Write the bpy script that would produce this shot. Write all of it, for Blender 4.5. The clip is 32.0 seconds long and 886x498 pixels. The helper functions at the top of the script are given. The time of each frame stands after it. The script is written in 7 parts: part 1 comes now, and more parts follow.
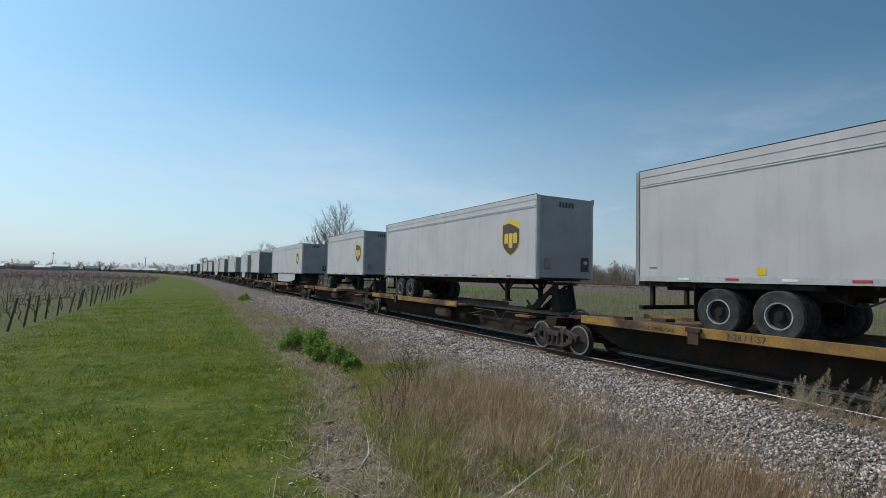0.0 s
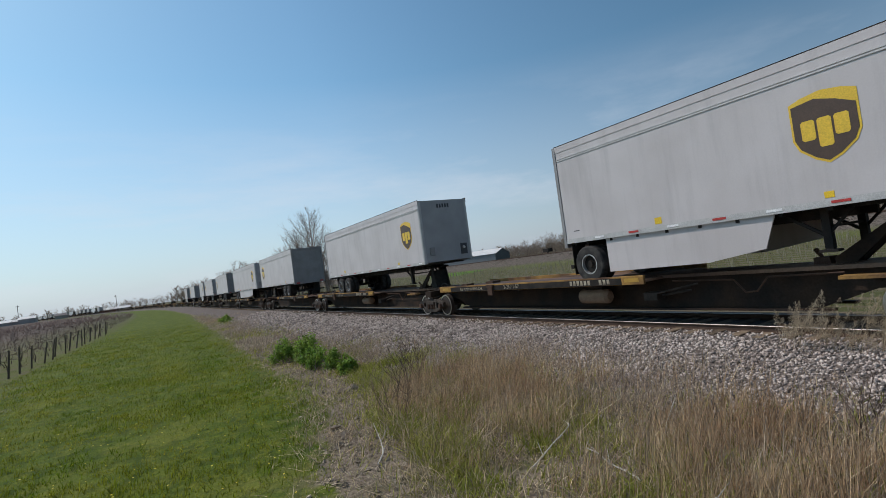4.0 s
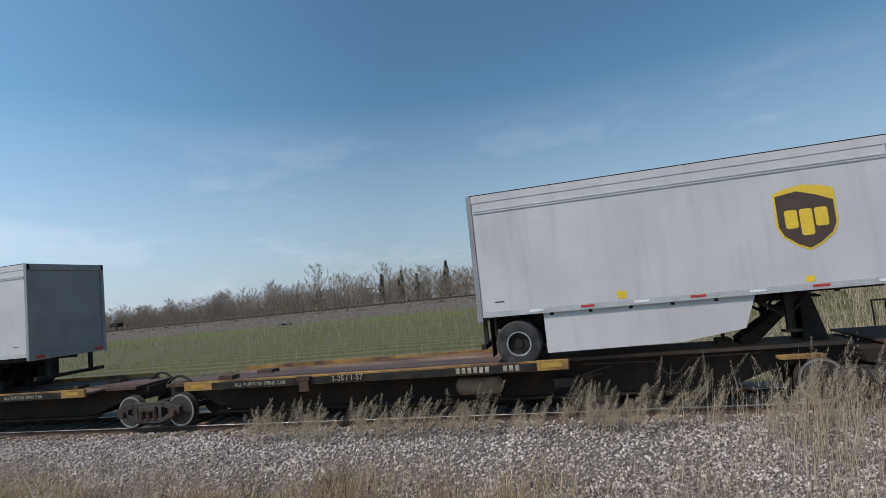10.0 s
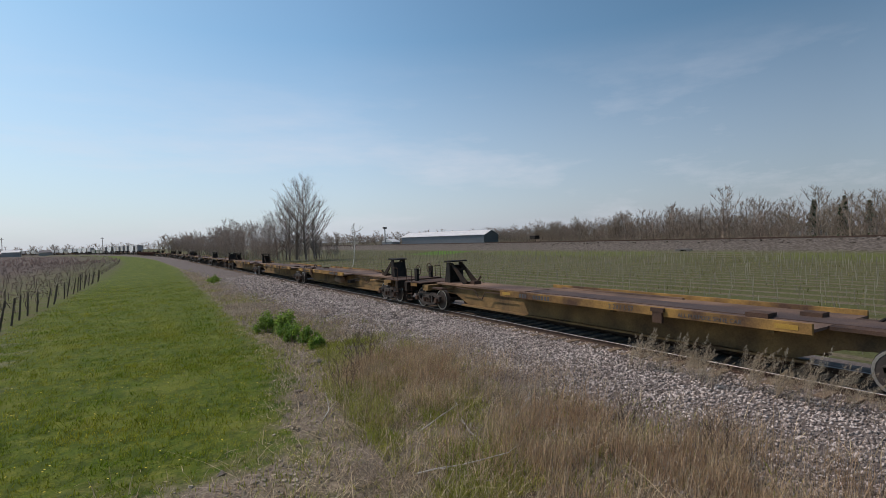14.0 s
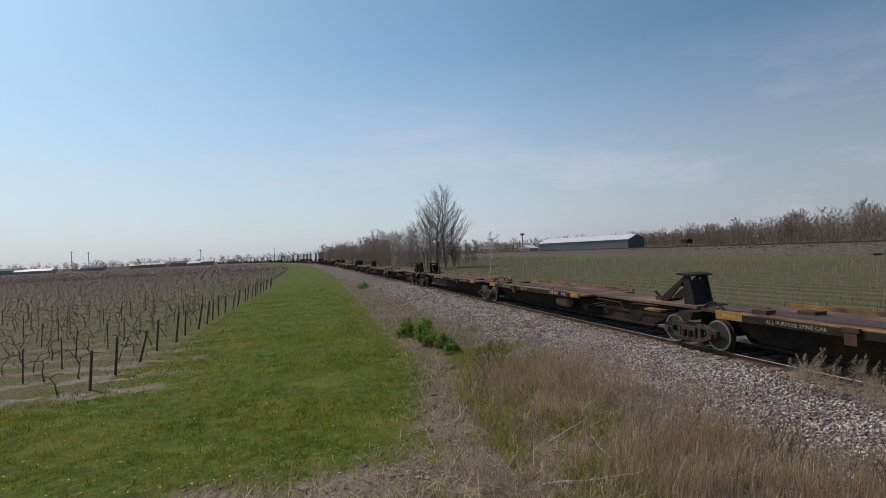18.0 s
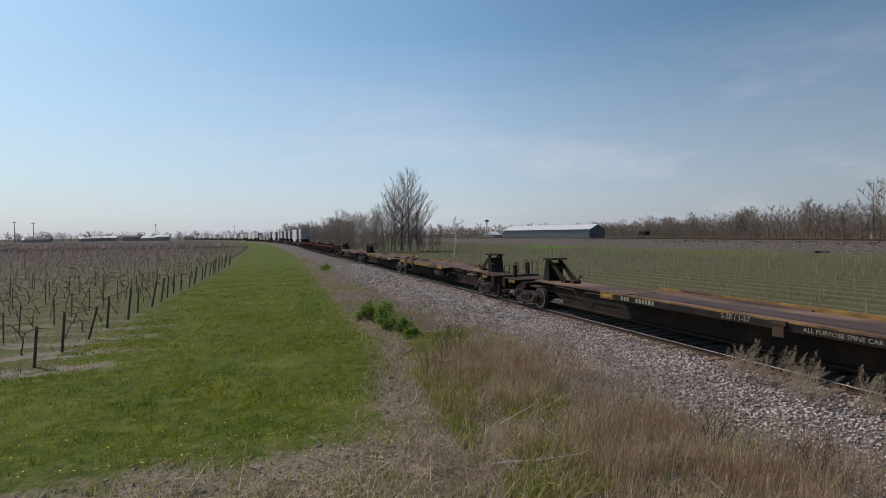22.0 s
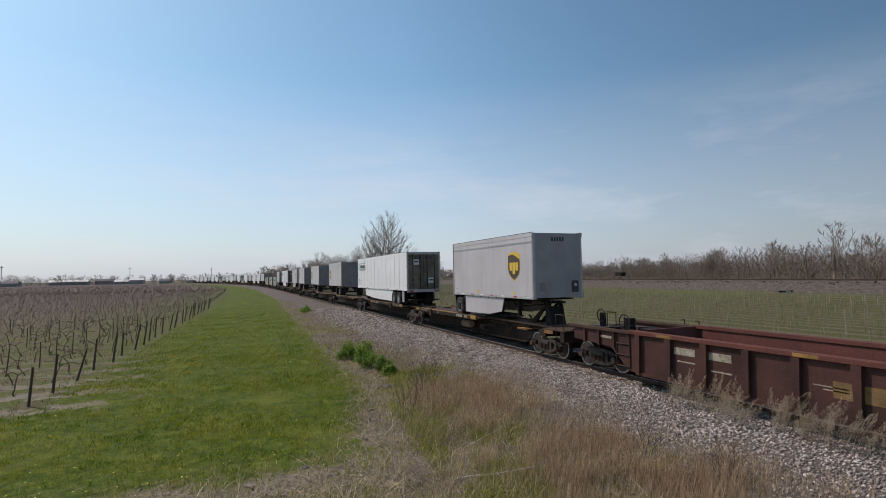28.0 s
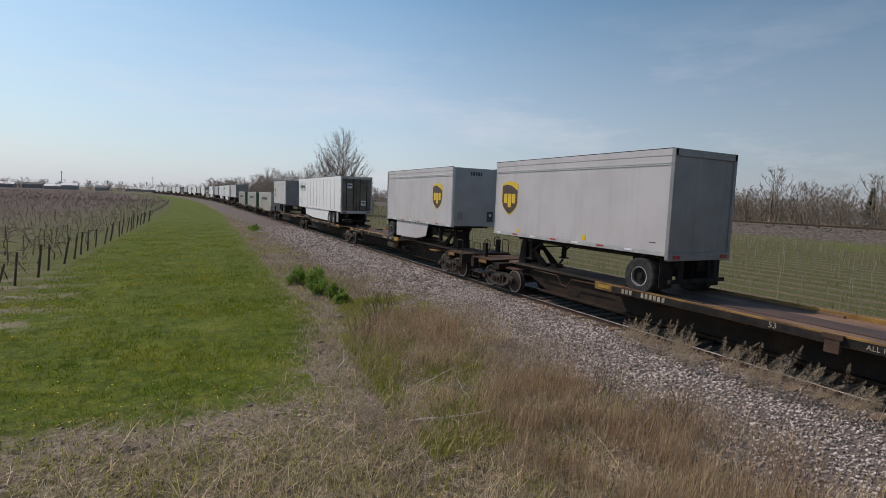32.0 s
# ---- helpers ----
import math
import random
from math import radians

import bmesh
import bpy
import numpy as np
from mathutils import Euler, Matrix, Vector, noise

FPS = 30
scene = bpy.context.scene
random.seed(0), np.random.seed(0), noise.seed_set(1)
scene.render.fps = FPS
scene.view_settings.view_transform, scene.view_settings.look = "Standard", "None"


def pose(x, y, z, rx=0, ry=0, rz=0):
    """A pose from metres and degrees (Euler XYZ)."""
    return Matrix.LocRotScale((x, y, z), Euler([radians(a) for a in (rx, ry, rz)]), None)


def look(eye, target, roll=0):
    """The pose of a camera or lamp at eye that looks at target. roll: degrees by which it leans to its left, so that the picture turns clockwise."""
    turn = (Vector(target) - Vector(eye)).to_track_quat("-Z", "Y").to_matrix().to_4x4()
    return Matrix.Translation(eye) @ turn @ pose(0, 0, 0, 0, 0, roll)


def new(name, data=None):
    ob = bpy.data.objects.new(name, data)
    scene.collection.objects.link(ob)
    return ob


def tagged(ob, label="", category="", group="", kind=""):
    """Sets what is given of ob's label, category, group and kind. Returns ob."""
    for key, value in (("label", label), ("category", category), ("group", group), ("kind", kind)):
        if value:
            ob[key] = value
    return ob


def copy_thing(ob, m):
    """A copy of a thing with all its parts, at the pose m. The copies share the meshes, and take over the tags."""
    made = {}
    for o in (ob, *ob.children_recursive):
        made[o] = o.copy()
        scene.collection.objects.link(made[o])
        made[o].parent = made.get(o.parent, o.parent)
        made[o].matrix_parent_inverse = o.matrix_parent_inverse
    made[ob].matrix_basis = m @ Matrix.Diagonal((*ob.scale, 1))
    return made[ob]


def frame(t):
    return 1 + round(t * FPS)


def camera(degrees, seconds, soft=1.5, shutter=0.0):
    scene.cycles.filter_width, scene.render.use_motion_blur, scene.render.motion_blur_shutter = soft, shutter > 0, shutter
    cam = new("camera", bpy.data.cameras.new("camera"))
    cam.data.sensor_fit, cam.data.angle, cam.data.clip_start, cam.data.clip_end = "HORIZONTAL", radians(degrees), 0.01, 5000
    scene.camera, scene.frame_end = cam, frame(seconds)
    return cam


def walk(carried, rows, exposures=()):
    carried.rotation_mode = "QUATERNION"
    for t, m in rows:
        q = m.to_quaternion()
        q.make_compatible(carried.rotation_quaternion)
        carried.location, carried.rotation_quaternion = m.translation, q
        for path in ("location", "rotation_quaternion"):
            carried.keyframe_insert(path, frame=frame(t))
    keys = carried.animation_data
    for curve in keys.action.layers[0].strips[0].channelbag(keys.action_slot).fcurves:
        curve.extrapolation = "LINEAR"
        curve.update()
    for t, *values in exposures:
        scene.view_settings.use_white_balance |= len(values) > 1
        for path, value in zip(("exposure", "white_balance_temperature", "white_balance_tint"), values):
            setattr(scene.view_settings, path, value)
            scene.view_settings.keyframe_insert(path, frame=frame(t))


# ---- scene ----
cam = camera(82.2, 32.0, soft=0.7, shutter=0.0)
PATH = [
    (0, (0.542, 2.976, 2.872), (1.482, 4.738, 2.983), 1.4),
    (0.5, (0.601, 2.902, 3.003), (1.59, 4.634, 3.162), 5.3),
    (1, (0.608, 2.98, 2.892), (1.62, 4.699, 3.036), 2.4),
    (1.5, (0.686, 3.014, 3.018), (1.668, 4.754, 3.12), 1.5),
    (2, (0.814, 3.252, 2.862), (1.734, 5.005, 3.147), -3.5),
    (2.5, (0.839, 3.177, 3.015), (1.611, 5.012, 3.205), -4.9),
    (3, (0.767, 3.298, 2.807), (1.403, 5.187, 2.976), -6.0),
    (3.5, (0.621, 3.415, 2.771), (1.655, 5.126, 2.826), -9.2),
    (5.5, (0.225, 2.252, 3.001), (1.115, 4.041, 3.077), -1.6),
    (6, (0.037, 1.965, 3.201), (1.236, 3.562, 3.313), 5.0),
    (6.5, (0.211, 1.645, 3.101), (1.296, 3.308, 3.336), -1.1),
    (7, (0.181, 1.52, 3.284), (1.313, 3.165, 3.4), 2.7),
    (7.5, (0.333, 1.194, 3.279), (1.663, 2.681, 3.421), 4.9),
    (8, (0.222, 0.913, 3.488), (1.895, 1.966, 3.792), 2.9),
    (8.5, (0.119, 0.656, 3.705), (1.903, 1.557, 3.763), -2.2),
    (9, (-0.029, 0.416, 3.691), (1.858, 1.066, 3.823), 1.3),
    (9.5, (-0.262, 0.185, 3.695), (1.679, 0.669, 3.713), -2.9),
    (10, (-0.378, -0.022, 3.651), (1.548, 0.491, 3.811), -5.9),
    (10.5, (-0.164, -0.187, 3.787), (1.216, 1.258, 3.689), -0.0),
    (11, (-0.226, -0.241, 3.855), (0.3, 1.687, 3.785), -0.2),
    (11.5, (-0.259, -0.223, 3.819), (0.1, 1.744, 3.852), 0.1),
    (12, (-0.205, -0.217, 3.863), (0.293, 1.718, 3.946), 1.2),
    (12.5, (-0.193, -0.235, 3.915), (0.371, 1.684, 3.922), 0.7),
    (13, (-0.191, -0.356, 3.911), (0.324, 1.576, 3.908), 3.6),
    (13.5, (-0.192, -0.259, 3.88), (0.565, 1.592, 3.895), -0.1),
    (14, (-0.172, -0.189, 3.793), (0.877, 1.514, 3.753), -1.9),
    (14.5, (0.017, -0.189, 3.736), (0.981, 1.563, 3.77), -0.5),
    (15, (0.065, -0.094, 3.719), (0.737, 1.79, 3.727), -1.4),
    (15.5, (-0.02, -0.145, 3.737), (0.479, 1.789, 3.647), 1.4),
    (17.5, (-0.11, -0.673, 3.959), (0.339, 1.274, 4.029), -3.9),
    (18, (-0.073, -0.573, 3.908), (0.485, 1.348, 3.915), -2.7),
    (18.5, (-0.062, -0.751, 3.932), (0.54, 1.156, 3.94), -3.9),
    (19, (-0.063, -0.799, 3.937), (0.495, 1.121, 3.922), -5.1),
    (19.5, (-0.019, -0.789, 3.909), (0.393, 1.166, 3.848), -2.8),
    (20, (-0.015, -0.737, 3.93), (0.401, 1.22, 3.898), -3.5),
    (20.5, (-0.01, -0.702, 3.918), (0.439, 1.247, 3.876), -3.0),
    (21, (-0.009, -0.69, 3.911), (0.466, 1.253, 3.902), -1.6),
    (21.5, (-0.007, -0.618, 3.9), (0.578, 1.294, 3.917), -1.7),
    (22, (-0.041, -0.73, 3.948), (0.647, 1.147, 3.888), -0.7),
    (22.5, (-0.039, -0.694, 3.891), (0.611, 1.196, 3.794), -1.0),
    (23, (-0.018, -0.712, 3.943), (0.591, 1.192, 3.89), -0.8),
    (23.5, (-0.015, -0.671, 3.917), (0.56, 1.244, 3.95), -0.3),
    (24, (-0.031, -0.583, 3.976), (0.618, 1.309, 3.955), 1.3),
    (24.5, (0.003, -0.612, 3.964), (0.723, 1.251, 3.861), 0.6),
    (26.5, (-0.443, -2.148, 3.922), (0.353, -0.314, 3.925), -1.3),
    (27, (-0.424, -2.169, 3.939), (0.379, -0.338, 3.979), -2.7),
    (27.5, (-0.451, -2.188, 3.939), (0.337, -0.351, 4.012), -1.0),
    (28, (-0.426, -2.332, 4.009), (0.335, -0.486, 4.112), -1.0),
    (28.5, (-0.468, -2.35, 4.059), (0.227, -0.479, 4.183), -0.2),
    (29, (-0.5, -2.35, 4.044), (0.158, -0.465, 4.161), -0.9),
    (29.5, (-0.531, -2.235, 4.014), (0.011, -0.311, 4.084), -1.0),
    (30, (-0.492, -2.028, 4.05), (0.152, -0.137, 4.144), -1.1),
    (30.5, (-0.459, -2.14, 4.07), (0.314, -0.297, 4.147), -1.8),
    (31, (-0.426, -1.806, 4.023), (0.427, 0.001, 3.934), 1.0),
    (31.5, (-0.335, -1.522, 4.082), (0.57, 0.251, 3.894), 2.5),
    (32, (-0.223, -1.437, 4.221), (0.7, 0.327, 4.026), 2.1),
]
# the camera's own white balance drifts from cool to warm as the clip goes on
TONE = [(0, 0.0, 6400, 9), (1.2, 0.04, 6450, 10), (2, 0.05, 6500, 11), (3, -0.1, 6600, 12), (3.5, -0.05, 6550, 12), (6, -0.02, 6650, 16), (7, -0.12, 6600, 15), (8, 0.06, 6350, 12), (9.2, 0.18, 6400, 13), (10, 0.2, 6350, 12), (10.5, 0.12, 6500, 13), (11, 0.16, 6900, 15), (12, -0.08, 6650, 15), (12.7, 0.0, 6700, 16), (18, -0.18, 6900, 19), (22, -0.16, 6800, 19), (24, -0.08, 6750, 19), (27, 0.04, 6800, 18), (28, -0.03, 6900, 19), (30, -0.12, 7050, 21), (32, -0.05, 6950, 19)]
walk(cam, [(t, look(eye, target, roll)) for t, eye, target, roll in PATH], TONE)

# ---- track, train speed and levels ----
TRACK_X, RAIL_Z, DECK_Z, SPEED = 12.7, 0.55, 1.82, 21.2
BEND_Y, BEND_R = 150.0, 1600.0


def on_track(y):
    """Centre line of the track: straight past the camera, bending gently to the left far ahead. Returns x, y, heading."""
    if y <= BEND_Y:
        return TRACK_X, y, 0.0
    a = (y - BEND_Y) / BEND_R
    return TRACK_X - BEND_R * (1 - math.cos(a)), BEND_Y + BEND_R * math.sin(a), a


# ---- world and sun ----
world = bpy.data.worlds.new("sky")
scene.world = world
world.use_nodes = True
wn, wl = world.node_tree.nodes, world.node_tree.links
sky = wn.new("ShaderNodeTexSky")
sky.sky_type, sky.sun_disc = "NISHITA", False
SUN_AZ, SUN_EL = -42.0, 50.0
sky.sun_elevation, sky.sun_rotation = radians(SUN_EL), radians(SUN_AZ)
sky.air_density, sky.dust_density, sky.ozone_density = 1.0, 1.3, 2.6
wn["Background"].inputs["Strength"].default_value = 0.11
co = wn.new("ShaderNodeTexCoord")
axis = wn.new("ShaderNodeSeparateXYZ")
wl.new(co.outputs["Generated"], axis.inputs[0])
low = wn.new("ShaderNodeMapRange")  # pale haze along the horizon
low.inputs["From Min"].default_value, low.inputs["From Max"].default_value = 0.36, -0.02
low.inputs["To Max"].default_value = 0.75
wl.new(axis.outputs["Z"], low.inputs["Value"])
haze = wn.new("ShaderNodeMix")
haze.data_type = "RGBA"
haze.inputs["B"].default_value = (4.8, 5.35, 6.5, 1)
wl.new(low.outputs["Result"], haze.inputs["Factor"])
tint = wn.new("ShaderNodeMix")  # clear spring sky, a touch towards cyan
tint.data_type, tint.blend_type = "RGBA", "MULTIPLY"
tint.inputs["Factor"].default_value = 1.0
tint.inputs["B"].default_value = (0.83, 1.15, 1.13, 1)
wl.new(sky.outputs["Color"], tint.inputs["A"])
wl.new(tint.outputs["Result"], haze.inputs["A"])
stretch = wn.new("ShaderNodeMapping")  # thin streaks of high cloud
stretch.inputs["Scale"].default_value = (1.2, 2.2, 7.0)
stretch.inputs["Rotation"].default_value = (0.1, 0.25, 0.5)
wl.new(co.outputs["Generated"], stretch.inputs["Vector"])
wisps = wn.new("ShaderNodeTexNoise")
wisps.inputs["Scale"].default_value, wisps.inputs["Detail"].default_value, wisps.inputs["Roughness"].default_value = 1.6, 9, 0.62
wl.new(stretch.outputs["Vector"], wisps.inputs["Vector"])
thin = wn.new("ShaderNodeMapRange")
thin.inputs["From Min"].default_value, thin.inputs["From Max"].default_value, thin.inputs["To Max"].default_value = 0.5, 0.8, 0.55
wl.new(wisps.outputs["Fac"], thin.inputs["Value"])
cloud = wn.new("ShaderNodeMix")
cloud.data_type = "RGBA"
cloud.inputs["B"].default_value = (6.4, 6.9, 7.6, 1)
reach = wn.new("ShaderNodeMapRange")  # the streaks lie low in the sky
reach.inputs["From Min"].default_value, reach.inputs["From Max"].default_value = 0.34, 0.14
wl.new(axis.outputs["Z"], reach.inputs["Value"])
veil = wn.new("ShaderNodeMath")
veil.operation = "MULTIPLY"
wl.new(thin.outputs["Result"], veil.inputs[0])
wl.new(reach.outputs["Result"], veil.inputs[1])
wl.new(veil.outputs["Value"], cloud.inputs["Factor"])
side = wn.new("ShaderNodeVectorMath")  # the clear sky darkens away from the sun
side.operation = "DOT_PRODUCT"
side.inputs[1].default_value = (math.sin(radians(SUN_AZ)), math.cos(radians(SUN_AZ)), 0.0)
wl.new(co.outputs["Generated"], side.inputs[0])
fall = wn.new("ShaderNodeMapRange")
fall.inputs["From Min"].default_value, fall.inputs["From Max"].default_value = -0.35, 0.45
fall.inputs["To Min"].default_value, fall.inputs["To Max"].default_value = 0.73, 1.12
wl.new(side.outputs["Value"], fall.inputs["Value"])
dim = wn.new("ShaderNodeVectorMath")
dim.operation = "SCALE"
wl.new(haze.outputs["Result"], dim.inputs[0])
wl.new(fall.outputs["Result"], dim.inputs["Scale"])
wl.new(dim.outputs["Vector"], cloud.inputs["A"])
wl.new(cloud.outputs["Result"], wn["Background"].inputs["Color"])
sun = new("sun", bpy.data.lights.new("sun", "SUN"))
sun.data.energy, sun.data.angle, sun.data.color = 2.8, radians(0.53), (1.0, 0.905, 0.84)
_d = Vector((math.sin(radians(SUN_AZ)) * math.cos(radians(SUN_EL)), math.cos(radians(SUN_AZ)) * math.cos(radians(SUN_EL)), math.sin(radians(SUN_EL))))
sun.rotation_mode = "QUATERNION"
sun.rotation_quaternion = _d.to_track_quat("Z", "Y")
sun.location = (-40, 40, 60)


# ---- materials ----
def mat(name, base, rough=0.6, metal=0.0, second=None, scale=4.0, amount=0.5, fine=40.0, bump=0.0, bump_scale=60.0, island=0.0, objvar=0.0, streak=0.0, leaf=0.0, grain_=0.2):
    """A surface with two scales of variation: patches of a second colour and fine grain, with optional relief."""
    m = bpy.data.materials.new(name)
    m.use_nodes = True
    n, l = m.node_tree.nodes, m.node_tree.links
    bsdf = n["Principled BSDF"]
    bsdf.inputs["Roughness"].default_value, bsdf.inputs["Metallic"].default_value = rough, metal
    if rough >= 0.75:
        bsdf.inputs["Specular IOR Level"].default_value = 0.15
    co = n.new("ShaderNodeTexCoord")
    src = co.outputs["Object"]
    big = n.new("ShaderNodeTexNoise")
    big.inputs["Scale"].default_value, big.inputs["Detail"].default_value = scale, 6
    l.new(src, big.inputs["Vector"])
    ramp = n.new("ShaderNodeMapRange")
    ramp.inputs["From Min"].default_value, ramp.inputs["From Max"].default_value = 0.38, 0.68
    ramp.inputs["To Max"].default_value = amount
    l.new(big.outputs["Fac"], ramp.inputs["Value"])
    mix = n.new("ShaderNodeMix")
    mix.data_type = "RGBA"
    second = second or tuple(c * 0.6 for c in base)
    mix.inputs["A"].default_value, mix.inputs["B"].default_value = (*base, 1), (*second, 1)
    l.new(ramp.outputs["Result"], mix.inputs["Factor"])
    out = mix.outputs["Result"]
    grain = n.new("ShaderNodeTexNoise")
    grain.inputs["Scale"].default_value, grain.inputs["Detail"].default_value = fine, 4
    l.new(src, grain.inputs["Vector"])
    hsv = n.new("ShaderNodeHueSaturation")
    gr = n.new("ShaderNodeMapRange")
    gr.inputs["From Min"].default_value, gr.inputs["From Max"].default_value = 0.25, 0.75
    gr.inputs["To Min"].default_value, gr.inputs["To Max"].default_value = 1 - grain_, 1 + grain_
    l.new(grain.outputs["Fac"], gr.inputs["Value"])
    val = gr.outputs["Result"]
    for kind, size in (("island", island), ("objvar", objvar)):
        if size:
            info = n.new("ShaderNodeNewGeometry" if kind == "island" else "ShaderNodeObjectInfo")
            rr = n.new("ShaderNodeMapRange")
            rr.inputs["To Min"].default_value, rr.inputs["To Max"].default_value = 1 - size, 1 + size
            l.new(info.outputs["Random Per Island" if kind == "island" else "Random"], rr.inputs["Value"])
            mul = n.new("ShaderNodeMath")
            mul.operation = "MULTIPLY"
            l.new(val, mul.inputs[0])
            l.new(rr.outputs["Result"], mul.inputs[1])
            val = mul.outputs["Value"]
    if streak:  # dirt run down by the rain
        mp = n.new("ShaderNodeMapping")
        mp.inputs["Scale"].default_value = (2.0, 2.2, 0.2)
        l.new(src, mp.inputs["Vector"])
        st = n.new("ShaderNodeTexNoise")
        st.inputs["Scale"].default_value, st.inputs["Detail"].default_value, st.inputs["Roughness"].default_value = 1.2, 7, 0.65
        l.new(mp.outputs["Vector"], st.inputs["Vector"])
        sr = n.new("ShaderNodeMapRange")
        sr.inputs["From Min"].default_value, sr.inputs["From Max"].default_value = 0.5, 0.78
        sr.inputs["To Min"].default_value, sr.inputs["To Max"].default_value = 1.0, 1.0 - streak
        l.new(st.outputs["Fac"], sr.inputs["Value"])
        mul = n.new("ShaderNodeMath")
        mul.operation = "MULTIPLY"
        l.new(val, mul.inputs[0])
        l.new(sr.outputs["Result"], mul.inputs[1])
        val = mul.outputs["Value"]
    l.new(val, hsv.inputs["Value"])
    l.new(out, hsv.inputs["Color"])
    l.new(hsv.outputs["Color"], bsdf.inputs["Base Color"])
    if leaf:  # thin leaves and stalks let light through
        thin_ = n.new("ShaderNodeBsdfTranslucent")
        l.new(hsv.outputs["Color"], thin_.inputs["Color"])
        both = n.new("ShaderNodeMixShader")
        both.inputs["Fac"].default_value = leaf
        l.new(bsdf.outputs["BSDF"], both.inputs[1])
        l.new(thin_.outputs["BSDF"], both.inputs[2])
        l.new(both.outputs["Shader"], n["Material Output"].inputs["Surface"])
    if bump:
        bn = n.new("ShaderNodeTexNoise")
        bn.inputs["Scale"].default_value, bn.inputs["Detail"].default_value = bump_scale, 5
        l.new(src, bn.inputs["Vector"])
        b = n.new("ShaderNodeBump")
        b.inputs["Strength"].default_value, b.inputs["Distance"].default_value = bump, 0.03
        l.new(bn.outputs["Fac"], b.inputs["Height"])
        l.new(b.outputs["Normal"], bsdf.inputs["Normal"])
    return m


WHITE = mat("trailer_white", (0.53, 0.5, 0.5), 0.42, 0, (0.44, 0.41, 0.405), 0.7, 0.7, 30, 0.24, 0.8, streak=0.18, grain_=0.03)
BRIGHT = mat("trailer_bright_white", (0.82, 0.815, 0.8), 0.35, 0, (0.74, 0.73, 0.71), 0.8, 0.5, 30, 0.12, 0.8, streak=0.08, grain_=0.02)
ALU = mat("aluminium_trim", (0.5, 0.49, 0.48), 0.5, 0.35, (0.38, 0.37, 0.36), 3, 0.7)
# grey lowered further: shade of the ends turned from the sun, in the colour
GALV = mat("rear_door_metal_shaded", (0.27, 0.265, 0.265), 0.5, 0.2, (0.19, 0.185, 0.18), 1.5, 0.6, streak=0.3)
DOORTAN = mat("stained_swing_door", (0.22, 0.185, 0.14), 0.55, 0.1, (0.09, 0.07, 0.05), 1.2, 0.9, streak=0.4)
# likewise darkened for the shaded trailer end
FRONT = mat("trailer_front_grey_shaded", (0.37, 0.365, 0.37), 0.5, 0.1, (0.28, 0.275, 0.275), 1.2, 0.7)
BLACK = mat("black_chassis", (0.018, 0.017, 0.016), 0.75, 0.1, (0.045, 0.036, 0.03), 3, 0.8)
TYRE = mat("tyre_rubber", (0.03, 0.03, 0.03), 0.85, 0, (0.075, 0.07, 0.065), 5, 0.8)
RIM = mat("steel_rim", (0.5, 0.5, 0.5), 0.4, 0.5, (0.2, 0.17, 0.15), 8, 0.6)
RED = mat("reflector_red", (0.45, 0.035, 0.03), 0.4)
TAPE = mat("reflector_white", (0.8, 0.8, 0.8), 0.35)
SHIELD_Y = mat("emblem_gold", (0.72, 0.48, 0.04), 0.4, 0, (0.6, 0.38, 0.03), 2, 0.5)
FIELDGRASS = mat("field_grass", (0.12, 0.125, 0.035), 0.85, 0, (0.24, 0.2, 0.1), 0.4, 0.9, 6, island=0.5, leaf=0.3)
SHIELD_B = mat("emblem_brown", (0.075, 0.045, 0.03), 0.45)
YELLOW = mat("deck_yellow", (0.33, 0.19, 0.058), 0.8, 0, (0.085, 0.05, 0.034), 1.1, 1.0, 25, 0.2, 20)
RUST = mat("rusty_steel", (0.1, 0.06, 0.042), 0.85, 0.1, (0.045, 0.032, 0.027), 2.5, 0.8, 30, 0.3, 30)
SILL = mat("sooty_sill", (0.026, 0.021, 0.018), 0.85, 0.1, (0.055, 0.034, 0.022), 1.5, 0.8, 25, 0.2, 25)
TAN = mat("faded_yellow_sill", (0.23, 0.145, 0.062), 0.8, 0, (0.075, 0.05, 0.032), 1.0, 0.9, 25, 0.2, 25)
DARKDECK = mat("dark_centre_plate", (0.075, 0.055, 0.05), 0.75, 0.1, (0.13, 0.085, 0.065), 1.2, 0.8, 25, 0.15, 25)
DECKM = mat("deck_plate", (0.1, 0.068, 0.056), 0.85, 0.0, (0.26, 0.165, 0.11), 0.55, 0.9, 25, 0.25, 30)
WELL = mat("well_car_brown", (0.085, 0.04, 0.032), 0.8, 0, (0.045, 0.026, 0.022), 1.2, 0.9, 25, 0.1, 20)
WELL_IN = mat("well_inside_red", (0.15, 0.056, 0.043), 0.8, 0, (0.1, 0.042, 0.034), 0.9, 0.9, 25)
TRUCK = mat("truck_steel", (0.075, 0.062, 0.053), 0.75, 0.15, (0.03, 0.026, 0.023), 5, 0.8)
TANK = mat("tan_reservoir", (0.26, 0.18, 0.12), 0.8, 0, (0.15, 0.1, 0.07), 3, 0.8)
TREAD = mat("polished_wheel_edge", (0.55, 0.53, 0.5), 0.35, 0.9, (0.35, 0.32, 0.29), 6, 0.6)
POLISH = mat("worn_wheel", (0.06, 0.048, 0.041), 0.6, 0.2, (0.03, 0.023, 0.02), 6, 0.8)
STENCIL = mat("stencil_white", (0.4, 0.36, 0.27), 0.8, 0, (0.16, 0.13, 0.1), 9, 0.8)
AMBER = mat("amber_reflector", (0.42, 0.25, 0.035), 0.5, 0, (0.3, 0.17, 0.03), 3, 0.8)
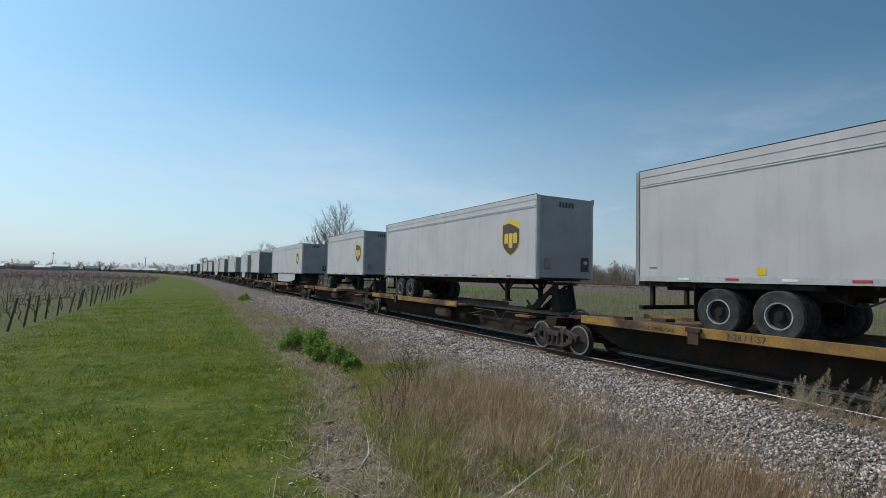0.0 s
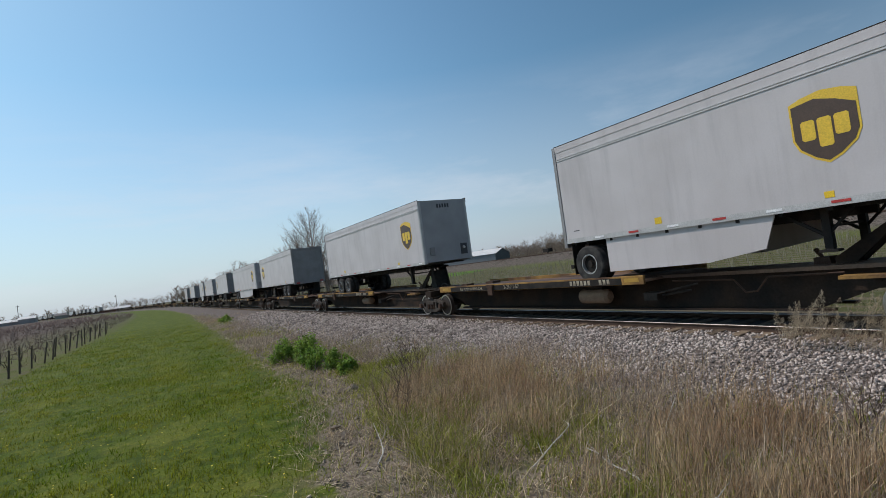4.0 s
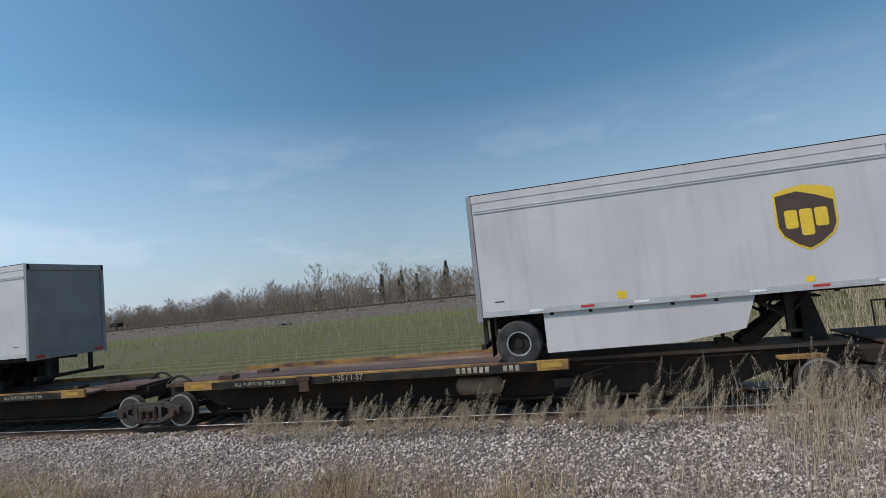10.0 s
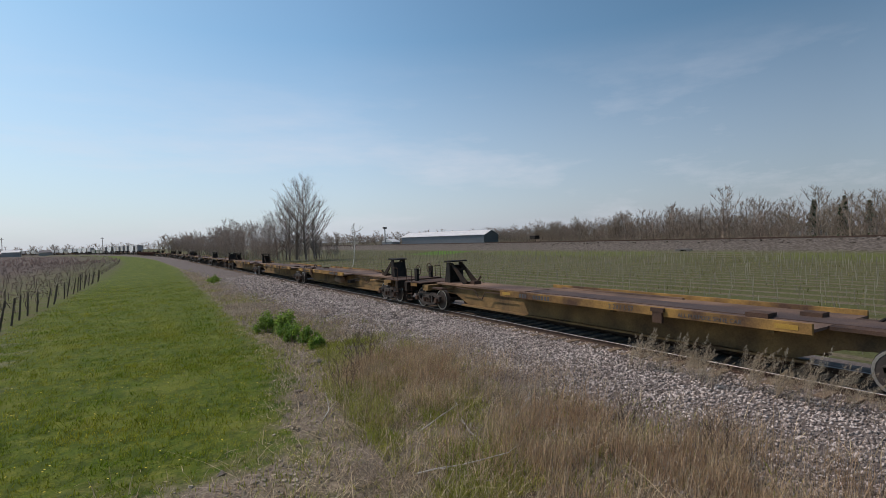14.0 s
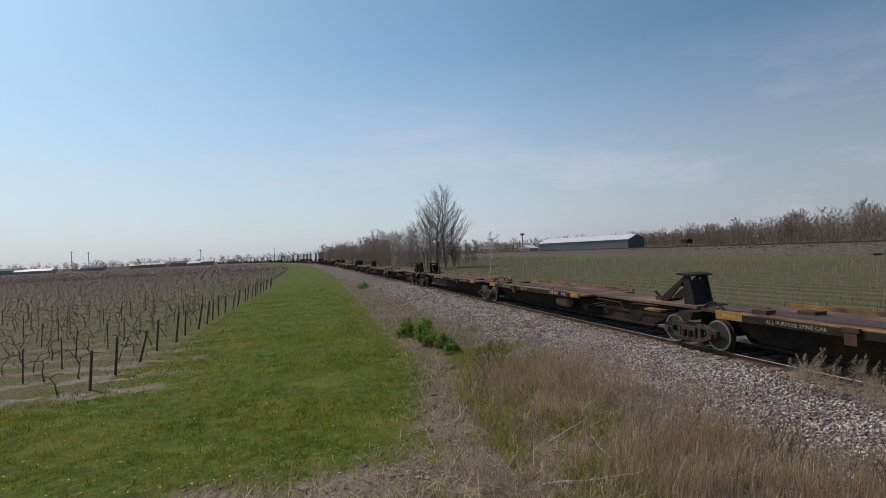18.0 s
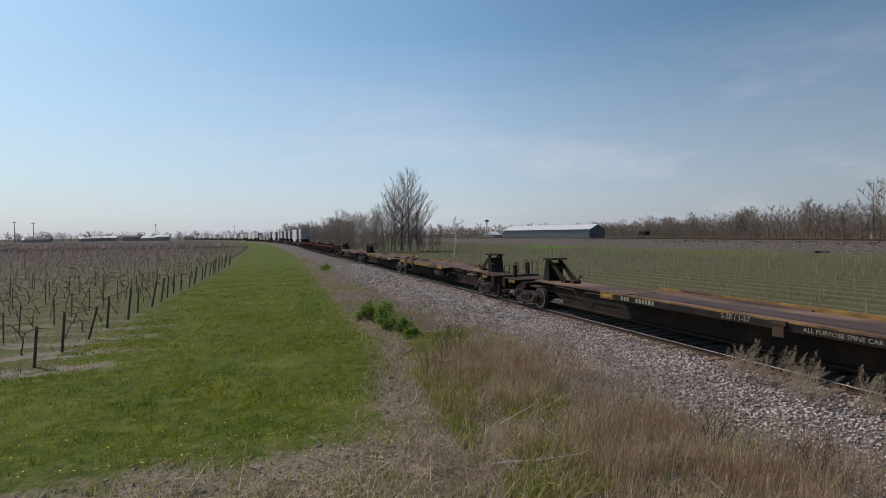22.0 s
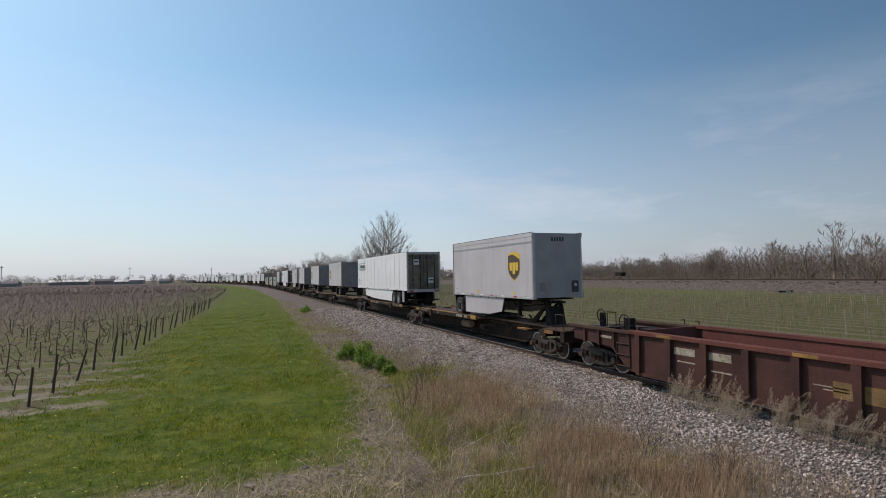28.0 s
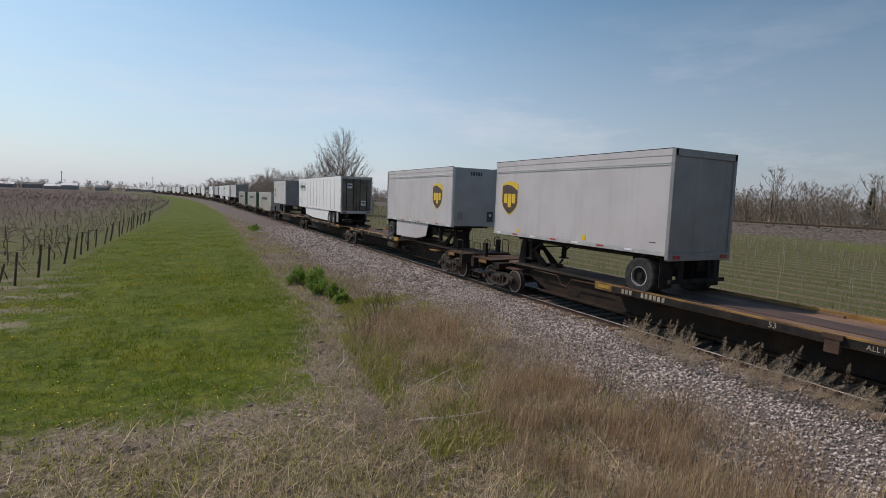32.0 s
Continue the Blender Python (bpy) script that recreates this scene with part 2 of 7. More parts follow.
MARK = mat("lift_mark_yellow", (0.75, 0.5, 0.02), 0.5)
DARKMARK = mat("dark_lettering", (0.06, 0.06, 0.065), 0.6)
GREENC = mat("container_green", (0.02, 0.13, 0.06), 0.5, 0, (0.02, 0.09, 0.045), 2, 0.6)
BEIGE = mat("container_beige", (0.52, 0.5, 0.44), 0.55, 0, (0.4, 0.37, 0.31), 1, 0.7)
RAILM = mat("rail_steel", (0.09, 0.06, 0.046), 0.8, 0.2, (0.05, 0.034, 0.026), 3, 0.7)
# oily stones, coloured darker still to stand for the shade under the train
OILED_SHADE = mat("oily_ballast_in_shade", (0.075, 0.063, 0.055), 0.9, 0, (0.035, 0.03, 0.027), 2, 0.9, 20, 1.0, 14)
RAILTOP = mat("rail_head", (0.34, 0.32, 0.3), 0.45, 0.8, (0.22, 0.2, 0.18), 4, 0.6)
TIE = mat("tie_wood", (0.2, 0.15, 0.105), 0.9, 0, (0.09, 0.066, 0.05), 6, 0.8, 40, 0.4, 30, objvar=0.4)
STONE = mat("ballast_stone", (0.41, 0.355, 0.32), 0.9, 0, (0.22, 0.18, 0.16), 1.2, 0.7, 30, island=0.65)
# same stone coloured darker, standing for the shade in gaps between loose stones
STONEBED = mat("ballast_bed_gap_shade", (0.17, 0.142, 0.127), 0.95, 0, (0.08, 0.065, 0.058), 9, 1.0, 22, 1.0, 14)
BANK = mat("bank_gravel", (0.17, 0.14, 0.12), 0.95, 0, (0.06, 0.05, 0.036), 0.5, 0.8, 3, 0.8, 2, island=0.6)
BLADE = mat("grass_blade", (0.125, 0.18, 0.012), 0.8, 0, (0.31, 0.29, 0.034), 0.55, 1.0, 12, island=0.5, leaf=0.4)
STRAW = mat("dry_stalk", (0.6, 0.49, 0.33), 0.8, 0, (0.43, 0.33, 0.21), 0.7, 0.9, 12, island=0.55, leaf=0.35)
REDSTRAW = mat("reddish_stalk", (0.38, 0.25, 0.155), 0.8, 0, (0.52, 0.4, 0.245), 1.3, 0.9, 12, island=0.6, leaf=0.4)
MAUVE = mat("grey_brown_stalk", (0.43, 0.35, 0.27), 0.85, 0, (0.27, 0.205, 0.16), 1.4, 0.9, 12, island=0.55, leaf=0.35)
PLUME = mat("seed_plume", (0.5, 0.42, 0.31), 0.9, 0, (0.4, 0.32, 0.22), 2, 0.7, 20, island=0.35, leaf=0.45)
WEEDG = mat("weed_green", (0.25, 0.27, 0.055), 0.8, 0, (0.38, 0.345, 0.105), 1, 0.8, 12, island=0.5, leaf=0.45)
BUSHLEAF = mat("shrub_leaf", (0.14, 0.25, 0.03), 0.6, 0, (0.28, 0.36, 0.06), 2.5, 0.9, 12, island=0.55, leaf=0.35)
BARK = mat("grey_bark", (0.36, 0.29, 0.25), 0.9, 0, (0.24, 0.19, 0.155), 3, 0.8, 20, 0.4, 20, island=0.35, leaf=0.25)
WOODS = mat("far_woods", (0.31, 0.24, 0.19), 0.95, 0, (0.25, 0.21, 0.155), 0.06, 0.9, 2, island=0.45, leaf=0.25)
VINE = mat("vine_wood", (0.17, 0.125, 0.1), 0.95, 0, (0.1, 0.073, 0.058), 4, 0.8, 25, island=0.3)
# paler copy of VINE: light put into the colour against the backlit sides
FARVINE_LIT = mat("far_vine_canes_brightened", (0.27, 0.2, 0.175), 0.95, 0, (0.19, 0.14, 0.12), 0.1, 0.8, 6, island=0.35, leaf=0.3)
POST = mat("weathered_post", (0.12, 0.095, 0.075), 0.9, 0, (0.08, 0.063, 0.05), 5, 0.8, 25, 0.4, 25)
WIRE = mat("trellis_wire", (0.22, 0.2, 0.17), 0.7, 0.3)
STAKE = mat("steel_stake", (0.2, 0.19, 0.14), 0.8, 0.0, (0.13, 0.12, 0.085), 3, 0.6, island=0.3)
GABLE = mat("gable_green_grey", (0.085, 0.105, 0.105), 0.6, 0, (0.06, 0.08, 0.08), 0.3, 0.6)
BARNWALL = mat("barn_steel_grey", (0.17, 0.185, 0.2), 0.5, 0.2, (0.15, 0.17, 0.18), 0.3, 0.7, 4)
BARNROOF = mat("barn_roof_white", (0.68, 0.66, 0.63), 0.5, 0.0, (0.55, 0.53, 0.5), 0.3, 0.6)
FARWALL = mat("pale_building", (0.36, 0.34, 0.33), 0.7, 0, (0.22, 0.21, 0.2), 0.08, 0.6)
DARKROOF = mat("dark_roof", (0.17, 0.16, 0.16), 0.8, 0, (0.12, 0.115, 0.115), 0.1, 0.6)
CLOD = mat("dry_clod", (0.3, 0.245, 0.195), 0.95, 0, (0.2, 0.16, 0.125), 2.0, 0.9, 25, 0.5, 20, island=0.4)
EVERGREEN = mat("evergreen", (0.02, 0.045, 0.018), 0.9, 0, (0.035, 0.06, 0.022), 2, 0.7, island=0.4)
POLEM = mat("pole_grey", (0.24, 0.22, 0.2), 0.7, 0.2)
SIGNRED = mat("sign_red", (0.5, 0.05, 0.03), 0.5)
BIRCH = mat("pale_bark", (0.6, 0.57, 0.52), 0.85, 0, (0.4, 0.36, 0.31), 3, 0.7)
CONCRETE = mat("dark_concrete", (0.16, 0.15, 0.14), 0.9, 0, (0.09, 0.085, 0.08), 1, 0.7)
GREENMARK = mat("green_lettering", (0.02, 0.12, 0.06), 0.5)
CHIP = mat("pale_flat_stone", (0.42, 0.36, 0.28), 0.9, 0, (0.26, 0.21, 0.15), 3, 0.8, 20, 0.4, 20, objvar=0.35)
DANDELION = mat("dandelion_yellow", (0.8, 0.6, 0.03), 0.6)


# ---- mesh helpers ----
def add_box(bm, x0, x1, y0, y1, z0, z1):
    v = [bm.verts.new(p) for p in ((x0, y0, z0), (x1, y0, z0), (x1, y1, z0), (x0, y1, z0), (x0, y0, z1), (x1, y0, z1), (x1, y1, z1), (x0, y1, z1))]
    for q in ((3, 2, 1, 0), (4, 5, 6, 7), (0, 1, 5, 4), (1, 2, 6, 5), (2, 3, 7, 6), (3, 0, 4, 7)):
        bm.faces.new([v[i] for i in q])
    return v


def add_rod(bm, a, b, r0, r1=None, n=6, caps=True):
    """A tapered rod from a to b."""
    a, b = Vector(a), Vector(b)
    r1 = r0 if r1 is None else r1
    turn = (b - a).to_track_quat("Z", "Y").to_matrix()
    rings = [[bm.verts.new(p + turn @ Vector((r * math.cos(k * math.tau / n), r * math.sin(k * math.tau / n), 0))) for k in range(n)] for p, r in ((a, r0), (b, r1))]
    for k in range(n):
        bm.faces.new((rings[0][k], rings[0][(k + 1) % n], rings[1][(k + 1) % n], rings[1][k]))
    if caps:
        bm.faces.new(rings[0][::-1])
        bm.faces.new(rings[1])


def add_beam(bm, a, b, w, h):
    """A square bar from a to b, w wide and h high."""
    a, b = Vector(a), Vector(b)
    turn = (b - a).to_track_quat("Y", "Z").to_matrix()
    ends = [[bm.verts.new(p + turn @ Vector((sx * w / 2, 0, sz * h / 2))) for sx, sz in ((-1, -1), (1, -1), (1, 1), (-1, 1))] for p in (a, b)]
    for k in range(4):
        bm.faces.new((ends[0][k], ends[0][(k + 1) % 4], ends[1][(k + 1) % 4], ends[1][k]))
    bm.faces.new(ends[0][::-1])
    bm.faces.new(ends[1])


def add_prism(bm, outline, x0, x1):
    """An outline in the y-z plane, drawn out along x."""
    rings = [[bm.verts.new((x, y, z)) for y, z in outline] for x in (x0, x1)]
    n = len(outline)
    for k in range(n):
        bm.faces.new((rings[0][k], rings[0][(k + 1) % n], rings[1][(k + 1) % n], rings[1][k]))
    bm.faces.new(rings[0][::-1])
    bm.faces.new(rings[1])


def add_ring(bm, centre, r_out, r_in, x0, x1, n=20, bulge=0.0):
    """A tyre-like ring about the x axis."""
    cx, cy, cz = centre
    prof = [(r_in, x0), (r_out - bulge, x0), (r_out, x0 + bulge), (r_out, x1 - bulge), (r_out - bulge, x1), (r_in, x1)]
    rows = [[bm.verts.new((cx + x, cy + r * math.cos(k * math.tau / n), cz + r * math.sin(k * math.tau / n))) for r, x in prof] for k in range(n)]
    for k in range(n):
        a, b = rows[k], rows[(k + 1) % n]
        for j in range(len(prof)):
            bm.faces.new((a[j], b[j], b[(j + 1) % len(prof)], a[(j + 1) % len(prof)]))


def mesh_of(name, bm, material, smooth=False, bevel=0.0):
    bmesh.ops.recalc_face_normals(bm, faces=bm.faces)
    if bevel:
        bmesh.ops.bevel(bm, geom=bm.edges[:], offset=bevel, segments=1, affect="EDGES", clamp_overlap=True)
    me = bpy.data.meshes.new(name)
    bm.to_mesh(me)
    bm.free()
    for m in material if isinstance(material, (list, tuple)) else [material]:
        me.materials.append(m)
    if smooth:
        me.shade_smooth()
    return me


def part(name, bm, material, parent, label="", smooth=False, bevel=0.0):
    ob = new(name, mesh_of(name, bm, material, smooth, bevel))
    ob.parent = parent
    if label:
        ob["label"] = label
    return ob


def boxes(*rows):
    bm = bmesh.new()
    for r in rows:
        add_box(bm, *r)
    return bm


def raw(name, verts, faces, material, smooth=False):
    me = bpy.data.meshes.new(name)
    me.from_pydata(verts, [], faces)
    me.materials.append(material)
    if smooth:
        me.shade_smooth()
    return new(name, me)


def tri_cloud(name, v, material, per=3):
    """Loose small faces from an array of corners, per corners a face."""
    v = np.asarray(v, float).reshape(-1, 3)
    me = bpy.data.meshes.new(name)
    nf = len(v) // per
    me.vertices.add(len(v))
    me.vertices.foreach_set("co", v.ravel())
    me.loops.add(len(v))
    me.loops.foreach_set("vertex_index", np.arange(len(v), dtype=np.int32))
    me.polygons.add(nf)
    me.polygons.foreach_set("loop_start", np.arange(nf, dtype=np.int32) * per)
    me.polygons.foreach_set("loop_total", np.full(nf, per, dtype=np.int32))
    me.update(calc_edges=True)
    me.materials.append(material)
    return new(name, me)


MOVERS = []  # (thing, place along the train of its origin, turned round, level)


# ---- the ground: one sheet to the horizon ----
def mound(x, y):
    """A low grassy rise beyond the track, behind the camera's right."""
    x, y = np.asarray(x, float), np.asarray(y, float)
    return 2.1 * np.clip((x - 17.5) / 9, 0, 1) * np.clip((70 - x) / 20, 0, 1) * np.clip((-2.5 - y) / 9, 0, 1)


def ground_z(x, y):
    z = 0.04 * noise.noise(Vector((x * 0.35, y * 0.35, 0))) + 0.02 * noise.noise(Vector((x * 1.3, y * 1.3, 3)))
    if y < 9 and -9 < x < 9:
        z -= 0.10 * (1 - max(y, 0) / 9) * max(0.0, 1 - abs(x) / 9)
    if 16 < x < 84:
        z -= 0.55 * min(1, (x - 16) / 6) * min(1, (84 - x) / 8)
    if y < 0 and 17 < x < 70:
        z += float(mound(x, y))
    if x > 84:
        z += BANK_TOP * min(1, (x - 84) / 9) if x < 101 else BANK_TOP * max(0.12, 1 - (x - 101) / 14)
    return z


BANK_TOP = 1.9


def build_ground():
    xs = [-3500, -1500, -700, -350, -180, -110, -70, -45] + list(np.arange(-32, -8, 2.0)) + list(np.arange(-8, 12, 0.5)) + [12, 13, 14.5, 16, 18, 22, 30, 45, 60, 70, 76, 80, 84, 86, 88, 90, 92, 93, 95, 99, 101, 104, 108, 112, 116, 130, 170, 260, 450, 900, 1800, 3500]
    ys = [-1500, -500, -200, -90, -50, -30, -20, -14] + list(np.arange(-10, 30, 0.5)) + list(np.arange(30, 70, 2.0)) + [75, 85, 100, 130, 170, 220, 300, 420, 600, 900, 1500, 2500, 4500]
    verts = [(x, y, ground_z(x, y)) for y in ys for x in xs]
    w = len(xs)
    faces = [(j * w + i, j * w + i + 1, (j + 1) * w + i + 1, (j + 1) * w + i) for j in range(len(ys) - 1) for i in range(w - 1)]
    m = bpy.data.materials.new("ground_cover")
    m.use_nodes = True
    n, l = m.node_tree.nodes, m.node_tree.links
    bsdf = n["Principled BSDF"]
    bsdf.inputs["Roughness"].default_value = 0.95
    bsdf.inputs["Specular IOR Level"].default_value = 0.15
    co = n.new("ShaderNodeTexCoord")
    sep = n.new("ShaderNodeSeparateXYZ")
    l.new(co.outputs["Object"], sep.inputs[0])

    def noise_of(scale, detail=6):
        t = n.new("ShaderNodeTexNoise")
        t.inputs["Scale"].default_value, t.inputs["Detail"].default_value = scale, detail
        l.new(co.outputs["Object"], t.inputs["Vector"])
        return t.outputs["Fac"]

    def math_(op, a, b):
        t = n.new("ShaderNodeMath")
        t.operation = op
        for k, v in enumerate((a, b)):
            if isinstance(v, (int, float)):
                t.inputs[k].default_value = v
            else:
                l.new(v, t.inputs[k])
        return t.outputs[0]

    def step(value, lo, hi):
        t = n.new("ShaderNodeMapRange")
        t.inputs["From Min"].default_value, t.inputs["From Max"].default_value = lo, hi
        l.new(value, t.inputs["Value"])
        return t.outputs["Result"]

    def mixed(fac, a, b):
        t = n.new("ShaderNodeMix")
        t.data_type = "RGBA"
        l.new(fac, t.inputs["Factor"])
        for k, v in (("A", a), ("B", b)):
            if isinstance(v, tuple):
                t.inputs[k].default_value = (*v, 1)
            else:
                l.new(v, t.inputs[k])
        return t.outputs["Result"]

    X, Y = sep.outputs["X"], sep.outputs["Y"]
    wob = math_("MULTIPLY", math_("SUBTRACT", noise_of(0.8), 0.5), 2.0)
    wob2 = math_("MULTIPLY", math_("SUBTRACT", noise_of(3.0), 0.5), 1.2)
    xw = math_("ADD", math_("ADD", X, wob), wob2)
    yw = math_("ADD", math_("ADD", Y, wob), wob2)
    tuft, mid, large = step(noise_of(26, 8), 0.35, 0.65), step(noise_of(2.2), 0.4, 0.62), step(noise_of(0.25), 0.4, 0.62)
    clump = step(noise_of(7.0, 10), 0.3, 0.7)
    coarse = step(noise_of(11.0, 12), 0.36, 0.62)
    lawn = mixed(mid, mixed(tuft, (0.068, 0.097, 0.007), (0.125, 0.16, 0.013)), mixed(tuft, (0.11, 0.125, 0.013), (0.2, 0.2, 0.028)))
    lawn = mixed(clump, mixed(tuft, (0.03, 0.055, 0.005), (0.075, 0.115, 0.012)), lawn)
    lawn = mixed(math_("MULTIPLY", step(noise_of(3.2, 8), 0.48, 0.6), 0.55), lawn, (0.026, 0.046, 0.006))
    lawn = mixed(math_("MULTIPLY", step(noise_of(0.5, 6), 0.5, 0.66), 0.5), lawn, mixed(tuft, (0.13, 0.15, 0.02), (0.22, 0.21, 0.04)))
    litter = mixed(coarse, mixed(tuft, (0.06, 0.045, 0.031), (0.13, 0.1, 0.068)), mixed(mid, mixed(tuft, (0.2, 0.155, 0.107), (0.4, 0.325, 0.23)), mixed(tuft, (0.1, 0.095, 0.04), (0.2, 0.17, 0.09))))
    vine = mixed(step(noise_of(0.9), 0.42, 0.6), mixed(clump, (0.075, 0.053, 0.034), (0.2, 0.15, 0.1)), mixed(clump, (0.07, 0.07, 0.022), (0.17, 0.155, 0.065)))
    vine = mixed(step(Y, 45, 130), vine, mixed(mid, (0.095, 0.068, 0.055), (0.13, 0.1, 0.08)))
    rows = math_("ABSOLUTE", math_("SUBTRACT", math_("FRACT", math_("DIVIDE", math_("SUBTRACT", X, 0.2), 2.6), 0), 0.5), 0)
    field = mixed(step(math_("ADD", rows, math_("MULTIPLY", math_("SUBTRACT", noise_of(1.2), 0.5), 0.35)), 0.3, 0.42), mixed(clump, (0.055, 0.062, 0.02), (0.12, 0.12, 0.045)), mixed(clump, (0.09, 0.072, 0.045), (0.2, 0.158, 0.105)))
    far = mixed(large, (0.085, 0.07, 0.042), (0.11, 0.095, 0.055))
    far_bend = math_("DIVIDE", math_("POWER", math_("MAXIMUM", math_("SUBTRACT", Y, 150.0), 0.0), 2.0), 3200.0)
    edge = math_("ADD", math_("SUBTRACT", xw, math_("SUBTRACT", math_("ADD", math_("MULTIPLY", math_("MINIMUM", Y, 105.0), 0.037), 3.3), math_("MULTIPLY", step(Y, 15.0, 10.5), 1.2))), far_bend)
    bare_soil = mixed(coarse, mixed(tuft, (0.1, 0.076, 0.056), (0.18, 0.14, 0.105)), mixed(tuft, (0.2, 0.16, 0.12), (0.33, 0.275, 0.21)))
    worn = mixed(clump, (0.075, 0.085, 0.022), (0.19, 0.165, 0.085))
    lawn = mixed(math_("MULTIPLY", step(edge, -1.1, -0.1), mid), lawn, worn)
    col = mixed(step(edge, -0.12, 0.12), lawn, mixed(math_("MAXIMUM", step(edge, 0.9, 2.0), step(Y, 18.0, 30.0)), mixed(math_("MULTIPLY", mid, 0.6), bare_soil, litter), litter))
    col = mixed(math_("MULTIPLY", step(yw, 10.0, 8.9), mid), col, worn)
    col = mixed(step(yw, 9.0, 8.5), col, mixed(step(yw, 8.2, 7.2), bare_soil, litter))
    line = math_("SUBTRACT", math_("ADD", math_("ADD", math_("MULTIPLY", math_("MINIMUM", Y, 80.0), 0.05), math_("MULTIPLY", math_("MINIMUM", math_("MAXIMUM", math_("SUBTRACT", Y, 80.0), 0.0), 70.0), 0.02)), -7.4), far_bend)
    inside = math_("SUBTRACT", line, xw)
    grassy = math_("MULTIPLY", step(inside, 16.0, -0.5), step(noise_of(0.7), 0.36, 0.56))
    vine = mixed(grassy, vine, mixed(clump, (0.055, 0.075, 0.014), (0.13, 0.145, 0.035)))
    col = mixed(math_("MULTIPLY", step(inside, -1.2, 0.4), step(yw, 16.0, 17.2)), col, vine)
    strips = math_("ABSOLUTE", math_("SUBTRACT", math_("FRACT", math_("DIVIDE", math_("SUBTRACT", yw, 16.5), 2.3), 0), 0.5), 0)
    bare = math_("MULTIPLY", math_("MULTIPLY", step(strips, 0.3, 0.18), math_("MULTIPLY", step(yw, 16.2, 16.8), step(yw, 34.0, 20.0))), math_("MULTIPLY", step(inside, -3.2, -1.2), step(noise_of(0.9), 0.42, 0.52)))
    col = mixed(bare, col, mixed(tuft, (0.17, 0.14, 0.1), (0.3, 0.255, 0.2)))
    col = mixed(step(X, 13.5, 15.5), col, field)
    verge = math_("MULTIPLY", math_("MULTIPLY", step(xw, 73, 78), step(noise_of(0.07), 0.44, 0.54)), step(Y, 150.0, 120.0))
    col = mixed(verge, col, mixed(clump, (0.07, 0.08, 0.022), (0.14, 0.145, 0.05)))
    plot = math_("MULTIPLY", math_("MULTIPLY", step(Y, 118.0, 121.0), step(Y, 141.0, 138.0)), math_("MULTIPLY", step(X, 70.0, 71.5), step(X, 84.0, 82.5)))
    col = mixed(plot, col, mixed(clump, (0.06, 0.13, 0.012), (0.11, 0.2, 0.025)))
    col = mixed(step(xw, 83, 86), col, mixed(mid, (0.075, 0.062, 0.048), (0.16, 0.132, 0.112)))
    col = mixed(step(xw, 106, 112), col, far)
    col = mixed(step(math_("ABSOLUTE", math_("SUBTRACT", X, 100.0), 0), 300, 420), col, far)
    l.new(col, bsdf.inputs["Base Color"])
    b = n.new("ShaderNodeBump")
    b.inputs["Strength"].default_value, b.inputs["Distance"].default_value = 0.7, 0.06
    l.new(noise_of(20, 8), b.inputs["Height"])
    l.new(b.outputs["Normal"], bsdf.inputs["Normal"])
    g = raw("ground", verts, faces, m, smooth=True)
    return tagged(g, "mown grass strip, dry litter and vineyard soil", "ground", kind="structure")


build_ground()


# ---- railway track ----
def swept(name, profile, y0, y1, material, steps=None):
    """A profile of (offset, z) drawn along the track."""
    ys = steps or ([y0, BEND_Y] + list(np.arange(BEND_Y + 25, y1, 25)))
    verts, faces, k = [], [], len(profile)
    for y in ys:
        x, yy, a = on_track(y)
        for o, z in profile:
            verts.append((x + o * math.cos(a), yy + o * math.sin(a), z))
    for j in range(len(ys) - 1):
        for i in range(k - 1):
            faces.append((j * k + i, j * k + i + 1, (j + 1) * k + i + 1, (j + 1) * k + i))
    return raw(name, verts, faces, material)


BALLAST = ((-5.6, -0.08), (-5.0, 0.04), (-3.9, 0.17), (-2.1, 0.36), (-1.6, 0.385), (-1.2, 0.40), (1.2, 0.40), (1.6, 0.385), (2.2, 0.34), (4.4, -0.05), (5.2, -0.6))


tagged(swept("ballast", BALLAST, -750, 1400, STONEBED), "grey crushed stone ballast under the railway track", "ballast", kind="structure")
# strip with the train's underside shade put into its colour
bed = swept("track_bed", ((-0.68, 0.406), (-0.5, 0.412), (0.5, 0.412), (0.68, 0.406)), -750, 1400, OILED_SHADE)
tagged(bed, "oily stones between the rails, darkened as shade under the train", "ballast", kind="structure")
track = tagged(new("railway_track"), "single railway track on grey ballast", "railway track", kind="structure")
for side in (-1, 1):
    c = side * 0.755
    web = swept("rail", ((c - 0.07, 0.40), (c - 0.07, 0.415), (c - 0.012, 0.435), (c - 0.012, 0.51), (c - 0.036, 0.52), (c - 0.036, 0.543), (c + 0.036, 0.543), (c + 0.036, 0.52), (c + 0.012, 0.51), (c + 0.012, 0.435), (c + 0.07, 0.415), (c + 0.07, 0.40)), -750, 1400, RAILM)
    web.parent = track
    head = swept("running_surface", ((c - 0.034, 0.5435), (c - 0.03, 0.55), (c + 0.03, 0.55), (c + 0.034, 0.5435)), -750, 1400, RAILTOP)
    head.parent = web
    head["label"] = "polished steel rail head"


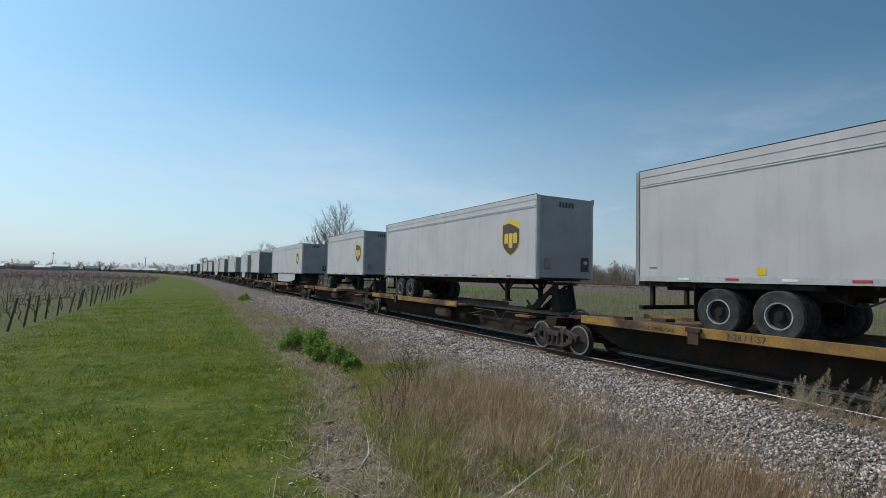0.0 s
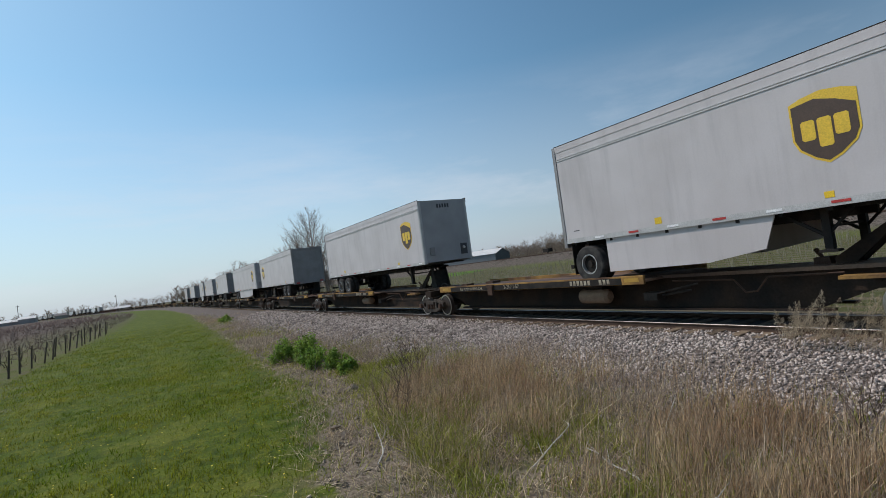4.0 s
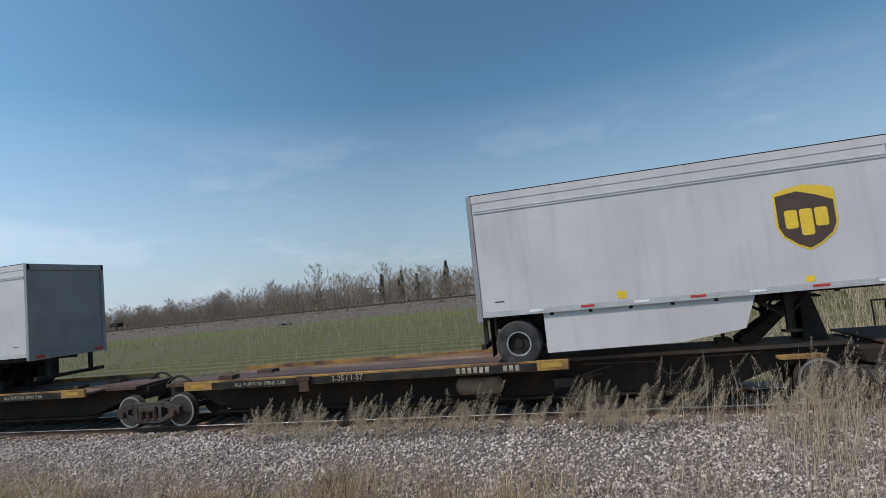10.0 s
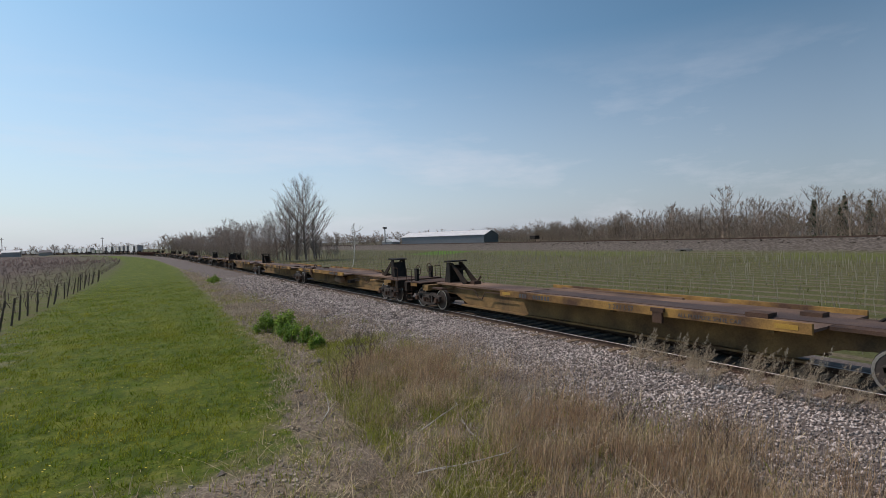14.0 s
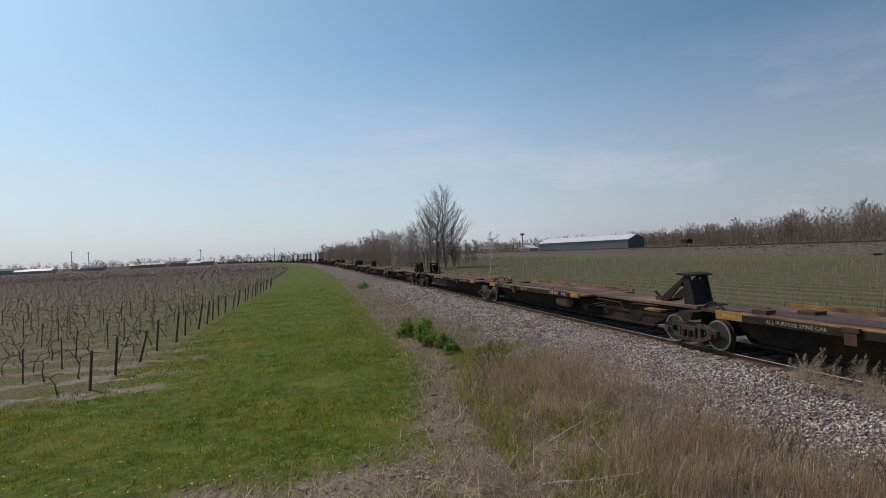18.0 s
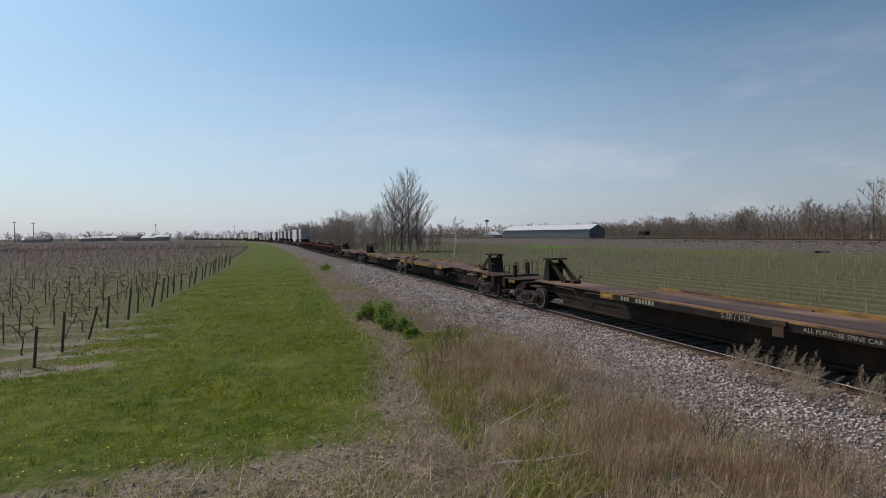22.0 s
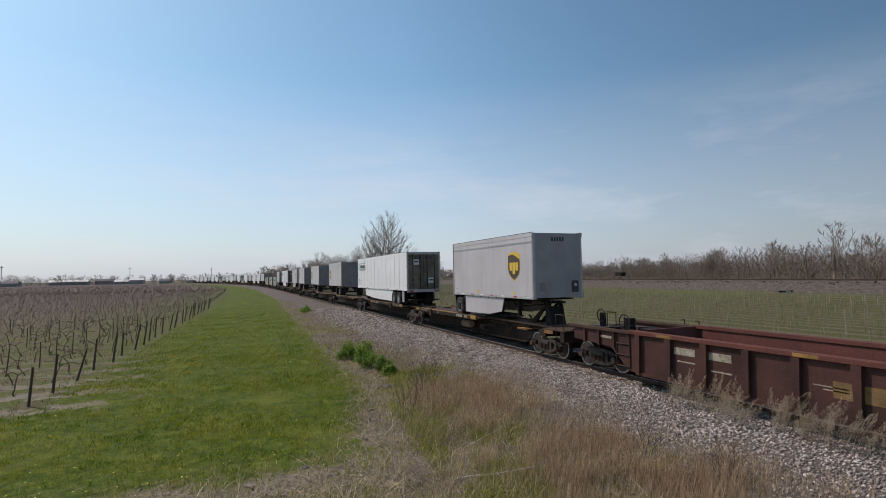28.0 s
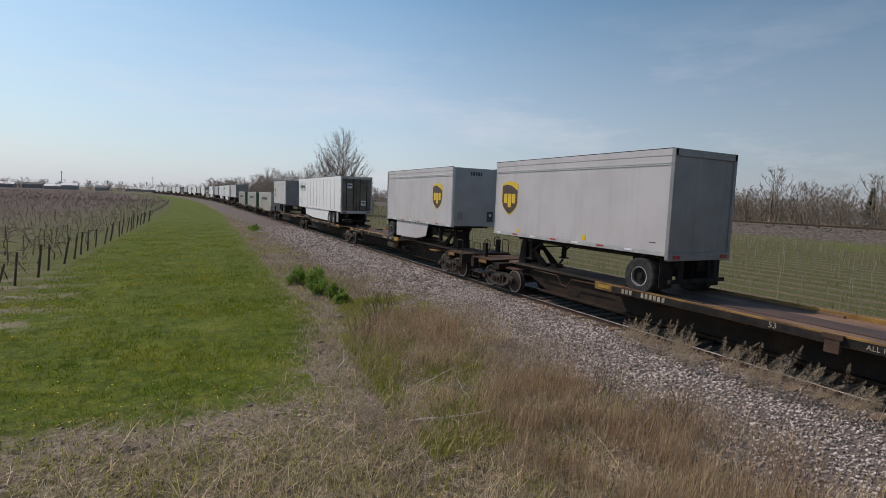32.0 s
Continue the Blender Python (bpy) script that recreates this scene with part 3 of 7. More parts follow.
# ---- trailers ----
def emblem(parent, side, x, y, z, h, w):
    """A plain two-colour shield on one side (side: -1 or 1) of a trailer."""
    near = lambda a, b: sorted((side * (x + a), side * (x + b)))
    def outline(k):
        top = [(y - w / 2 * k, z + h * 0.40 * k), (y - w * 0.3 * k, z + h * 0.46 * k), (y, z + h * 0.5 * k), (y + w * 0.3 * k, z + h * 0.46 * k), (y + w / 2 * k, z + h * 0.40 * k)]
        low = [(y + w / 2 * k, z - h * 0.12 * k), (y + w * 0.42 * k, z - h * 0.27 * k), (y + w * 0.2 * k, z - h * 0.42 * k), (y, z - h * 0.5 * k), (y - w * 0.2 * k, z - h * 0.42 * k), (y - w * 0.42 * k, z - h * 0.27 * k), (y - w / 2 * k, z - h * 0.12 * k)]
        return top + low
    bm = bmesh.new()
    add_prism(bm, outline(1.0), *near(0, 0.006))
    sh = part("emblem", bm, SHIELD_Y, parent, "gold and brown shield emblem")
    bm = bmesh.new()
    o = outline(0.93)
    cut = [p for p in o if p[1] < z + h * 0.2]
    d = 1 if side > 0 else -1  # the gold crescent is thicker at the reader's left
    arc = [(y - w * 0.465, z + h * (0.29 + 0.07 * d)), (y - w * 0.2, z + h * (0.36 + 0.035 * d)), (y + w * 0.1, z + h * (0.385 - 0.02 * d)), (y + w * 0.465, z + h * (0.29 - 0.07 * d))]
    add_prism(bm, arc + cut, *near(0.006, 0.011))
    part("emblem_field", bm, SHIELD_B, sh)
    # three plain gold blocks stand for the lettering
    for dy, z0, z1 in ((-0.245, -0.15, 0.13), (0.0, -0.27, 0.13), (0.245, -0.15, 0.13)):
        c, k = y + dy * w, 0.03 * w
        y0, y1, za, zc = c - 0.105 * w, c + 0.105 * w, z + z0 * h, z + z1 * h
        bm = bmesh.new()
        add_prism(bm, [(y0 + k, za), (y1 - k, za), (y1, za + k), (y1, zc - k), (y1 - k, zc), (y0 + k, zc), (y0, zc - k), (y0, za + k)], *near(0.011, 0.015))
        part("emblem_mark", bm, SHIELD_Y, sh)


def words(text, size, parent, material, place, side=-1, name="lettering", depth=0.003):
    """Real lettering as a thin mesh on a face that looks to -x (side -1) or +x (side 1)."""
    cu = bpy.data.curves.new("text", "FONT")
    cu.body, cu.size, cu.extrude, cu.align_x, cu.resolution_u = text, size, depth, "CENTER", 2
    tmp = bpy.data.objects.new("text", cu)
    me = bpy.data.meshes.new_from_object(tmp)
    bpy.data.objects.remove(tmp)
    me.materials.append(material)
    ob = new(name, me)
    ob.parent = parent
    ob.matrix_basis = Matrix.Translation(place) @ Euler((radians(90), 0, radians(90 * side))).to_matrix().to_4x4()
    return ob


def bogie_wheels(parent, ys, r=0.52, disc=None):
    for y in ys:
        for side in (-1, 1):
            for inner in (0, 1):
                xo = side * (1.22 - 0.31 * inner)
                bm = bmesh.new()
                add_ring(bm, (xo, y, r), r, 0.29, -0.13, 0.13, 22, 0.035)
                tyre = part("tyre", bm, TYRE, parent, "black rubber tyre", smooth=False)
                if inner == 0:
                    bm = bmesh.new()
                    add_ring(bm, (xo + side * 0.03, y, r), 0.29, 0.255, -0.09, 0.09, 20, 0.01)
                    part("rim", bm, RIM, tyre, "pale steel wheel rim")
                    bm = bmesh.new()
                    add_rod(bm, (xo - side * 0.02, y, r), (xo + side * 0.02, y, r), 0.26, 0.26, 18)
                    add_rod(bm, (xo + side * 0.02, y, r), (xo + side * 0.1, y, r), 0.11, 0.09, 12)
                    part("hub", bm, disc or BLACK, tyre)
        bm = bmesh.new()
        add_rod(bm, (-1.0, y, r), (1.0, y, r), 0.07)
        add_box(bm, -0.55, -0.45, y - 0.35, y + 0.35, r, r + 0.35)
        add_box(bm, 0.45, 0.55, y - 0.35, y + 0.35, r, r + 0.35)
        part("axle", bm, BLACK, parent)


def make_trailer(length, label, white=WHITE, tandem=False, skirt=False, band=True, emblem_at=None, doors=GALV, tag53=False, ribs=False, roll_door=True, plain=False, axle=2.27):
    """A road trailer; y = 0 is the front wall, y = length the rear; it rests at z = 0 on its tyres, near side -x."""
    L, zb, zt, w = length, 1.17, 4.04, 1.295
    tr = tagged(new("road_trailer"), label, "trailer", "trailers on the train")
    part("body", boxes((-w, w, 0.06, L - 0.08, zb + 0.12, zt - 0.05)), white, tr)
    part("roof", boxes((-w + 0.02, w - 0.02, 0.05, L - 0.05, zt - 0.05, zt)), ALU, tr, "ribbed aluminium roof sheet")
    for sx in (-1, 1):
        part("bottom_rail", boxes((sx * w - 0.012, sx * w + 0.012, 0.02, L - 0.02, zb, zb + 0.13)), ALU if not ribs else BRIGHT, tr, "pale aluminium bottom rail")
        part("top_rail", boxes((sx * w - 0.012, sx * w + 0.012, 0.02, L - 0.02, zt - 0.16, zt + 0.012)), white, tr)
        part("roof_edge", boxes((sx * (w - 0.01) - 0.02, sx * (w - 0.01) + 0.02, 0.03, L - 0.03, zt + 0.004, zt + 0.035)), BLACK, tr, "dark roof edge seal")
        if band:
            part("trim_band", boxes((sx * w - 0.018, sx * w + 0.018, 0.08, L - 0.1, zt - 0.42, zt - 0.385), (sx * w - 0.022, sx * w + 0.022, 0.08, L - 0.1, zt - 0.37, zt - 0.345)), ALU, tr, "bright aluminium trim band")
    # front wall with corner posts
    part("front_wall", boxes((-w + 0.1, w - 0.1, 0.0, 0.06, zb + 0.05, zt - 0.02)), FRONT, tr, "grey front wall, colour darkened as in shade")
    for sx in (-1, 1):
        bm = bmesh.new()
        add_rod(bm, (sx * (w - 0.09), 0.09, zb), (sx * (w - 0.09), 0.09, zt), 0.1, 0.1, 10)
        part("corner_post", bm, ALU, tr)
    part("document_box", boxes((-0.98, -0.72, -0.05, 0.0, zb + 0.35, zb + 0.72)), GALV, tr, "grey document box on the front wall", bevel=0.012)
    socket = part("service_plate", boxes((0.68, 1.02, -0.03, 0.0, zb + 0.28, zb + 0.78)), DARKMARK, tr, "dark air and light connection plate")
    bm = bmesh.new()
    add_rod(bm, (0.84, -0.03, zb + 0.6), (0.84, -0.09, zb + 0.58), 0.07, 0.055, 10)
    part("connector", bm, TAPE, socket)
    # unit number that cannot be read, as bars
    part("front_marking", boxes(*((-0.34 + 0.14 * k, -0.25 + 0.14 * k, -0.006, 0.0, zt - 0.36, zt - 0.18) for k in range(5))), DARKMARK, tr)
    # rear frame and door
    part("rear_frame", boxes((-w - 0.02, -w + 0.09, L - 0.08, L + 0.04, zb - 0.1, zt + 0.02), (w - 0.09, w + 0.02, L - 0.08, L + 0.04, zb - 0.1, zt + 0.02), (-w, w, L - 0.08, L + 0.04, zt - 0.18, zt + 0.02), (-w, w, L - 0.08, L + 0.06, zb - 0.12, zb + 0.1)), ALU if not roll_door else GALV, tr, "steel rear door frame", bevel=0.008)
    if roll_door:
        part("rear_door", boxes((-w + 0.09, w - 0.09, L - 0.06, L - 0.005, zb + 0.1, zt - 0.18)), doors, tr, "grey roll-up rear door, colour darkened as in shade")
    else:
        for sx in (-1, 1):
            d = part("rear_door", boxes((min(sx * 0.01, sx * (w - 0.09)), max(sx * 0.01, sx * (w - 0.09)), L - 0.06, L + 0.0, zb + 0.1, zt - 0.18)), doors, tr, "steel swing door with lock rods")
            bm = bmesh.new()
            for xo in (0.28, 0.85):
                add_rod(bm, (sx * xo, L + 0.035, zb + 0.0), (sx * xo, L + 0.035, zt - 0.12), 0.022, n=8)
                add_box(bm, sx * xo - 0.05, sx * xo + 0.05, L, L + 0.06, zb + 0.75, zb + 0.85)
            part("lock_rod", bm, BLACK if ribs else ALU, d)
            bm = bmesh.new()
            for k in range(4):
                zz = zb + 0.35 + k * 0.68
                add_box(bm, sx * (w - 0.02) - 0.09, sx * (w - 0.02) + 0.09, L - 0.01, L + 0.05, zz, zz + 0.1)
            part("hinge", bm, ALU if ribs else BLACK, d)
            if ribs and not plain:  # signs on the doors, writing as bars
                q0, q1 = sorted((sx * 0.38, sx * 0.78))
                zs = zt - 0.75 if sx > 0 else zb + 0.75
                sign = part("door_sign", boxes((q0, q1, L, L + 0.008, zs - 0.2, zs + 0.2)), TAPE, d, "white sign on the rear door")
                part("sign_bar", boxes((q0 + 0.05, q1 - 0.05, L + 0.008, L + 0.011, zs - 0.02, zs + 0.08)), DARKMARK, sign)
                part("number_bar", boxes(*((sx * 0.2 + 0.1 * k * sx, sx * 0.2 + 0.1 * k * sx + 0.06, L, L + 0.004, zt - 0.5, zt - 0.32) for k in range(6))), DARKMARK, d)
    for sx in (-1, 1):
        part("tail_lamp", boxes((sx * 1.0 - 0.14, sx * 1.0 + 0.14, L + 0.06, L + 0.075, zb - 0.07, zb + 0.03)), RED, tr, "red tail lamp cluster")
    part("underride_guard", boxes((-1.15, 1.15, L - 0.05, L + 0.06, 0.42, 0.53), (-0.75, -0.65, L - 0.05, L + 0.05, 0.5, zb - 0.1), (0.65, 0.75, L - 0.05, L + 0.05, 0.5, zb - 0.1)), BLACK, tr, "dark steel underride guard")
    # reflective tape along the bottom rail, near and far side
    n = int(L / 1.2) if not plain else 0
    for sx in (-1, 1):
        for k in range(n):
            y0 = 0.25 + k * (L - 0.6) / n
            part("reflector", boxes((sx * (w + 0.017) - 0.004, sx * (w + 0.017) + 0.004, y0, y0 + 0.3, zb + 0.05, zb + 0.1)), RED if k % 2 else TAPE, tr)
    # underside: coupler plate, crossmembers, landing gear
    bm = boxes((-0.95, 0.95, 0.3, 1.6, zb - 0.06, zb), (-0.5, -0.4, 1.6, L - 0.3, zb - 0.22, zb), (0.4, 0.5, 1.6, L - 0.3, zb - 0.22, zb))
    add_rod(bm, (0, 0.75, zb - 0.06), (0, 0.75, zb - 0.16), 0.05)
    for k in range(int(L / 0.9)):
        add_box(bm, -1.25, 1.25, 1.7 + k * 0.85 if 1.7 + k * 0.85 < L - 0.3 else L - 0.4, (1.78 + k * 0.85) if 1.7 + k * 0.85 < L - 0.3 else L - 0.32, zb - 0.07, zb)
    part("underframe", bm, BLACK, tr, "black steel underframe")
    gy = 2.35 if L > 10 else 2.0
    for sx in (-1, 1):
        bm = bmesh.new()
        add_box(bm, sx * 0.8 - 0.07, sx * 0.8 + 0.07, gy - 0.07, gy + 0.07, 0.36, zb)
        add_box(bm, sx * 0.8 - 0.12, sx * 0.8 + 0.12, gy - 0.16, gy + 0.16, 0.31, 0.36)
        add_beam(bm, (sx * 0.8, gy, 0.6), (sx * 0.8, gy + 0.75, zb - 0.05), 0.06, 0.06)
        add_beam(bm, (sx * 0.8, gy, 0.65), (sx * 0.8, gy - 0.45, zb - 0.05), 0.05, 0.05)
        part("landing_leg", bm, BLACK, tr, "black landing leg with braces")
    bm = bmesh.new()
    add_beam(bm, (-0.8, gy, 0.8), (0.8, gy, 0.8), 0.05, 0.05)
    part("cross_shaft", bm, BLACK, tr)
    wy = [L - 0.85] if not tandem else [L - axle, L - axle - 1.28] if roll_door else [L - 1.05, L - 2.32]
    if L > 15:
        wy = [L - 2.1, L - 3.37]
    bogie_wheels(tr, wy, disc=ALU if ribs else None)
    part("suspension", boxes((-0.62, -0.36, min(wy) - 0.9, max(wy) + 0.6, zb - 0.35, zb - 0.02), (0.36, 0.62, min(wy) - 0.9, max(wy) + 0.6, zb - 0.35, zb - 0.02)), BLACK, tr)
    for sx in (-1, 1):
        part("mudflap", boxes((sx * 1.015 - 0.265, sx * 1.015 + 0.265, max(wy) + 0.62, max(wy) + 0.635, 0.25, zb - 0.05)), BLACK, tr, "black rubber mud flap")
    if ribs:  # pale panel behind the wheels
        for sx in (-1, 1):
            part("wheel_panel", boxes((sx * 1.22 - 0.02, sx * 1.22 + 0.02, max(wy) + 0.66, max(wy) + 1.15, 0.3, zb - 0.04)), FRONT, tr, "grey panel behind the wheels")
    if skirt:
        a, b = gy + 0.7, min(wy) - 0.62
        for sx in (-1, 1):
            bm = bmesh.new()
            add_prism(bm, [(a, zb), (a + 0.25, 0.5), (a + (b - a) * 0.35, 0.3), (b, 0.26), (b, zb)], sx * 1.22 - 0.015, sx * 1.22 + 0.015)
            part("side_skirt", bm, white, tr, "pale aerodynamic side skirt")
    if tandem and not skirt:
        bm = bmesh.new()
        pts = [(-1.0, min(wy) - 0.7 - k * 0.22, zb - 0.12 - 0.28 * math.sin(k * math.pi / 5)) for k in range(6)]
        for p, q in zip(pts, pts[1:]):
            add_rod(bm, p, q, 0.018, n=5)
        part("air_hose", bm, BLACK, tr)
        part("slider_rail", boxes((-1.2, -1.1, min(wy) - 0.8, L - 0.2, zb - 0.12, zb - 0.02), (1.1, 1.2, min(wy) - 0.8, L - 0.2, zb - 0.12, zb - 0.02)), BLACK, tr)
    if ribs:
        for k in range(int(L / 1.25) if not plain else 0):
            for sx in (-1, 1):
                y0 = 0.5 + k * 1.25
                part("panel_joint", boxes((sx * (w + 0.006) - 0.008, sx * (w + 0.006) + 0.008, y0, y0 + 0.022, zb + 0.13, zt - 0.16)), ALU, tr, "grey panel joint")
    if emblem_at is not None:
        for sx in (-1, 1):
            emblem(tr, sx, w + 0.001, emblem_at, zb + 1.46, 1.34, 1.09)
            o = sorted((sx * w, sx * (w + 0.006)))
            part("lift_mark", boxes((*o, L * 0.19, L * 0.19 + 0.16, zb + 0.16, zb + 0.28)), MARK, tr, "small yellow lifting mark")
            part("lift_mark", boxes((*o, L - 3.3, L - 3.11, zb + 0.17, zb + 0.33)), MARK, tr, "small yellow lifting mark")
            part("data_mark", boxes((*o, L - 0.62, L - 0.4, zb + 0.33, zb + 0.355)), DARKMARK, tr)
    if tag53:
        for sx in (-1, 1):
            words("53'", 0.26, tr, DARKMARK, (sx * (w + 0.006), 0.6, zb + 0.5), sx)
    if ribs:
        for sx in (-1, 1):
            o = sorted((sx * (w + 0.016), sx * (w + 0.021)))
            sign = part("wordmark", boxes((*o, 0.85, 3.3, zt - 1.13, zt - 1.1), (*o, 0.85, 3.3, zt - 0.5, zt - 0.47), (*o, 0.85, 0.88, zt - 1.1, zt - 0.5), (*o, 3.27, 3.3, zt - 1.1, zt - 0.5)), GREENMARK, tr, "dark green framed company sign")
            part("letter_bar", boxes(*((*o, 1.05 + 0.29 * k, 1.27 + 0.29 * k, zt - 0.92, zt - 0.64) for k in range(7))), GREENMARK, sign)
            part("letter_bar", boxes((*o, 1.2, 2.9, zt - 1.04, zt - 0.99)), GREENMARK, sign)
            words("53'", 0.28, tr, DARKMARK, (sx * (w + 0.017), 0.75, zb + 0.64), sx)
            part("data_mark", boxes((*o, 1.15, 1.75, zb + 0.68, zb + 0.7)), DARKMARK, tr)
            part("data_mark", boxes((*o, 0.6, 1.8, zb + 0.46, zb + 0.49)), DARKMARK, tr)
    else:
        for sx in (-1, 1):
            for k in range(1, int(L / 2.44) if not plain else 1):
                o = sorted((sx * w, sx * (w + 0.0015)))
                part("panel_seam", boxes((*o, k * 2.44, k * 2.44 + 0.02, zb + 0.135, zt - 0.43)), white, tr)
    return tr


# ---- flat units of the train ----
DH = DECK_Z - RAIL_Z
FLOOR = DH - 0.09  # wheel deck, lower than its side beams


def make_truck(parent, y, plain=False):
    """A two-axle rail truck under a car: cast side frames with open windows, spring nests and wheelsets."""
    for side in (-1, 1):
        x = side * 1.02
        bm = bmesh.new()
        top = [(-1.08, 0.54), (-0.55, 0.69), (0.55, 0.69), (1.08, 0.54)]
        low = [(-1.0, 0.5), (-0.45, 0.25), (0.45, 0.25), (1.0, 0.5)]
        for line, t in ((top, 0.15), (low, 0.13)):
            for (a, za), (b, zb_) in zip(line, line[1:]):
                add_beam(bm, (x, y + a, za), (x, y + b, zb_), 0.14, t)
        for dy in (-0.42, 0.42):
            add_beam(bm, (x, y + dy, 0.22), (x, y + dy, 0.72), 0.15, 0.13)
        add_box(bm, x - 0.11, x + 0.11, y - 0.3, y + 0.3, 0.52, 0.66)
        for dy in (-0.89, 0.89):
            add_prism(bm, [(y + dy - 0.2, 0.6), (y + dy + 0.2, 0.6), (y + dy + 0.17, 0.4), (y + dy - 0.17, 0.4)], x - 0.07, x + 0.07)
        fr = part("side_frame", bm, TRUCK, parent, "cast steel truck side frame", bevel=0.012)
        if plain:  # far down the train
            continue
        bm = bmesh.new()
        for k in range(3):
            for j in range(4):
                add_rod(bm, (x + side * 0.03, y - 0.24 + k * 0.24, 0.31 + j * 0.055), (x + side * 0.03, y - 0.24 + k * 0.24, 0.345 + j * 0.055), 0.085, 0.085, 8)
        part("spring_nest", bm, RUST, fr, "rusty coil springs")
        for dy in (-0.89, 0.89):
            bm = bmesh.new()
            add_rod(bm, (side * 0.98, y + dy, 0.46), (side * 1.19, y + dy, 0.46), 0.13, 0.1, 12)
            part("bearing_cap", bm, RUST, fr)
    for dy in (-0.89, 0.89):
        bm = bmesh.new()
        for side in (-1, 1):
            add_rod(bm, (side * 0.70, y + dy, 0.46), (side * 0.82, y + dy, 0.46), 0.46, 0.455, 24)
            add_rod(bm, (side * 0.66, y + dy, 0.46), (side * 0.70, y + dy, 0.46), 0.485, 0.485, 24)
        add_rod(bm, (-0.7, y + dy, 0.46), (0.7, y + dy, 0.46), 0.09)
        ws = part("wheelset", bm, POLISH, parent, "worn steel wheelset")
        for side in (-1, 1) if not plain else ():
            bm = bmesh.new()
            add_ring(bm, (side * 0.823, y + dy, 0.46), 0.452, 0.4, -0.008, 0.008, 20)
            part("wheel_rim", bm, TREAD, ws, "bright worn wheel rim")
    part("bolster", boxes((-1.0, 1.0, y - 0.2, y + 0.2, 0.45, 0.7)), BLACK, parent)
    part("brake_beam", boxes((-0.8, 0.8, y - 0.42, y - 0.34, 0.36, 0.44)), TRUCK, parent)


def make_hitch(parent, y):
    """The stand that carries a trailer's king pin: a boxed post, a broad leaning strut and a tilted plate."""
    top = DH + 0.9
    bm = bmesh.new()
    for sx in (-1, 1):
        add_prism(bm, [(y - 0.28, DH - 0.08), (y + 0.2, DH - 0.08), (y + 0.16, top - 0.03), (y - 0.06, top - 0.03)], sx * 0.34 - 0.035, sx * 0.34 + 0.035)
    add_prism(bm, [(y - 0.2, DH - 0.08), (y - 0.12, DH - 0.08), (y + 0.03, top - 0.16), (y - 0.05, top - 0.16)], -0.34, 0.34)
    hitch = part("hitch", bm, BLACK, parent, "black trailer hitch stand")
    bm = bmesh.new()
    for sx in (-1, 1):
        add_prism(bm, [(y + 0.1, top - 0.04), (y + 0.24, top - 0.04), (y + 1.42, DH + 0.06), (y + 1.4, DH - 0.08), (y + 1.12, DH - 0.08)], sx * 0.27 - 0.03, sx * 0.27 + 0.03)
    add_box(bm, -0.27, 0.27, y + 0.44, y + 0.54, DH + 0.5, DH + 0.6)
    add_box(bm, -0.27, 0.27, y + 1.15, y + 1.38, DH - 0.06, DH + 0.02)
    part("strut", bm, SILL, hitch)
    bm = bmesh.new()
    add_prism(bm, [(y - 0.2, top - 0.03), (y + 0.42, top + 0.0), (y + 0.42, top + 0.05), (y + 0.3, top + 0.075), (y - 0.1, top + 0.05), (y - 0.22, top - 0.0)], -0.46, 0.46)
    part("plate", bm, BLACK, hitch, bevel=0.012)
    bm = bmesh.new()
    add_box(bm, -0.18, 0.18, y + 1.55, y + 1.85, DH - 0.08, DH + 0.08)
    add_rod(bm, (-0.1, y + 1.7, DH + 0.06), (-0.25, y + 1.75, DH + 0.26), 0.03, 0.05, 6)
    part("lock_gear", bm, RUST, hitch)


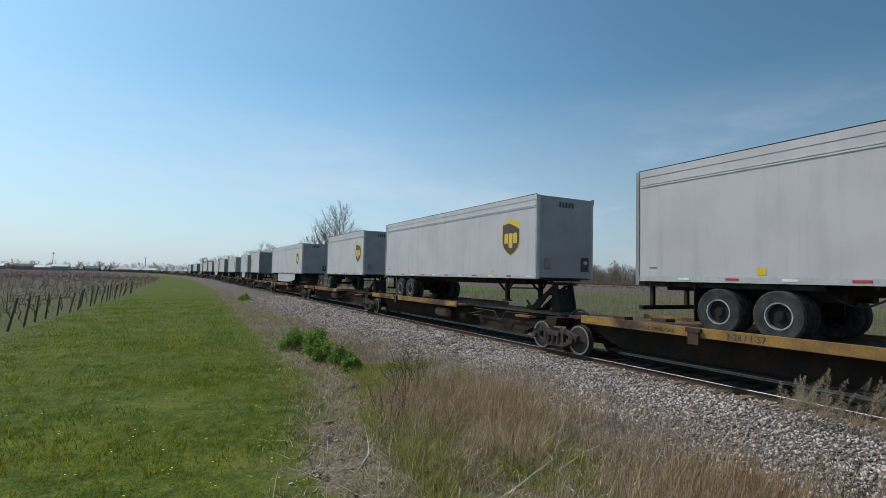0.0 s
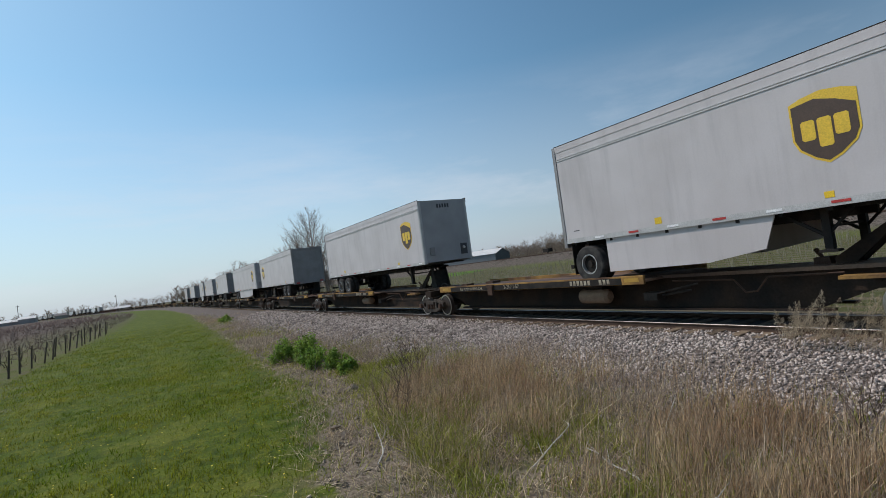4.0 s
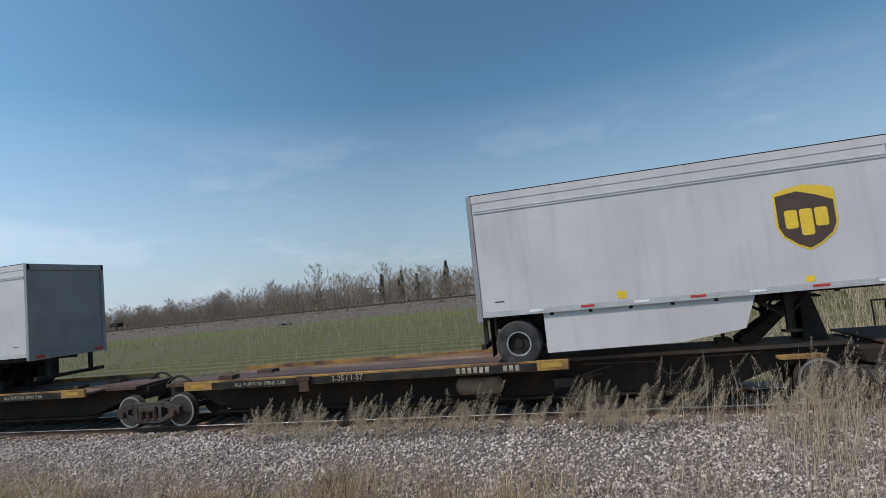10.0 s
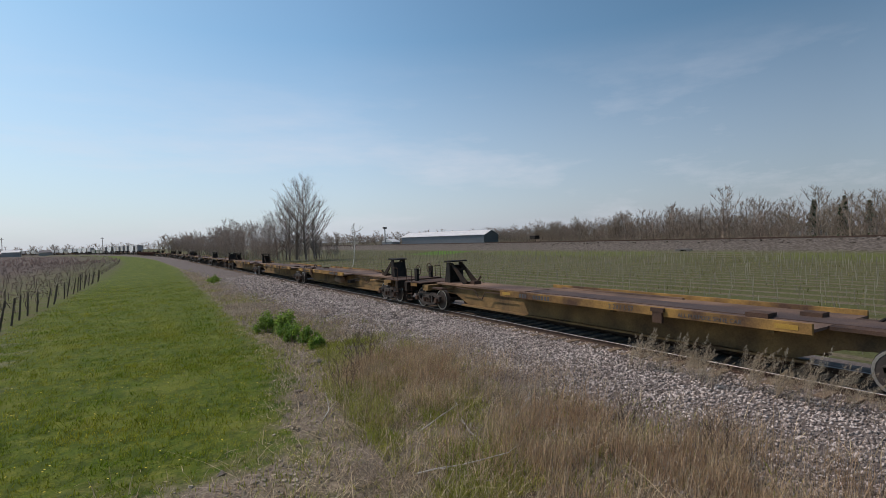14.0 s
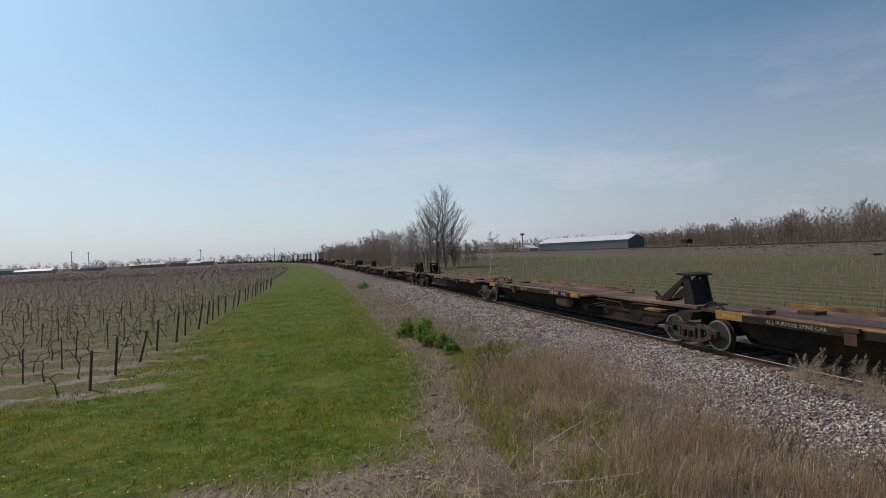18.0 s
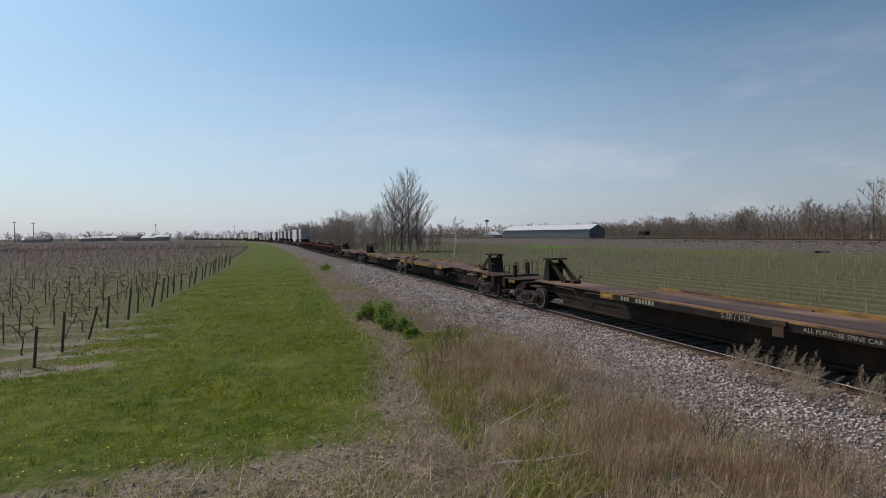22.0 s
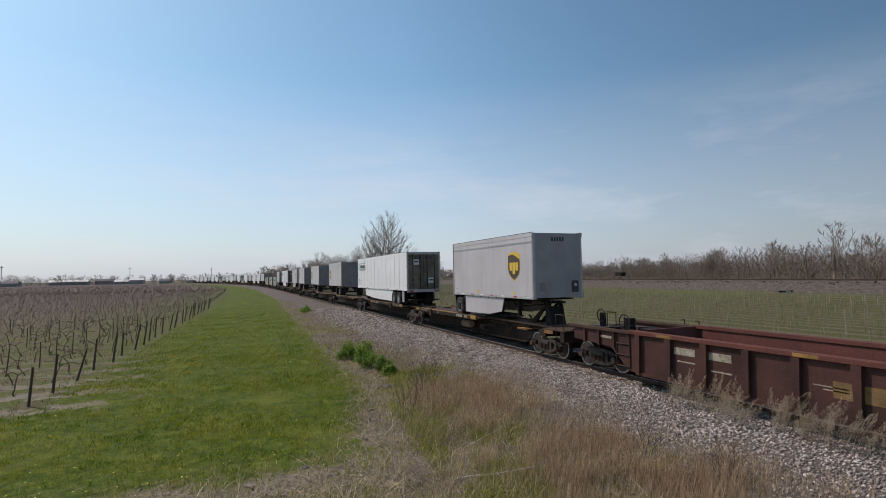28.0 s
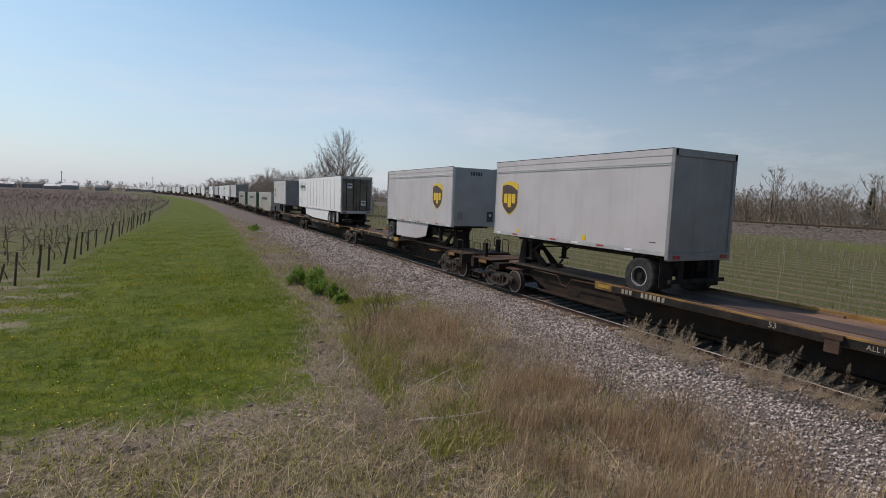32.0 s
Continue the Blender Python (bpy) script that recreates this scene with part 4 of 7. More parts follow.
def make_end(parent, y, out):
    """The end of a car: sill, coupler, platform, steps, handrail and brake wheel. out: -1 or 1 along y."""
    e = y + out * 1.75
    a, b = sorted((y + out * 0.2, e))
    part("end_sill", boxes((-0.45, 0.45, a, b, 0.62, DH - 0.12), (-1.35, 1.35, min(e, e - out * 0.25), max(e, e - out * 0.25), 0.75, DH - 0.12)), SILL, parent)
    part("end_platform", boxes((-1.3, 1.3, a, b, DH - 0.1, DH - 0.06)), RUST, parent, "rusty end platform grating")
    bm = bmesh.new()
    add_box(bm, -0.1, 0.1, min(e, e + out * 0.42), max(e, e + out * 0.42), 0.72, 0.95)
    add_box(bm, -0.17, 0.17, min(e + out * 0.2, e + out * 0.45), max(e + out * 0.2, e + out * 0.45), 0.68, 1.0)
    part("coupler", bm, RUST, parent)
    for sx in (-1, 1):
        bm = bmesh.new()
        for dy in (0.1, 0.62):
            add_rod(bm, (sx * 1.28, e - out * dy, 0.3), (sx * 1.28, e - out * dy, DH + 0.55), 0.018, n=5)
        for zz in (0.32, 0.62, DH + 0.55):
            add_rod(bm, (sx * 1.28, e - out * 0.1, zz), (sx * 1.28, e - out * 0.62, zz), 0.02, n=5)
        part("step_ladder", bm, RUST, parent, "steel end steps with handrail")
    bm = bmesh.new()
    add_ring(bm, (0.0, 0.0, 0.0), 0.27, 0.235, -0.015, 0.015, 16, 0.005)
    for k in range(4):
        add_rod(bm, (0, 0, 0), (0, 0.25 * math.cos(k * math.pi / 2), 0.25 * math.sin(k * math.pi / 2)), 0.012, n=4)
    wheel = part("brake_wheel", bm, RUST, parent, "round hand brake wheel")
    wheel.location = (0.75, e - out * 0.35, DH + 0.45)
    part("brake_stand", boxes((0.77, 0.9, e - out * 0.35 - 0.12, e - out * 0.35 + 0.12, DH - 0.1, DH + 0.55)), BLACK, parent)
    for k, dx in enumerate((-0.42, 0.42)):  # drooping air hoses beside the coupler
        bm = bmesh.new()
        pts = [(dx, e + out * (0.05 + 0.075 * j), 0.74 - 0.26 * math.sin(math.pi * j / 7)) for j in range(7)]
        for p, q in zip(pts, pts[1:]):
            add_rod(bm, p, q, 0.025, n=5)
        part("air_hose", bm, BLACK, parent)
    for sx in (-1, 1):
        bm = bmesh.new()
        add_rod(bm, (sx * 0.15, e + out * 0.22, 1.02), (sx * 0.6, e + out * 0.08, 0.98), 0.016, n=5)
        add_rod(bm, (sx * 0.6, e + out * 0.08, 0.98), (sx * 1.32, e + out * 0.06, 0.78), 0.016, n=5)
        part("uncoupling_lever", bm, RUST, parent)
    for sx in (-1, 1):
        bm = bmesh.new()
        add_box(bm, sx * 1.37 - 0.012, sx * 1.37 + 0.012, min(e - out * 1.3, e - out * 0.7), max(e - out * 1.3, e - out * 0.7), DH - 0.24, DH - 0.1)
        part("yellow_plate", bm, YELLOW, parent, "yellow end reflector plate")


def make_unit(pitch, label, low_end=False, high_end=False, narrow=SILL, plain=False, joint=False, pale=False):
    """One platform of an articulated spine car. y = 0 is the truck at the hitch end, y = pitch the next truck."""
    P = pitch
    u = tagged(new("spine_car"), label, "railway car", "cars of the train")
    bm = bmesh.new()
    add_prism(bm, [(0.2, DH - 0.14), (0.2, DH - 0.5), (1.5, DH - 0.55), (2.6, 0.3), (P - 2.4, 0.3), (P - 1.4, DH - 0.6), (P - 0.2, DH - 0.5), (P - 0.2, DH - 0.14)], -0.42, 0.42)
    part("centre_sill", bm, narrow, u, "deep steel centre sill")
    part("sill_cover", boxes((-0.62, 0.62, 0.15, 6.4, DH - 0.14, DH - 0.06)), DECKM, u)
    part("sill_flange", boxes((-0.62, -0.42, 2.2, P - 2.0, 0.3, 0.35), (0.42, 0.62, 2.2, P - 2.0, 0.3, 0.35)), narrow, u)
    y0, y1 = 5.9, P - 1.55
    part("wheel_deck", boxes((-1.3, 1.3, y0, y1, DH - 0.15, FLOOR)), DECKM, u, "worn brown steel wheel deck")
    part("centre_plate", boxes((-0.42, 0.42, 6.42, P - 0.3, FLOOR, FLOOR + 0.025)), DARKDECK, u, "dark steel centre plate")
    for sx in (-1, 1):
        side = part("side_beam", boxes((sx * 1.335 - 0.035, sx * 1.335 + 0.035, y0, y1, DH - 0.2, DH + 0.03)), YELLOW, u, "weathered yellow deck side beam", bevel=0.008)
        part("tie_bracket", boxes((sx * 1.4 - 0.04, sx * 1.4 + 0.04, y0 + 6.45, y0 + 6.72, DH - 0.36, DH + 0.0), (sx * 1.4 - 0.055, sx * 1.4 + 0.055, y0 + 6.4, y0 + 6.77, DH - 0.08, DH + 0.02)), RUST, side, "rusty tie-down bracket")
        part("curb", boxes((sx * 1.22 - 0.05, sx * 1.22 + 0.05, y0 + 0.6, y0 + 5.6, FLOOR, FLOOR + 0.05)), DECKM, u)
        if plain:  # far down the train
            continue
        for k in range(3):
            yy = y0 + 0.8 + k * (y1 - y0 - 1.6) / 2
            bm = bmesh.new()
            add_prism(bm, [(yy - 0.05, DH - 0.16), (yy + 0.05, DH - 0.16), (yy + 0.05, DH - 0.26), (yy - 0.05, DH - 0.26)], min(sx * 0.42, sx * 1.3), max(sx * 0.42, sx * 1.3))
            part("bracket", bm, narrow, u)
        o = sorted((sx * 1.371, sx * 1.376))
        p = sorted((sx * 1.3705, sx * 1.3735))
        ink = DARKMARK if pale else STENCIL
        if not pale:
            part("lettering_panel", boxes((*p, y0 + 0.7, y0 + 9.4, DH - 0.19, DH - 0.015)), BLACK, side, "black lettering panel on the side beam")
        for yy, w in ((y0 + 1.1, 0.55), (y0 + 1.8, 0.85)):
            part("reporting_mark", boxes(*((*o, yy + j * 0.14, yy + j * 0.14 + 0.09, DH - 0.16, DH - 0.03) for j in range(int(w / 0.14)))), ink, side)
        words("ALL PURPOSE SPINE CAR", 0.14, side, ink, (sx * 1.373, y0 + 7.9, DH - 0.15), sx)
        words("53" if P == 17.0 else "2-28 / 1-57", 0.19, side, ink, (sx * 1.373, y0 + 5.4, DH - 0.15), sx)
        for yy in (y0 + 0.15, y1 - 0.7):
            part("reflector_plate", boxes((*o, yy, yy + 0.45, DH - 0.13, DH - 0.03)), AMBER, side)
    bm = bmesh.new()
    add_rod(bm, (-0.82, 7.6, 0.72), (-0.82, 8.55, 0.72), 0.21, 0.21, 16)
    add_rod(bm, (-0.82, 7.52, 0.72), (-0.82, 7.6, 0.72), 0.13, 0.21, 16)
    add_rod(bm, (-0.82, 8.55, 0.72), (-0.82, 8.63, 0.72), 0.21, 0.13, 16)
    part("air_tank", bm, TANK, u, "tan brown air brake reservoir")
    part("tank_hanger", boxes((-0.86, -0.4, 7.75, 8.4, 0.9, 1.0)), SILL, u)
    for sx in (-1, 1):  # grab rod and hanging safety loops along the sill
        bm = bmesh.new()
        pts = [(sx * 0.66, 1.9, DH - 0.2), (sx * 0.66, 3.3, DH - 0.22), (sx * 0.66, 3.55, DH - 0.52), (sx * 0.66, 3.8, DH - 0.55), (sx * 0.66, 4.05, DH - 0.25), (sx * 0.66, 5.6, DH - 0.22)]
        for p, q in zip(pts, pts[1:]):
            add_rod(bm, p, q, 0.022, n=5)
        part("sill_rod", bm, RUST, u)
        part("step_plate", boxes((sx * 1.2 - 0.14, sx * 1.2 + 0.14, 0.95, 1.75, DH - 0.26, DH - 0.2)), RUST if sx > 0 else YELLOW, u, "narrow side step")
    bm = bmesh.new()
    add_prism(bm, [(-0.28, DH - 0.16), (0.28, DH - 0.16), (0.2, DH - 0.42), (-0.2, DH - 0.42)], -1.18, 1.18)
    add_box(bm, -1.1, 1.1, 1.2, 1.32, DH - 0.34, DH - 0.262)
    part("body_bolster", bm, narrow, u)
    bm = bmesh.new()
    add_rod(bm, (-0.55, 5.2, 0.8), (-0.8, 6.2, 0.65), 0.03)
    add_rod(bm, (-0.55, 5.0, 0.95), (-0.95, 5.9, 0.78), 0.025)
    add_box(bm, -0.95, -0.6, 5.9, 6.3, 0.6, 0.8)
    part("brake_rigging", bm, TRUCK, u)
    make_hitch(u, 0.75)
    bm = bmesh.new()
    pts = [(-0.55, P - 1.1 + 0.11 * k, DH - 0.1 + 0.22 * math.sin(math.pi * k / 8)) for k in range(9)]
    for p, q in zip(pts, pts[1:]):
        add_rod(bm, p, q, 0.035, n=6)
    part("joint_hose", bm, BLACK, u, "black hose arched over the joint")
    part("joint_plate", boxes((-0.75, 0.75, P - 1.5, P - 0.35, DH - 0.16, DH - 0.08)), RUST, u)
    part("deck_chock", boxes((-0.55, -0.2, y1 - 0.9, y1 - 0.45, FLOOR, FLOOR + 0.12)), RUST, u)
    part("deck_chock", boxes((0.2, 0.6, y1 - 1.7, y1 - 1.2, FLOOR, FLOOR + 0.11)), RUST, u)
    make_truck(u, 0.0, plain)
    if joint:
        make_truck(u, P, plain)
    if low_end:
        make_end(u, 0.0, -1)
    if high_end:
        make_truck(u, P)
        make_end(u, P, 1)
    return u


def make_well(length, label, last=False):
    """An empty well car unit: deep ribbed sides and open inside. y = 0 and y = length are its truck centres."""
    P = length
    u = tagged(new("well_car"), label, "railway car", "well cars of the train")
    a, b = 2.3, P - 2.3
    for sx in (-1, 1):
        wall = part("side_wall", boxes((sx * 1.46 - 0.03, sx * 1.46 + 0.03, a, b, 0.32, 1.5)), WELL, u, "rust brown ribbed side wall")
        part("inner_lining", boxes((sx * 1.40 - 0.02, sx * 1.40 + 0.02, a, b, 0.4, 1.5)), WELL_IN, wall)
        part("top_chord", boxes((sx * 1.46 - 0.12, sx * 1.46 + 0.1, a - 0.3, b + 0.3, 1.5, 1.62)), WELL_IN, wall, "red brown top chord", bevel=0.012)
        part("bottom_chord", boxes((sx * 1.46 - 0.08, sx * 1.46 + 0.09, a, b, 0.26, 0.36)), WELL, wall)
        for k in range(13):
            yy = a + 0.15 + k * (b - a - 0.3) / 12
            bm = bmesh.new()
            add_prism(bm, [(yy - 0.1, 1.5), (yy + 0.1, 1.5), (yy + 0.055, 0.36), (yy - 0.055, 0.36)], min(sx * 1.49, sx * 1.6), max(sx * 1.49, sx * 1.6))
            part("rib", bm, WELL, wall)
        if sx < 0:
            for yy, w, h, zz in ((a + 8.75, 0.7, 0.025, 0.95), (a + 8.75, 0.5, 0.025, 0.88), (b - 2.2, 0.7, 0.2, 1.1), (b - 3.3, 0.7, 0.2, 1.1), (b - 2.2, 0.6, 0.04, 0.9), (b - 3.3, 0.6, 0.04, 0.8)):
                part("stencil_bar", boxes((-1.496, -1.491, yy, yy + w, zz, zz + h)), STENCIL, wall)
            words("53", 0.5, wall, STENCIL, (-1.495, a + 0.75, 0.72))
            words("20", 0.2, wall, STENCIL, (-1.495, a + 1.62, 1.2))
            words("40", 0.2, wall, STENCIL, (-1.495, a + 1.62, 0.98))
            pw = (b - a - 0.3) / 12
            for k in range(2, 6):  # large worn company marks, one in each panel, as plain shapes
                c = a + 0.15 + pw * (k + 0.5)
                bm = boxes((-1.496, -1.491, c - 0.36, c + 0.36, 0.86, 0.92), (-1.496, -1.491, c - 0.3, c + 0.05, 0.92, 1.0))
                add_prism(bm, [(c + 0.36, 0.98), (c + 0.3, 1.14), (c - 0.2, 1.14), (c - 0.36, 1.02)], -1.496, -1.491)
                part("worn_mark", bm, TAN, wall, "large worn tan company mark")
            for k in (0.16, 0.42, 0.63, 0.9):
                c = a + (b - a) * k
                part("chord_patch", boxes((-1.584, -1.578, c, c + 0.55, 1.515, 1.6)), YELLOW, wall, "worn yellow patch on the top chord")
            part("yellow_panel", boxes((-1.496, -1.491, (a + b) / 2 + 0.5, (a + b) / 2 + 1.7, 0.75, 1.1)), TAN, wall)
    part("floor_beam", boxes((-1.4, 1.4, a, a + 1.2, 0.3, 0.36), (-1.4, 1.4, b - 1.2, b, 0.3, 0.36), (-1.4, 1.4, (a + b) / 2 - 0.6, (a + b) / 2 + 0.6, 0.3, 0.36)), WELL_IN, u)
    for e, s in ((a, 1), (b, -1)):
        bm = bmesh.new()
        add_prism(bm, [(e, 0.4), (e + s * 0.06, 0.4), (e - s * 0.25, 1.58), (e - s * 0.32, 1.58)], -1.4, 1.4)
        part("bulkhead", bm, WELL_IN, u)
        q0, q1 = sorted((e - s * 0.3, e - s * 3.4))
        part("end_deck", boxes((-1.4, 1.4, q0, q1, 1.3, 1.36)), RUST, u, "dark end deck over the truck")
        part("walkway", boxes((-1.05, -0.35, q0, q1, 1.4, 1.44), (0.35, 1.05, q0, q1, 1.4, 1.44)), BLACK, u, "dark steel walkway grating")
        for sx in (-1, 1):
            bm = bmesh.new()
            for dy in (0.25, 0.85):
                add_rod(bm, (sx * 1.52, e - s * dy, 0.45), (sx * 1.52, e - s * dy, 1.75), 0.02, n=5)
            for zz in (0.45, 0.8, 1.15):
                add_rod(bm, (sx * 1.52, e - s * 0.25, zz), (sx * 1.52, e - s * 0.85, zz), 0.018, n=5)
            add_rod(bm, (sx * 1.52, e - s * 0.25, 1.75), (sx * 1.35, e - s * 0.25, 1.75), 0.02, n=5)
            add_rod(bm, (sx * 1.52, e - s * 0.85, 1.75), (sx * 1.35, e - s * 0.85, 1.75), 0.02, n=5)
            part("hand_ladder", bm, RUST, u, "rusty grab rails and steps")
        for sx in (-1, 1):
            bm = bmesh.new()
            add_prism(bm, [(e, 1.5), (e, 0.3), (e - s * 0.35, 0.34), (e - s * 1.15, 0.98), (e - s * 3.1, 1.08), (e - s * 3.1, 1.5)], sx * 1.46 - 0.035, sx * 1.46 + 0.035)
            side_plate = part("end_side", bm, WELL, u, "sloping brown end side plate")
            for k in range(3):
                part("end_rib", boxes((sx * 1.53 - 0.04, sx * 1.53 + 0.04, e - s * (0.95 + 0.75 * k) - 0.05, e - s * (0.95 + 0.75 * k) + 0.05, 1.0, 1.46)), WELL, side_plate)
            part("end_chord", boxes((sx * 1.46 - 0.11, sx * 1.46 + 0.09, q0, q1, 1.5, 1.58)), RUST, u)
        part("end_sill", boxes((-0.45, 0.45, q0, q1, 0.6, 1.2)), WELL, u)
        yy = e - s * 1.1
        part("reporting_plate", boxes((-1.506, -1.5, min(yy, yy - s * 0.7), max(yy, yy - s * 0.7), 1.25, 1.33)), STENCIL, u)
    bm = bmesh.new()
    add_ring(bm, (0.9, 0.9, 1.75), 0.29, 0.25, -0.015, 0.015, 16, 0.005)
    add_rod(bm, (0.9, 0.9, 1.75), (1.05, 0.9, 1.75), 0.05)
    add_box(bm, 1.0, 1.25, 0.75, 1.05, 1.28, 1.9)
    for k in range(4):
        add_rod(bm, (0.9, 0.9, 1.75), (0.9, 0.9 + 0.27 * math.cos(k * math.pi / 2), 1.75 + 0.27 * math.sin(k * math.pi / 2)), 0.014, n=4)
    part("brake_wheel", bm, BLACK, u, "black hand brake wheel")
    bm = bmesh.new()
    add_ring(bm, (-0.75, P - 1.0, 1.75), 0.27, 0.235, -0.015, 0.015, 16, 0.005)
    for k in range(4):
        add_rod(bm, (-0.75, P - 1.0, 1.75), (-0.75, P - 1.0 + 0.25 * math.cos(k * math.pi / 2), 1.75 + 0.25 * math.sin(k * math.pi / 2)), 0.014, n=4)
    add_rod(bm, (-0.75, P - 1.0, 1.75), (-0.6, P - 1.0, 1.75), 0.05)
    add_box(bm, -0.65, -0.4, P - 1.15, P - 0.85, 1.3, 1.88)
    part("brake_wheel", bm, BLACK, u, "black hand brake wheel")
    for yy in (0.2, P - 0.2):  # locking gear on the end decks
        part("deck_gear", boxes((-0.9, -0.25, yy - 0.18, yy + 0.18, 1.36, 1.52)), BLACK, u)
        part("deck_gear", boxes((0.3, 0.75, yy - 0.3, yy + 0.1, 1.36, 1.47)), RUST, u)
    make_truck(u, 0.0)
    if last:
        make_truck(u, P)
    return u


def make_container(length, label, side, end):
    """A shipping container with corrugated sides on a low flat unit."""
    c = tagged(new("shipping_container"), label, "container", "containers on the train")
    part("body", boxes((-1.2, 1.2, 0.08, length - 0.08, 0.1, 2.8)), side, c, bevel=0.02)
    n = int(length / 0.5)
    for sx in (-1, 1):
        bm = bmesh.new()
        for k in range(n):
            y0 = 0.3 + k * (length - 0.6) / n
            add_box(bm, sx * 1.21 - 0.015, sx * 1.21 + 0.015, y0, y0 + 0.22, 0.2, 2.7)
        part("corrugation", bm, side, c)
    part("door", boxes((-1.15, -0.01, 0.0, 0.08, 0.15, 2.75), (0.01, 1.15, 0.0, 0.08, 0.15, 2.75)), end, c, "container end doors")
    part("frame", boxes((-1.22, -1.1, 0, 0.12, 0, 2.88), (1.1, 1.22, 0, 0.12, 0, 2.88), (-1.22, -1.1, length - 0.12, length, 0, 2.88), (1.1, 1.22, length - 0.12, length, 0, 2.88)), end, c)
    part("wordmark", boxes((-1.24, -1.23, length * 0.3, length * 0.7, 1.7, 2.1)), DARKMARK, c)
    return c


# ---- the train: what stands where along it (metres along the train, 0 = beside the camera at the start) ----
PROTO = {}


def place(kind, at, turned=False, level=0.0):
    """Adds a thing of the train; the first of a kind is the pattern itself."""
    if kind not in PROTO:
        PROTO[kind] = MAKE[kind]()
        ob = PROTO[kind]
    else:
        ob = copy_thing(PROTO[kind], Matrix())
    MOVERS.append((ob, at, turned, level))
    return ob


MAKE = {
    "pup": lambda: make_trailer(8.5, "short grey-white box trailer with gold shield on a railway car", emblem_at=1.05),
    "pup_skirt": lambda: make_trailer(8.5, "short grey-white box trailer with side skirts and gold shield", emblem_at=1.6, skirt=True),
    "long": lambda: make_trailer(13.7, "long grey-white box trailer with tandem wheels and gold shield", emblem_at=1.5, tandem=True),
    "long_forward": lambda: make_trailer(13.7, "long grey-white box trailer with wheels set well forward", emblem_at=1.5, tandem=True, axle=2.81),
    "long_doors": lambda: make_trailer(13.7, "long grey-white box trailer with swing doors and gold shield", emblem_at=1.5, tandem=True, roll_door=False, doors=FRONT),
    "longest": lambda: make_trailer(16.15, "very long grey-white box trailer with skirts and gold shield", emblem_at=1.95, tandem=True, skirt=True, tag53=True),
    "white": lambda: make_trailer(16.15, "bright white panelled box trailer with steel swing doors", white=BRIGHT, tandem=True, skirt=True, band=False, ribs=True, roll_door=False, doors=DOORTAN),
    "white_far": lambda: make_trailer(16.15, "bright white box trailer far down the train", white=BRIGHT, tandem=True, skirt=True, band=False, ribs=True, roll_door=False, doors=DOORTAN, plain=True),
    "well": lambda: make_well(WELL_PITCH, "empty rust brown well car with ribbed sides"),
    "well_end": lambda: make_well(WELL_PITCH, "empty rust brown well car with ribbed sides", True),
    "box_beige": lambda: make_container(12.2, "beige shipping container on a railway car", BEIGE, BEIGE),
    "box_green": lambda: make_container(12.2, "white and green shipping container on a railway car", BEIGE, GREENC),
}
PITCH, WELL_PITCH = 17.9, 19.3
UNITS = {"unit": ("black and yellow spine car platform with trailer hitch", SILL, False, 17.75),
         "unit_short": ("black and yellow spine car platform with trailer hitch", SILL, False, 17.0),
         "unit_tan": ("faded yellow spine car platform, empty", TAN, False, 17.5),
         "unit_pale": ("black spine car platform with tan yellow side beams", SILL, False, 17.75),
         "unit_far": ("black and yellow spine car platform far down the train", SILL, True, 17.0)}
for kind, (words_, colour, far_off, pitch) in UNITS.items():
    for end in (False, True):
        for joint in (False, True):
            MAKE[kind + "_end" * end + "_joint" * joint] = lambda a=words_, b=colour, c=far_off, d=end, e=joint, p=pitch: make_unit(p, a, low_end=d, narrow=b, plain=c, joint=e, pale=p != 17.0 and (b is TAN or "tan" in a))

# cars: truck places at both ends of each platform, "<" hitch at the low end, ">" hitch at the high end
CARS = (
    (-1.8, "<<<<>", 17.76, "unit_pale"),
    (90.7, "<<>", 17.65, "unit"),
    (147.5, "<>>", 18.3, "unit"),
    (206.6, "<>>", 17.95, "unit"),
    (264.0, "<<>", 17.77, "unit_tan"),
    (321.6, "<>>", 17.23, "unit_tan"),
    (376.6, "<<>", 17.57, "unit"),
    (433.6, "<>>", 17.63, "unit"),
    (491.0, "<>>", 17.83, "unit_pale"),
    (609.5, "<>>>>", 17.02, "unit_short"),
    (698.9, "<>>", 17.0, "unit_short"),
    (753.9, "<>>", 17.0, "unit_short"),
    (808.9, "<>>", 17.0, "unit_short"),
    (863.9, "<>>", 17.0, "unit_far"),
    (918.9, "<>>", 17.0, "unit_far"),
    (973.9, "<>>", 17.0, "unit_far"),
    (1028.9, "<>>", 17.0, "unit_far"),
    (1083.9, "<>>", 17.0, "unit_far"),
)
for start, plan, step_, kind in CARS:
    for k, c in enumerate(plan):
        end = k == 0 and c == "<" or k == len(plan) - 1 and c == ">"
        name = kind + ("_end" if end else "") + ("_joint" if plan[k:k + 2] == "<>" else "")
        if c == "<":
            place(name, start + k * step_)
        else:
            place(name, start + (k + 1) * step_, True)
for k in range(3):
    place("well" if k < 2 else "well_end", 548.2 + k * WELL_PITCH)

